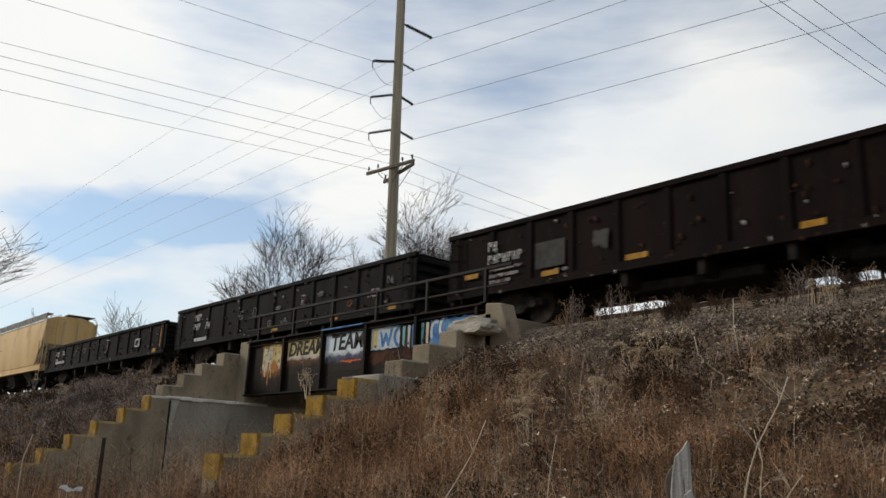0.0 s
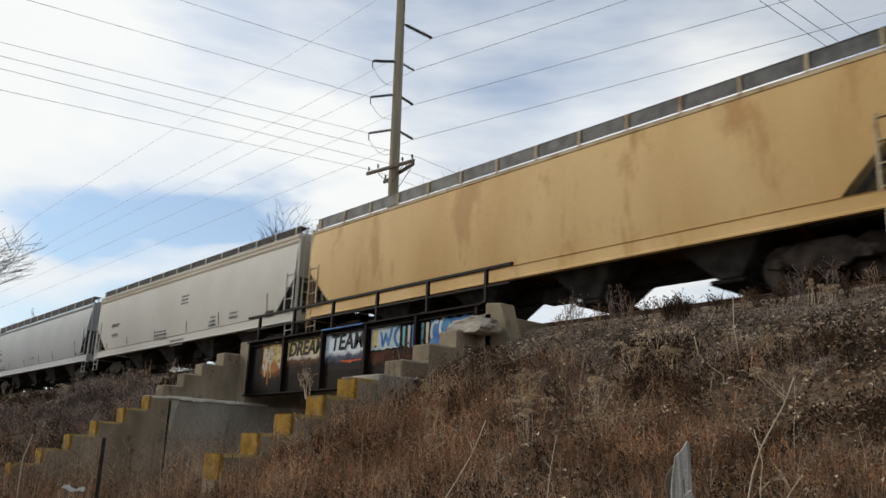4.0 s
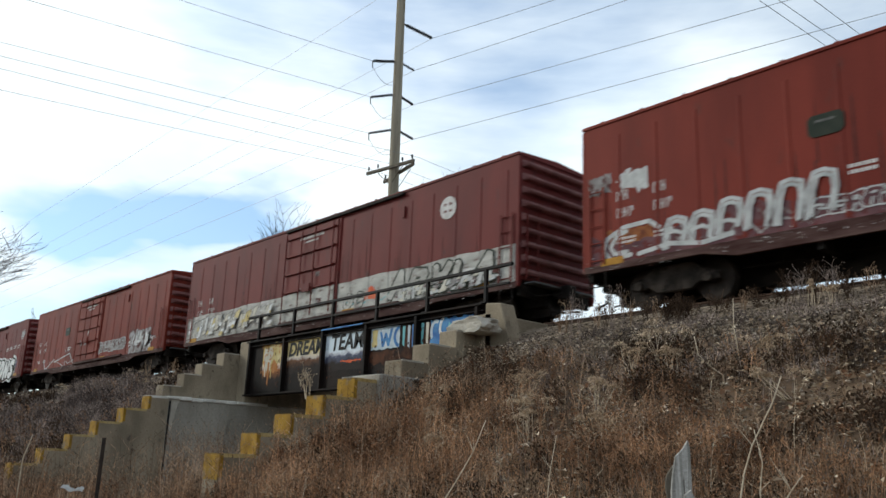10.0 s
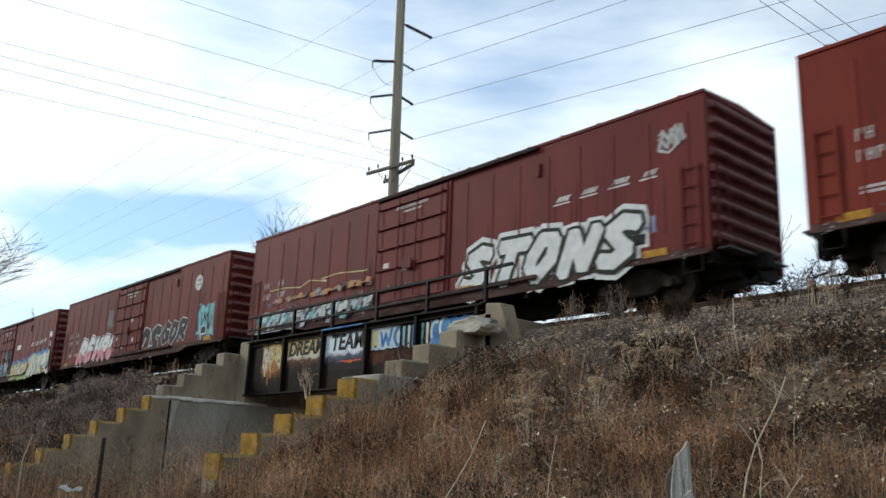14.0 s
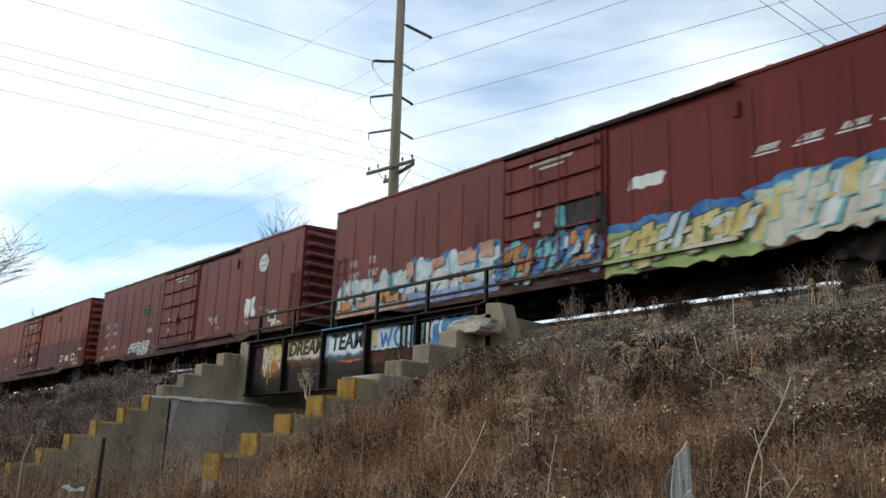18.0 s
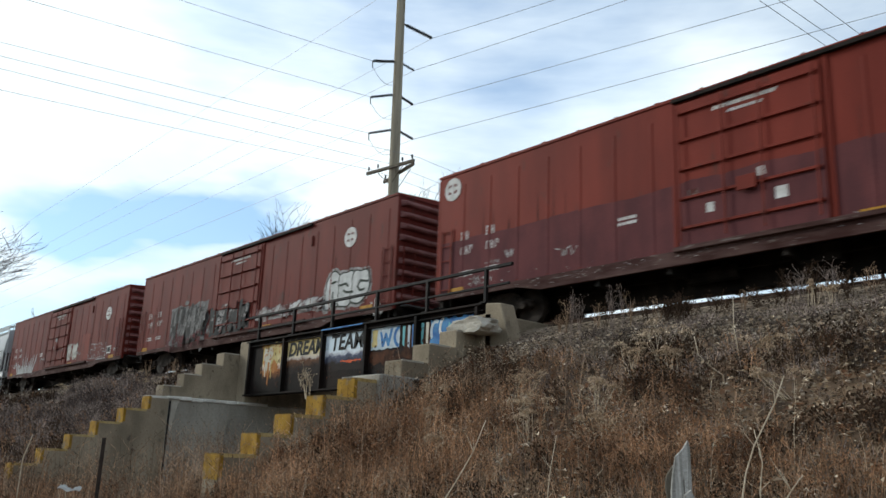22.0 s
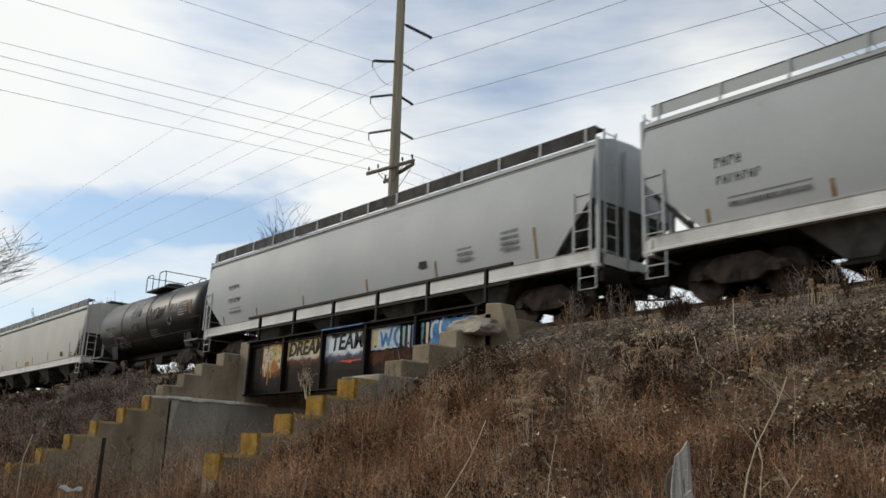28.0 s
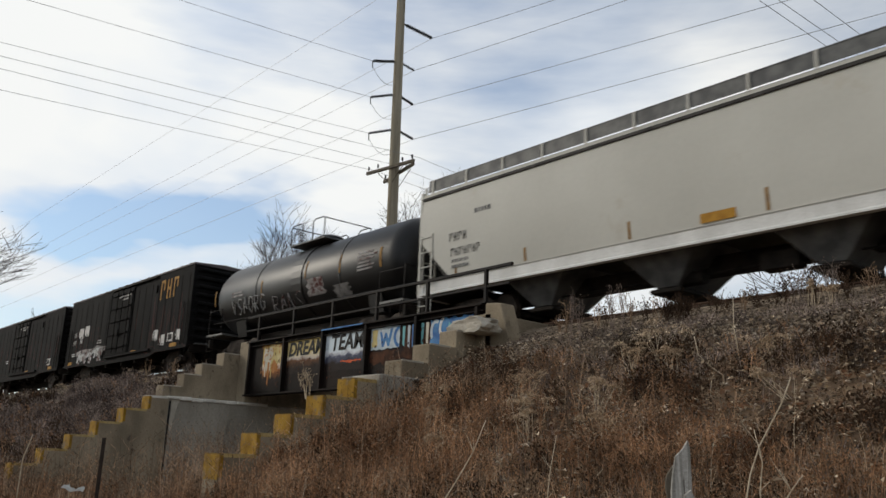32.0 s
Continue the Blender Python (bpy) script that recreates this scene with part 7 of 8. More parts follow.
def band(car, half, z0, z1, mat, seed):
    """A broad painted or faded band along the lower side, with an uneven upper edge; it breaks at the door."""
    r = random.Random(seed)
    for a, b, y in ((-half + .02, -half + half * 2 * .408 - .14, -SIDE - .003), (-half + half * 2 * .408 + .01, -half + half * 2 * .575 - .01, -SIDE - .066), (-half + half * 2 * .575 + .15, half - .05, -SIDE - .003)):
        n = 26
        top = [(a + (b - a) * k / n, z1 + r.uniform(-.018, .018) + .02 * math.sin(k * .5 + seed)) for k in range(n, -1, -1)]
        part("painted_band", Geo().prism([(a, z0), (b, z0)] + top, "y", y - .0025, y), mat, car, "uneven band of paint along the lower side")
    for x in SEAMS[car.name]:
        part("painted_seam", Geo().prism([(x - .056, -SIDE - .001), (x - .022, -SIDE - .019), (x + .022, -SIDE - .019), (x + .056, -SIDE - .001)], "z", z0 + .045, z1 - .02), mat, car)


def scrawl(car, x, z, w, h, mat, seed):
    """A spiky white scrawl."""
    r = random.Random(seed)
    g = Geo()
    for k in range(13):
        a, u = x + w * (k + .5) / 13, (k - 6) / 6
        t = a + u * .55 + r.uniform(-.15, .15)
        e = r.uniform(.05, .13)
        g.prism([(a - e, z), (a + e, z), (t + .02, z + h * r.uniform(.45, 1.0) * (1.1 - .35 * abs(u))), (t - .02, z + h * r.uniform(.45, .8))], "y", -SIDE - .0145 - k * .0006, -SIDE - .014 - k * .0006)
    tagged(part("graffiti_scrawl", g, mat, car, "white spiky scrawl"), "white spiky scrawl", kind="stuff")
    smudge(car, x, z - .05, w, h * .34, M_GWORN, seed)


def grime(car, x0, x1, z0, z1, mat, seed):
    """Thin dirty spray along the foot of a side, its upper edge broken into soft humps."""
    r = random.Random(seed)
    n = int((x1 - x0) / .22)
    top = [(x0 + (x1 - x0) * k / n, z1 + .16 * math.sin(k * .31 + seed) + r.uniform(-.09, .09)) for k in range(n, -1, -1)]
    part("grime", Geo().prism([(x0, z0), (x1, z0)] + top, "y", -SIDE - .0032, -SIDE - .0022), mat, car)


def arches(car, x0, x1, z0, z1, n, mat, seed, rad=.04, lean=.12):
    """Tall narrow outlined letters with rounded heads, drawn in double strokes."""
    r = random.Random(seed)
    w, lines = (x1 - x0) / n, []
    for k in range(n):
        a, top = x0 + k * w, z1 - (z1 - z0) * (.34 * (1 - k / (n - 1)) + r.uniform(0, .1))
        for e, cut in ((0.0, 0.0), (.24, .2)):
            p = [(a + e * w * .6, z0 + r.uniform(0, .12)), (a + e * w * .6, z0 + (top - z0) * (.7 - cut * .5)), (a + w * (.12 + e * .5), top - cut * .4), (a + w * (.42 + e * .2), top + .03 - cut * .5),
                 (a + w * (.78 - e * .4), top - .05 - cut * .4), (a + w * (.86 - e * .4), z0 + (top - z0) * .62), (a + w * (.78 - e * .3), z0 + (top - z0) * r.uniform(.1, .3))]
            lines.append([(x + lean * (z - z0), z) for x, z in p])
        if r.random() < .6:
            lines.append([(a + w * .1, z0 + .3 + r.uniform(0, .15)), (a + w * .5, z0 + .36), (a + w * .8, z0 + .28)])
    tagged(part("graffiti_outline", stroke_layer(lines, rad, -SIDE - .0085), mat, car), "tall letters outlined in silver spray", kind="stuff")


grime(WAGON["B1"], -9.3, -1.55, 1.0, 1.62, M_GRIMEPURPLE, 3)
smudge(WAGON["B1"], -8.75, 1.42, 1.15, .3, M_GRUSTSPRAY, 12)
tagged(part("graffiti_outline", stroke_layer([[(-8.2, 1.12), (-8.75, 1.06), (-8.95, 1.3), (-8.85, 1.58), (-8.4, 1.78), (-7.7, 1.8), (-7.45, 1.6)], [(-8.3, 1.2), (-8.65, 1.2), (-8.75, 1.35), (-8.6, 1.6), (-8.3, 1.68)],
                                       [(-8.0, 1.1), (-7.2, 1.2), (-6.4, 1.08), (-5.7, 1.16)]], .05, -SIDE - .0075), M_GSILVER, WAGON["B1"]), kind="stuff")
arches(WAGON["B1"], -7.35, -3.55, 1.08, 2.1, 6, M_GSILVER, 4)
scribbles(WAGON["B1"], [(-7.3, 1.05, 2.6, .5, M_GWORN)], 19)
bubble(WAGON["B1"], -4.05, -2.5, 1.15, 1.5, 5, M_GRIMEPURPLE, M_GSILVER, seed=12, line=.03)
smudge(WAGON["B1"], -2.55, 1.62, .62, .72, M_GMID, 37)
smudge(WAGON["B1"], -2.4, 1.8, .3, .4, M_GWORN, 38)
smudge(WAGON["B1"], -2.15, 1.2, .55, .3, M_GRUSTSPRAY, 39)
bubble(WAGON["B1"], 1.63, 2.11, 1.15, 1.61, 1, M_GRIMEPURPLE, M_GMID, seed=20, line=.03)
bubble(WAGON["B1"], 2.29, 2.66, 1.15, 1.6, 1, M_GRIMEPURPLE, M_GMID, seed=21, line=.03)
bubble(WAGON["B1"], 2.91, 3.32, 1.12, 1.56, 1, M_GRIMEPURPLE, M_GMID, seed=22, line=.03)
bubble(WAGON["B1"], 3.91, 4.41, 1.15, 1.55, 1, M_GRIMEPURPLE, M_GMID, seed=23, line=.03)
grime(WAGON["B1"], 1.7, 9.35, 1.0, 1.5, M_GRIMEPURPLE, 7)
for k, (x, z, w, h, m) in enumerate(((.3, 2.75, .6, .42, M_GWHITE), (.75, 2.95, .25, .3, M_GWORN), (.1, 2.5, .3, .25, M_GWORN), (-.85, 1.55, .4, .3, M_GMID), (.25, 1.5, .3, .26, M_GWORN), (.55, 1.75, .35, .25, M_GWORN), (.9, 1.3, .35, .14, M_GRUSTSPRAY))):
    part("paint_patch", Geo().prism(ragged(x, x + w, z, z + h, 410 + k, 6, .06), "y", -SIDE - .0715 - k * .0006, -SIDE - .070 - k * .0006), m, WAGON["B1"])
smudge(WAGON["B1"], 5.65, 1.05, 0.59, 0.61, M_GWORN, 31)
smudge(WAGON["B1"], 6.53, 1.01, 0.74, 0.63, M_GWORN, 32)
smudge(WAGON["B1"], 8.41, 1.32, 0.75, 0.31, M_GWORN, 33)
scribbles(WAGON["B1"], [(5.73, 0.96, 2.09, 0.20, M_GSILVER)], 34)
bars(WAGON["B1"], 4.69, 1.77, 1, 0.75, 0.130, M_WMARK, tilt=0)
plate(WAGON["B1"], 7.64, 8.13, 1.78, 2.0, M_YMARK, "orange_label")
smudge(WAGON["B1"], -9.36, 2.66, 0.62, 0.49, M_GWORN, 35)
smudge(WAGON["B1"], -8.46, 2.6, 0.74, 0.46, M_GSILVER, 36)
band(WAGON["B2"], 9.62, 1.0, 2.02, M_GBAND, 5)
wild(WAGON["B2"], 4.68, 9.04, 1.03, 1.54, [M_GCREAM, M_GWORN, M_GSILVER], M_DECAL, None, 12, 6, "grey-green graffiti on the white band")
scribbles(WAGON["B2"], [(6.32, 0.93, 2.63, 0.20, M_GPINK)], 41)
part("graffiti_disc", Geo().prism([(3.4 + .3 * math.cos(a * .1795), 1.28 + .42 * math.sin(a * .1795)) for a in range(18)], "y", -SIDE - .012, -SIDE - .009), M_GRED, WAGON["B2"], "orange-red half disc")
throw_up(WAGON["B2"], 1.9, 3.1, 1.08, 1.6, [8, 4], M_GBAND, M_DECAL, None, 61, "", .06, .03)
throw_up(WAGON["B2"], 4.3, 8.9, 1.05, 1.98, [6, 2, 5, 7, 6], M_GBAND, M_DECAL, None, 62, "grey-green letters on the white band", .12, .06, .3)
scribbles(WAGON["B2"], [(2.23, 1.16, 2.00, 0.21, M_GTEAL)], 43)
wild(WAGON["B2"], -9.3, -2.4, 1.05, 1.95, [M_GWHITE, M_GCREAM, M_GBAND, M_GBAND, M_GYELLOW], M_GMID, None, 44, 7, "worn pale graffiti on the white band")
bubble(WAGON["B3"], 1.45, 5.08, 1.31, 1.87, 5, M_GWORN, M_GSILVER, seed=13, line=.03, label="silver outlined bubble graffiti")
wild(WAGON["B3"], 5.65, 7.93, 0.95, 2.04, [M_GSILVER, M_GWHITE, M_GWORN], M_GWORN, M_GWORN, 14, 4, "white and silver graffiti cloud", M_GWORN)
bubble(WAGON["B3"], 7.52, 8.23, 1.08, 1.67, 1, M_GWHITE, M_GBLACK, seed=15, line=.04)
scribbles(WAGON["B3"], [(-7.82, 0.9, 6.05, 0.75, M_GSILVER)], 46)
scribbles(WAGON["B3"], [(-4.68, 0.89, 4.21, 0.42, M_GSILVER)], 47)
throw_up(WAGON["B4"], 2.1, 7.95, .82, 2.1, [0, 1, 8, 3, 0], M_GWHITE, M_DECAL, M_GWHITE, 15, "large white bubble graffiti with dark green outline", .185, .1, .3)
bars(WAGON["B4"], 5.49, 2.78, 1, 0.39, 0.125, M_WMARK, tilt=0.1)
plate(WAGON["B4"], 5.41, 5.94, 2.70, 2.74, M_WMARK, "letter_rule")
bars(WAGON["B4"], 6.29, 2.81, 1, 0.41, 0.125, M_WMARK, tilt=0.1)
plate(WAGON["B4"], 6.21, 6.76, 2.73, 2.77, M_WMARK, "letter_rule")
bars(WAGON["B4"], 7.17, 2.84, 1, 0.46, 0.125, M_WMARK, tilt=0.1)
plate(WAGON["B4"], 7.09, 7.69, 2.76, 2.80, M_WMARK, "letter_rule")
bars(WAGON["B4"], 8.05, 2.84, 1, 0.31, 0.125, M_WMARK, tilt=0.1)
plate(WAGON["B4"], 7.97, 8.42, 2.76, 2.80, M_WMARK, "letter_rule")
wild(WAGON["B4"], -9.13, -1.76, 0.82, 1.5, [M_GPALE, M_GSILVER, M_GTEAL, M_GWORN], M_DECAL, None, 16, 8, "pale teal graffiti", M_GPALE)
wild(WAGON["B4"], -7.97, -1.99, 1.79, 1.99, [M_GORANGE, M_GWORN], M_GRUST, None, 18, 6)
scribbles(WAGON["B4"], [(-8.33, 2.21, 6.34, 0.20, M_GYELLOW)], 48)
smudge(WAGON["B4"], -0.33, 1.36, 0.47, 0.36, M_GWHITE, 49)
smudge(WAGON["B4"], 0.42, 1.6, 0.40, 0.40, M_GWHITE, 50)
scribbles(WAGON["B4"], [(0.26, 3.09, 0.97, 0.22, M_GSILVER)], 51)
scribbles(WAGON["B4"], [(8.45, 3.3, .8, .55, M_GSILVER), (8.5, 3.4, .7, .3, M_GWORN)], 52)
smudge(WAGON["B4"], 8.55, 3.4, .55, .3, M_GWORN, 54)
tagged(part("graffiti_outline", stroke_layer([[(8.5, 3.35), (8.6, 3.8), (8.75, 3.55), (8.95, 3.85), (9.0, 3.4), (8.75, 3.25), (8.5, 3.35)]], .028, -SIDE - .012), M_GSILVER, WAGON["B4"]), kind="stuff")
smudge(WAGON["B4"], 7.95, 1.5, .4, .4, M_GLAV, 55)
smudge(WAGON["B4"], -1.38, 2.91, 0.24, 0.23, M_GWHITE, 53)
throw_up(WAGON["B5"], -6.9, -1.6, .84, 2.2, [2, 4, 5, 2, 8], M_GWHITE, M_GBLACK, M_GWHITE, 17, "white and pink graffiti with black outline", .17, .05, .5, M_GPINK)
smudge(WAGON["B5"], -3.14, 2.51, 0.72, 0.85, M_GMID, 54)
throw_up(WAGON["B5"], 1.2, 3.6, .72, 2.1, [8, 0], M_GBLACK, M_GWHITE, None, 18, "black graffiti with white outline", .2, .05, .3)
throw_up(WAGON["B5"], 3.7, 6.3, 1.1, 2.1, [4, 8, 2], M_GBLACK, M_GWHITE, None, 19, "", .13, .035, .3)
smudge(WAGON["B5"], 7.35, 1.1, 1.3, 1.35, M_GTEAL, 55)
scribbles(WAGON["B5"], [(7.5, 1.3, 1.0, .9, M_GBLACK)], 56)
smudge(WAGON["B5"], -0.57, 1.78, 0.34, 0.23, M_GWHITE, 57)
smudge(WAGON["B5"], 0.7, 1.57, 0.40, 0.27, M_GWHITE, 57)
smudge(WAGON["B5"], -0.78, 1.51, 0.41, 0.35, M_GORANGE, 58)
def cloud_tops(car, x0, x1, z0, z1, mats, seed, y):
    """Round sprayed humps along the top of a piece."""
    r = random.Random(seed)
    n = int((x1 - x0) / .34)
    for k in range(n):
        x = x0 + (x1 - x0) * (k + .5) / n
        part("graffiti_cloud", Geo().prism(blob(x, z0 + (z1 - z0) * r.uniform(.3, .6), .27, (z1 - z0) * r.uniform(.42, .62), r, 14, .2), "y", y - .001 - k * .0003, y - k * .0003), mats[k % len(mats)], car)


cloud_tops(WAGON["D"], -9.2, -5.6, 1.2, 2.0, [M_GPALE, M_GTEAL, M_GPALE], 5, -SIDE - .003)
cloud_tops(WAGON["D"], -5.7, -1.85, 1.3, 2.2, [M_GBLUE, M_GPALE, M_GBLUE, M_GSALMON], 6, -SIDE - .003)
part("graffiti_base", Geo().prism(ragged(-9.3, -1.85, 1.0, 1.55, 8, 22, .05), "y", -SIDE - .012, -SIDE - .010), M_GPALE, WAGON["D"])
throw_up(WAGON["D"], -9.2, -5.6, 1.05, 2.0, [6, 2, 6, 5], M_GSILVER, M_GTEAL, None, 20, "pale blue and white interlocking graffiti", .17, .03, .2, M_GPALE)
throw_up(WAGON["D"], -5.7, -1.85, 1.05, 2.08, [4, 6, 2, 1], M_GPALE, M_GTEAL, None, 23, "pale green letters topped with blue and salmon", .17, .03, .2, M_GSILVER)
for k, (x, z, w, h, m) in enumerate(((-9.0, 1.08, .5, .26, M_GORANGE), (-8.2, 1.05, .9, .28, M_GSALMON), (-7.2, 1.12, 1.1, .28, M_GORANGE), (-6.2, 1.02, .5, .2, M_GSALMON), (-5.75, 1.7, .35, .45, M_GSALMON), (-4.6, 1.82, .5, .26, M_GSALMON), (-3.5, 1.75, .75, .3, M_GSALMON),
                                  (-2.6, 1.8, .5, .42, M_GSALMON), (-3.3, 1.22, .5, .12, M_GORANGE), (-5.6, 1.0, .8, .22, M_GLAV), (-4.6, 1.0, 1.2, .16, M_GLAV), (-3.2, 1.0, 1.2, .18, M_GLAV))):
    part("graffiti_fill", Geo().prism(ragged(x, x + w, z, z + h, 300 + k, 7, .05), "y", -SIDE - .056 - k * .0006, -SIDE - .0555 - k * .0006), m, WAGON["D"])
r = random.Random(44)
gaps = Geo()
for k in range(26):
    x, z, e = r.uniform(-9.1, -2.0), r.uniform(1.15, 1.6), r.uniform(.04, .12)
    gaps.prism([(x - e, z - e * .6), (x + e * .7, z - e), (x + e, z + e * .3), (x - e * .1, z + e * 1.7)], "y", -SIDE - .0645 - k * .0002, -SIDE - .064 - k * .0002)
tagged(part("graffiti_gap", gaps, M_GBLACK, WAGON["D"]), kind="stuff")
plate(WAGON["D"], -9.4, -5.75, .845, .985, M_GSALMON, "painted_sill").location.y = -.02
plate(WAGON["D"], -5.74, -1.9, .845, .985, M_GLAV, "painted_sill").location.y = -.02
plate(WAGON["D"], 5.8, 9.4, .845, .985, M_GCREAM, "painted_sill")
cloud_tops(WAGON["D"], -1.8, 1.4, 1.05, 2.0, [M_GLAV, M_GTEAL, M_GPALE, M_GBLUE], 9, -SIDE - .067)
wild(WAGON["D"], -1.95, 1.3, 1.0, 2.0, [M_GBLUE, M_GTEAL, M_GORANGE, M_GPALE], M_GBLACK, None, 24, 6, "", None, -SIDE - .072)
shade_block(WAGON["D"], .2, 1.55, 1.75, 2.75, -SIDE - .068)
wild(WAGON["D"], 1.5, 5.3, .70, 1.85, [M_GYELLOW, M_GYELLOW, M_GPALE, M_GCREAM], M_DECAL, M_GBLUE, 21, 4, "yellow and green graffiti", M_GGREEN, -SIDE - .013)
wild(WAGON["D"], 5.25, 9.3, .82, 2.15, [M_GCREAM, M_GWHITE, M_GCREAM, M_GYELLOW], M_GTEAL, M_GBLUE, 22, 4, "cream and blue graffiti", M_GCREAM, -SIDE - .013)
part("painted_track", Geo().box(1.55, 3.6, -SIDE - .134, -SIDE - .131, .958, 1.042), M_GGREEN, WAGON["D"])
part("painted_track", Geo().box(3.61, 4.85, -SIDE - .134, -SIDE - .131, .958, 1.042), M_GCREAM, WAGON["D"])
smudge(WAGON["D"], 8.72, 2.92, .42, .3, M_GWHITE, 62)
smudge(WAGON["D"], 8.8, 2.38, .4, .24, M_GWHITE, 63)
part("graffiti_fill", Geo().prism(ragged(9.0, 9.42, 1.15, 1.95, 66, 6, .04), "y", -SIDE - .08, -SIDE - .078), M_GBLUE, WAGON["D"])
smudge(WAGON["D"], 2.18, 2.6, 0.92, 0.29, M_GWHITE, 61)
bars(WAGON["D"], 5.28, 2.71, 1, 0.42, 0.125, M_WMARK, tilt=0.1)
plate(WAGON["D"], 5.20, 5.76, 2.63, 2.67, M_WMARK, "letter_rule")
bars(WAGON["D"], 6.13, 2.71, 1, 0.45, 0.125, M_WMARK, tilt=0.1)
plate(WAGON["D"], 6.05, 6.64, 2.63, 2.67, M_WMARK, "letter_rule")
bars(WAGON["D"], 6.98, 2.73, 1, 0.47, 0.125, M_WMARK, tilt=0.1)
plate(WAGON["D"], 6.90, 7.51, 2.65, 2.69, M_WMARK, "letter_rule")
bars(WAGON["D"], 7.80, 2.78, 1, 0.37, 0.125, M_WMARK, tilt=0.1)
plate(WAGON["D"], 7.72, 8.23, 2.70, 2.74, M_WMARK, "letter_rule")
smudge(WAGON["C"], 5.76, 1.6, 0.73, 0.67, M_GWHITE, 62)
scribbles(WAGON["C"], [(2.78, 1.52, 0.78, 0.40, M_GSILVER)], 63)
bubble(WAGON["C"], -5.25, -3.12, 0.79, 1.37, 4, M_GSILVER, M_GBLACK, M_GWHITE, 24, "silver outlined letters low on the side", .15, .04)
wild(WAGON["C"], -3.1, -2.22, 0.7, 1.32, [M_GRIMERED, M_GWORN], M_GRIMERED, None, 25, 3)
scribbles(WAGON["C"], [(-1.22, 1.47, 1.90, 0.51, M_GSILVER)], 64)
smudge(WAGON["C"], 7.86, 0.92, 0.58, 0.28, M_GWHITE, 65)
band(WAGON["E"], 9.6, 1.0, 2.45, M_GRIMERED, 6)
plate(WAGON["E"], 5.86, 6.34, 1.26, 1.62, M_WMARK, "white_square")
plate(WAGON["E"], 5.95, 6.24, 1.32, 1.55, M_MAROON, "square_centre")
bars(WAGON["E"], 6.71, 1.25, 1, 0.57, 0.320, M_WMARK, tilt=0)
bars(WAGON["E"], 7.66, 1.25, 1, 0.55, 0.130, M_WMARK, tilt=0)
bars(WAGON["E"], 8.19, 0.91, 1, 0.71, 0.130, M_WMARK, tilt=0)
bars(WAGON["E"], 8.75, 1.71, 1, 0.57, 0.130, M_WMARK, tilt=0)
bubble(WAGON["F"], 6.04, 8.26, 1.26, 2.42, 3, M_GSILVER, M_DECAL, M_GWORN, 25, "silver bubble graffiti with dark outline", .12, .05)
wild(WAGON["F"], -0.51, 5.89, 1.27, 1.81, [M_GWORN, M_GSILVER, M_GWORN], M_GRIMERED, None, 26, 7, "grey block letters", M_GWORN)
wild(WAGON["F"], -6.14, -2.68, 0.84, 2.62, [M_GMID, M_GMID, M_BAY], M_BAY, None, 27, 7, "grey worn block of graffiti", None, -SIDE - .014, M_GRIMERED)
smudge(WAGON["F"], -6.14, 0.84, 3.46, 1.78, M_GMID, 29)
wild(WAGON["F"], -2.24, 0.96, 1.10, 2.26, [M_GMID, M_GWORN, M_BAY, M_GBLACK], M_GBLACK, None, 28, 5, "", M_GBLACK, -SIDE - .072)
scribbles(WAGON["F"], [(8.47, 0.77, 0.71, 0.52, M_GSILVER)], 70)
scrawl(WAGON["G"], -7.6, .95, 3.2, 1.5, M_GSILVER, 7)
smudge(WAGON["G"], 1.57, 1.34, 0.79, 0.78, M_GBAND, 76)
smudge(WAGON["G"], 2.52, 1.33, 0.74, 0.76, M_GBAND, 77)
plate(WAGON["G"], 3.9, 5.0, 1.15, 2.5, M_RED2, "repainted_panel")
bars(WAGON["G"], 6.15, 1.13, 2, 1.41, 0.096, M_GSILVER, tilt=0)
bubble(WAGON["G"], 5.13, 7.46, 1.11, 1.84, 4, M_RED, M_GWORN, None, 27, "pale outlined graffiti", .2, .03)
smudge(WAGON["G"], -1.11, 1.66, 0.60, 0.39, M_GWHITE, 73)
smudge(WAGON["G"], -0.31, 1.65, 0.88, 0.39, M_GWHITE, 73)
smudge(WAGON["G"], 0.77, 1.6, 0.53, 0.55, M_GWHITE, 73)
smudge(WAGON["G"], 8.66, 1.2, 0.48, 1.12, M_GRIMERED, 74)
marks(WAGON["G1"], -8.2, 1.93, (2, 2), .26, M_WMARK)
marks(WAGON["G1"], -8.2, 1.58, (7, 7), .25, M_WMARK)
for z, w in ((1.38, 1.2), (1.2, 1.1), (1.05, .8)):
    bars(WAGON["G1"], -8.2, z, 1, w, .085, M_GWORN, tilt=0)
plate(WAGON["G1"], -6.51, -5.56, 1.2, 1.86, M_BAY, "faded_patch")
for a, b, z in ((.25, .73, .98), (-3.78, -3.2, 1.0), (-6.3, -5.76, .99), (-9.1, -8.58, 1.28)):
    plate(WAGON["G1"], a, b, z, z + .13, M_YMARK, "reflector")
smudge(WAGON["G1"], -4.7, 1.45, .45, .4, M_BAY, 95)
for a, z, n in ((-6.3, 1.84, 3), (-6.3, 1.45, 3), (-5.24, 1.45, 2)):
    marks(WAGON["G2"], a, z, (n, n), .28, M_WMARK)
bars(WAGON["G2"], -6.19, 0.99, 1, 1.09, 0.130, M_WMARK, tilt=0)
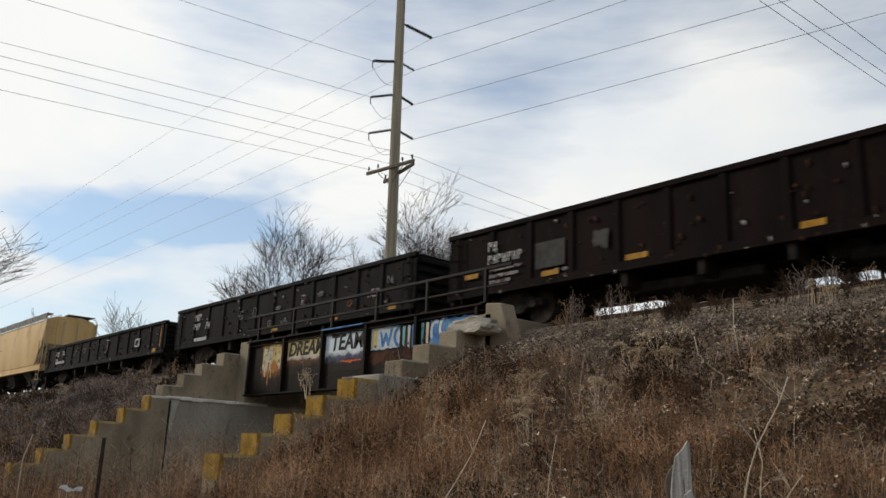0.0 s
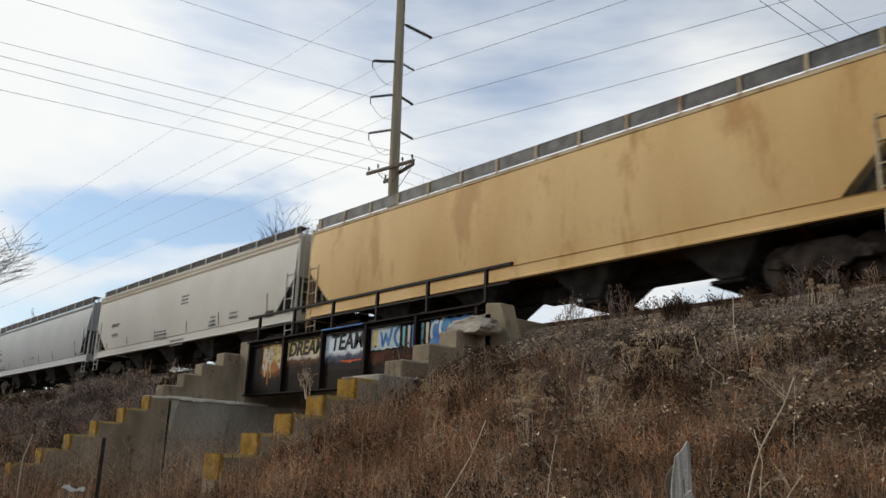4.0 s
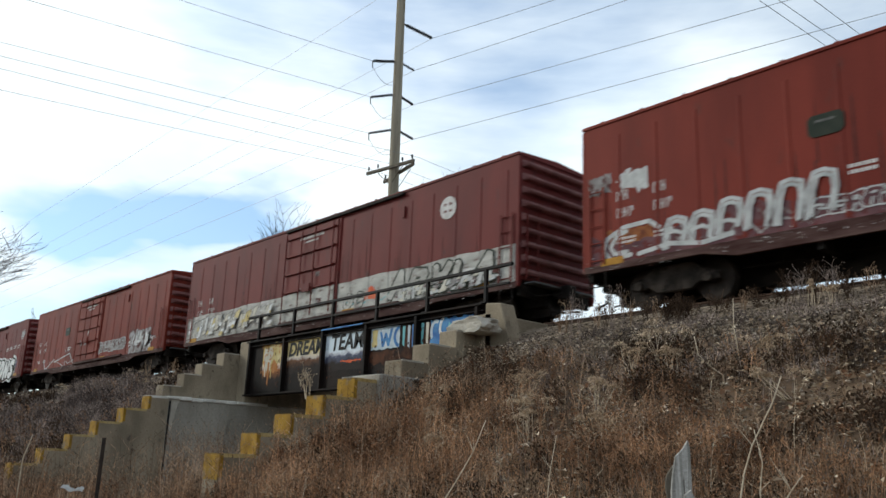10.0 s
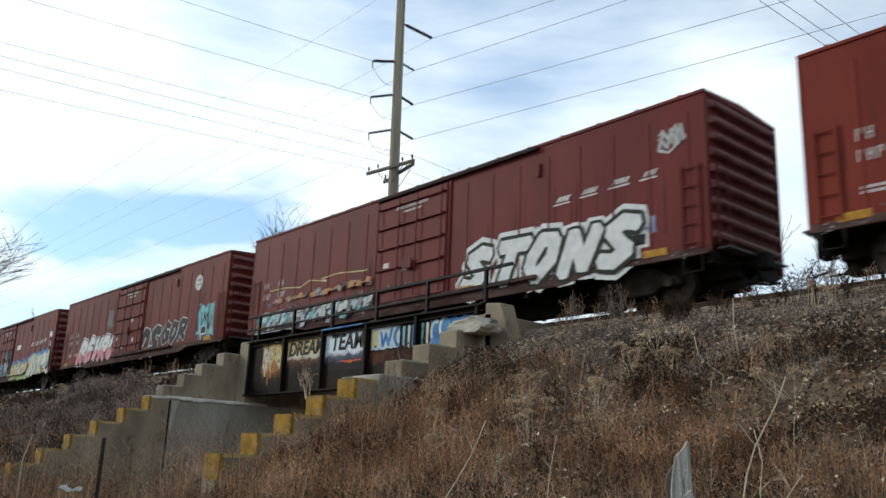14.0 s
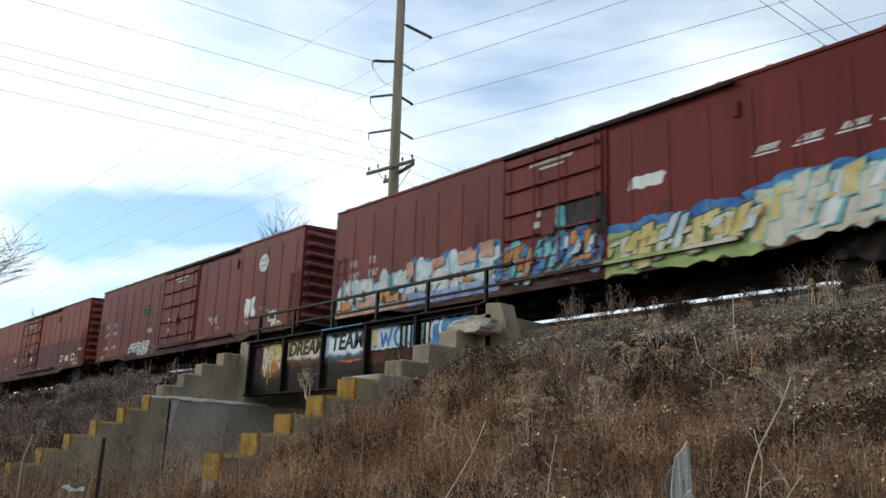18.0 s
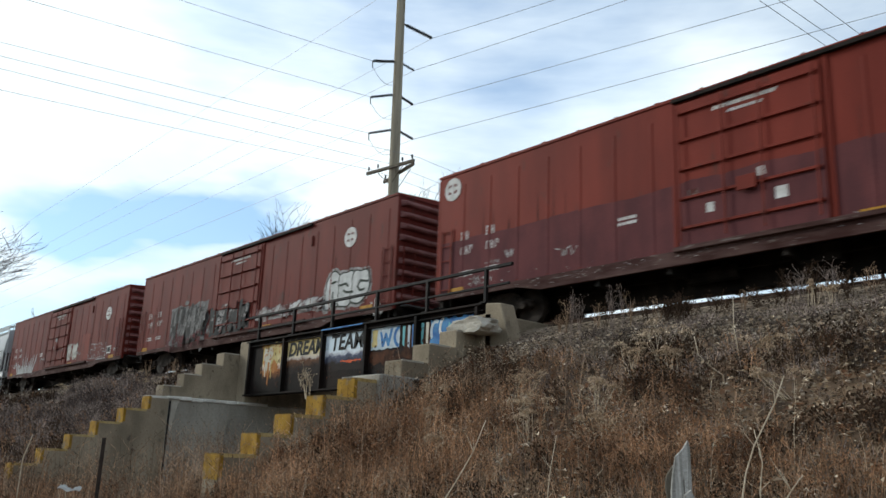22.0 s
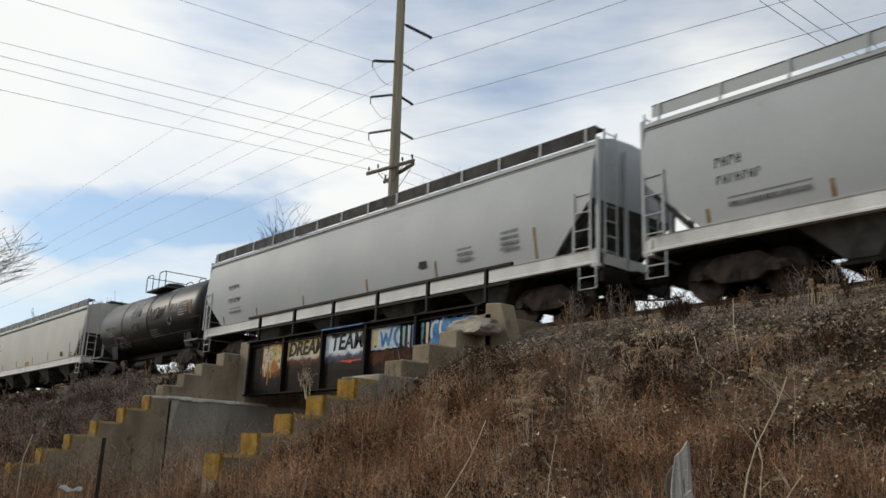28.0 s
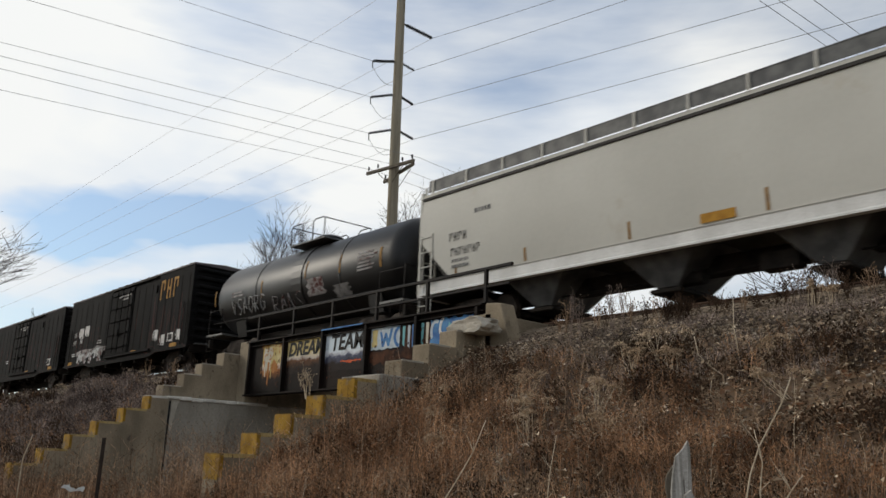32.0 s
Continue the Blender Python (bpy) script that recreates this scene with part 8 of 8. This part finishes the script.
def chalk(car, x, z, w, h, glyph, mat, rad=.028):
    """One letter-like mark in a single stroke."""
    tagged(part("graffiti_tag", stroke_layer([[(x + w * a, z + h * b) for a, b in st] for st in GLYPHS[glyph]], rad, -SIDE - .004), mat, car), kind="stuff")


for x, z, w, h, q, m in ((-2.45, 1.5, .3, .34, 4, M_GMID), (-1.45, 1.5, .32, .36, 8, M_GMID), (.2, 1.6, .4, .1, 0, M_GMID), (1.95, 1.5, .3, .42, 2, M_GWORN), (2.95, 1.75, .35, .12, 0, M_GMID),
                         (4.7, 1.2, .3, .18, 8, M_GRUSTSPRAY), (6.75, 1.7, .3, .2, 3, M_GMID), (-.3, 1.05, .3, .2, 4, M_GMID), (.8, 1.05, .3, .2, 6, M_GMID)):
    chalk(WAGON["G2"], x, z, w, h, q, m, .016)
for x in (.3, 4.05):
    plate(WAGON["G2"], x - .2, x + .2, .84, .93, M_YMARK, "reflector")
for x, z, w, h, q, m in ((1.2, 1.35, .45, .55, 1, M_GWORN), (-2.0, 1.5, .3, .25, 0, M_GWORN)):
    chalk(WAGON["G3"], x, z, w, h, q, m, .018)
plate(WAGON["G2"], 6.01, 6.42, 1.35, 1.6, M_GWORN, "white_square")
plate(WAGON["G2"], 6.07, 6.36, 1.4, 1.54, M_BLACKCAR, "square_centre")
plate(WAGON["G3"], 4.97, 5.5, 1.26, 1.64, M_WMARK, "white_square")
plate(WAGON["G3"], 5.06, 5.41, 1.32, 1.57, M_BLACKCAR, "square_centre")
plate(WAGON["G3"], 7.82, 7.91, 1.07, 1.99, M_YMARK, "yellow_strip")
for a, z, n in ((-6.45, 1.58, 3), (-6.45, 1.2, 2), (-5.4, 1.58, 2)):
    marks(WAGON["G3"], a, z, (n, n), .28, M_WMARK)
bars(WAGON["G3"], -6.42, 1.17, 1, 1.46, 0.130, M_WMARK, tilt=0)
marks(WAGON["PS"], -7.55, 2.43, (7, 7), 0.20, M_KMARK)
marks(WAGON["PS"], -7.47, 1.95, (6, 6), 0.20, M_KMARK)
bars(WAGON["PS"], -2.25, 1.70, 3, 1.26, 0.089, M_GRATE, tilt=0)
bars(WAGON["PS"], 0.34, 3.00, 3, 0.69, 0.089, M_GRATE, tilt=0)
bars(WAGON["PS"], 3.25, 1.81, 3, 0.46, 0.089, M_GRATE, tilt=0)
bars(WAGON["PS"], -0.52, 1.15, 2, 1.31, 0.096, M_GRATE, tilt=0)
plate(WAGON["PS"], 7.64, 8.21, 1.4, 1.62, M_KMARK, "data_plate")
bars(WAGON["PS"], 4.86, 1.79, 2, 0.66, 0.096, M_GRATE, tilt=0)
bars(WAGON["PS"], 3.08, 1.65, 2, 0.53, 0.096, M_GRATE, tilt=0)
plate(WAGON["PS"], 7.11, 7.57, 1.03, 1.13, M_GPINK, "red_label")
marks(WAGON["HU"], -7.62, 2.44, (5, 5), 0.20, M_KMARK)
marks(WAGON["HU"], -7.59, 2.03, (6, 6), 0.20, M_KMARK)
bars(WAGON["HU"], -7.63, 1.65, 2, 1.63, 0.096, M_GRATE, tilt=0)
plate(WAGON["HU"], 7.35, 7.75, 1.37, 1.66, M_WMARK, "data_panel")
plate(WAGON["HU"], 7.42, 7.68, 1.43, 1.6, M_KMARK, "data_plate")
marks(WAGON["HU"], -0.43, 1.74, (4, 4), 0.20, M_KMARK)
marks(WAGON["J1"], -8.44, 2.56, (4, 4), 0.22, M_KMARK)
marks(WAGON["J1"], -8.42, 2.19, (7, 7), 0.20, M_KMARK)
bars(WAGON["J1"], -8.2, 1.87, 2, 1.72, 0.096, M_GRATE, tilt=0)
bars(WAGON["J1"], -1.26, 1.86, 2, 0.76, 0.096, M_GRATE, tilt=0)
marks(WAGON["J3"], -8.04, 2.72, (6, 6), 0.20, M_KMARK)
marks(WAGON["J3"], -7.97, 2.21, (7, 7), 0.20, M_KMARK)
bars(WAGON["J3"], -7.9, 1.97, 2, 0.90, 0.096, M_GRATE, tilt=0)
plate(WAGON["J3"], 3.6, 3.94, 1.87, 2.07, M_KMARK, "data_plate")
bars(WAGON["J3"], 6.93, 2.27, 4, 0.63, 0.085, M_GRATE, tilt=0)
bars(WAGON["J3"], 5.26, 2.12, 3, 0.58, 0.089, M_GRATE, tilt=0)
marks(WAGON["H6"], -8.31, 2.45, (4, 4), 0.26, M_KMARK)
marks(WAGON["H6"], -8.24, 2.03, (7, 7), 0.24, M_KMARK)
bars(WAGON["H6"], -8.22, 1.85, 2, 0.68, 0.096, M_GRATE, tilt=0)
plate(WAGON["H6"], -0.46, 0.35, 1.48, 1.69, M_YMARK, "yellow_label")
plate(WAGON["H6"], 6.18, 6.6, 1.6, 1.84, M_KMARK, "data_plate")
bars(WAGON["H6"], 7.6, 1.64, 2, 0.56, 0.096, M_GRATE, tilt=0)
bars(WAGON["H6"], -7.33, 3.11, 1, 0.66, 0.130, M_GRATE, tilt=0)
marks(WAGON["CS"], 4.4, 3.2, (3, 3), .95, M_YMARK, -SIDE - .02)
wild(WAGON["CS"], -5.75, -1.93, 0.87, 1.66, [M_GWORN, M_GSILVER], M_GBLACK, M_GWORN, 95, 3)
smudge(WAGON["CS"], 4.07, 1.43, 0.50, 0.42, M_WMARK, 96)
smudge(WAGON["CS"], 4.89, 1.16, 0.48, 0.41, M_WMARK, 96)
smudge(WAGON["CS"], 6.5, 1.27, 0.45, 0.40, M_WMARK, 96)
smudge(WAGON["CS"], -5.94, 2.34, 0.67, 0.49, M_WMARK, 96)
smudge(WAGON["CS"], -5.1, 2.42, 0.66, 0.48, M_WMARK, 96)

# tank wagons carry their tags on the curved shell
def shell_patch(car, x0, x1, a0, a1, mat, name, lift=.012, n=8, rough=.0, seed=1):
    """A painted patch that follows the shell between two angles above the middle."""
    r = random.Random(seed)
    R, zc = 1.44 + lift, 2.62
    rows = []
    for i in range(n + 1):
        a = radians(a0 + (a1 - a0) * i / n)
        e, f = r.uniform(-rough, rough), r.uniform(-rough, rough)
        rows.append([(x0 + e, -R * math.cos(a), zc + R * math.sin(a)), (x1 + f, -R * math.cos(a), zc + R * math.sin(a))])
    return part(name, Geo().grid(rows), mat, car)


def shell_tag(car, x, w, a0, a1, glyphs, mat, rad=.016, lean=.12, seed=1):
    """Letter-like strokes sprayed on the shell between two angles above its middle."""
    r = random.Random(seed)
    R, zc, step = 1.44 + .012, 2.62, w / len(glyphs)
    for k, q in enumerate(glyphs):
        for st in GLYPHS[q]:
            line = []
            for (xa, za), (xb, zb) in zip(st[:-1], st[1:]):
                for i in range(4):
                    u, v = xa + (xb - xa) * i / 4, za + (zb - za) * i / 4
                    a = radians(a0 + (a1 - a0) * v)
                    line.append((x + step * (k + .9 * u) + lean * (v - .5), -R * math.cos(a), zc + R * math.sin(a)))
            part("graffiti_tag", Geo().path(line, rad * r.uniform(.7, 1.2), n=4), mat, car)


def shell_lines(car, x, w, a0, a1, n, mat, seed):
    """Rows of lettering too small to read."""
    r = random.Random(seed)
    for k in range(n):
        top = a1 - (a1 - a0) * k / n
        shell_patch(car, x + r.uniform(0, .06), x + w * r.uniform(.6, 1.0), top - (a1 - a0) / n * .55, top, mat, "lettering_line", rough=.01, seed=seed + k)


for key, seed in (("T1", 5), ("T2", 9)):
    t = WAGON[key]
    for x, a in ((-5.95, 0), (-2.25, -3), (.75, 9), (2.85, 5), (5.05, 0)):
        shell_patch(t, x, x + (.075 if x < 5 else .11), a - 13, a + 12, M_STRIP, "reflector_strip")
    shell_lines(t, 3.85, 1.1, -14, 12, 6, M_GWORN, seed)
    if key == "T1":
        shell_tag(t, -4.65, 1.3, -10, -3, [2, 5, 4, 6, 0, 7, 1], M_GSILVER, .012, .03, 31)
        shell_lines(t, -4.55, 1.2, -24, -13, 3, M_GWORN, 32)
        shell_tag(t, -3.8, 2.1, -52, -26, [6, 4, 2, 8, 3, 0, 5], M_GWORN, .018, .15, 33)
        shell_tag(t, -1.35, 1.15, 20, 38, [0, 8, 4, 3, 7], M_GWHITE, .017, .1, 34)
        shell_tag(t, -1.45, 1.2, 4, 18, [0, 6, 2, 5, 8], M_GSILVER, .017, .1, 35)
        shell_tag(t, -1.3, .85, -24, -6, [4, 0, 5, 7], M_GSILVER, .014, .2, 36)
        shell_tag(t, .8, 1.7, -10, 12, [7, 8, 0, 5, 3, 6], M_GWORN, .015, .3, 37)
        shell_lines(t, .6, 1.3, -44, -26, 4, M_GMID, 38)
        shell_tag(t, 2.75, .55, -24, -8, [8], M_GSILVER, .018, .0, 39)
        shell_tag(t, 2.95, .9, -4, 12, [6, 7, 7], M_GSILVER, .016, .1, 40)
    else:
        shell_tag(t, -4.6, 2.6, -34, -10, [5, 0, 6, 8, 2, 4], M_GSILVER, .022, .2, 41)
        shell_lines(t, -4.5, 1.3, -8, 2, 2, M_GWORN, 42)
        shell_patch(t, .9, 1.9, -30, -6, M_GWORN, "white_patch", rough=.1, seed=seed)
        shell_tag(t, -1.6, 2.1, -44, -18, [2, 6, 3, 0], M_GWORN, .024, .2, 43)
        shell_patch(t, 2.4, 3.3, -40, -22, M_GMID, "grey_patch", rough=.1, seed=seed + 1)


# ---------------------------------------------------------------- what moves
def gone(t):
    """How far the train has rolled, in metres, from where it stands at 16 s."""
    return 11.9965 * (t - 16) - .0051277 * (t - 16) ** 2


def motions():
    for car, u in TRAIN:
        walk(car, [(t, pose(u + gone(t), TRACK_Y, RAIL_Z)) for t in (0, 4, 8, 12, 16, 20, 24, 28, 32)])
    # wheels: one turn every 2.87 m, keyed in steps of two frames; alike wheelsets share the keys
    first = {}
    for w, s in WHEELSETS:
        if s not in first:
            first[s] = w
            rows = []
            for i in range(0, 32 * 30 + 1):
                t = i / 30
                rows.append((t, Matrix.Translation((s * .864, 0, .457)) @ Matrix.Rotation((gone(t) - gone(0)) / .457, 4, "Y")))
            walk(w, rows)
        else:
            w.rotation_mode = "QUATERNION"
            w.animation_data_create()
            w.animation_data.action = first[s].animation_data.action
            w.animation_data.action_slot = first[s].animation_data.action_slot
    # the breeze stirs a few stalks
    for ob, amount, phase in ((STALK, 1.6, 0.0), (SCRAP, 2.0, 1.3)):
        home = ob.matrix_basis.copy()
        walk(ob, [(t, home @ pose(0, 0, 0, .5 * amount * math.sin(t * .9 + phase), amount * (.5 * math.sin(t * .45 + phase) + .3 * math.sin(t * 1.7)))) for t in range(0, 33)])


motions()
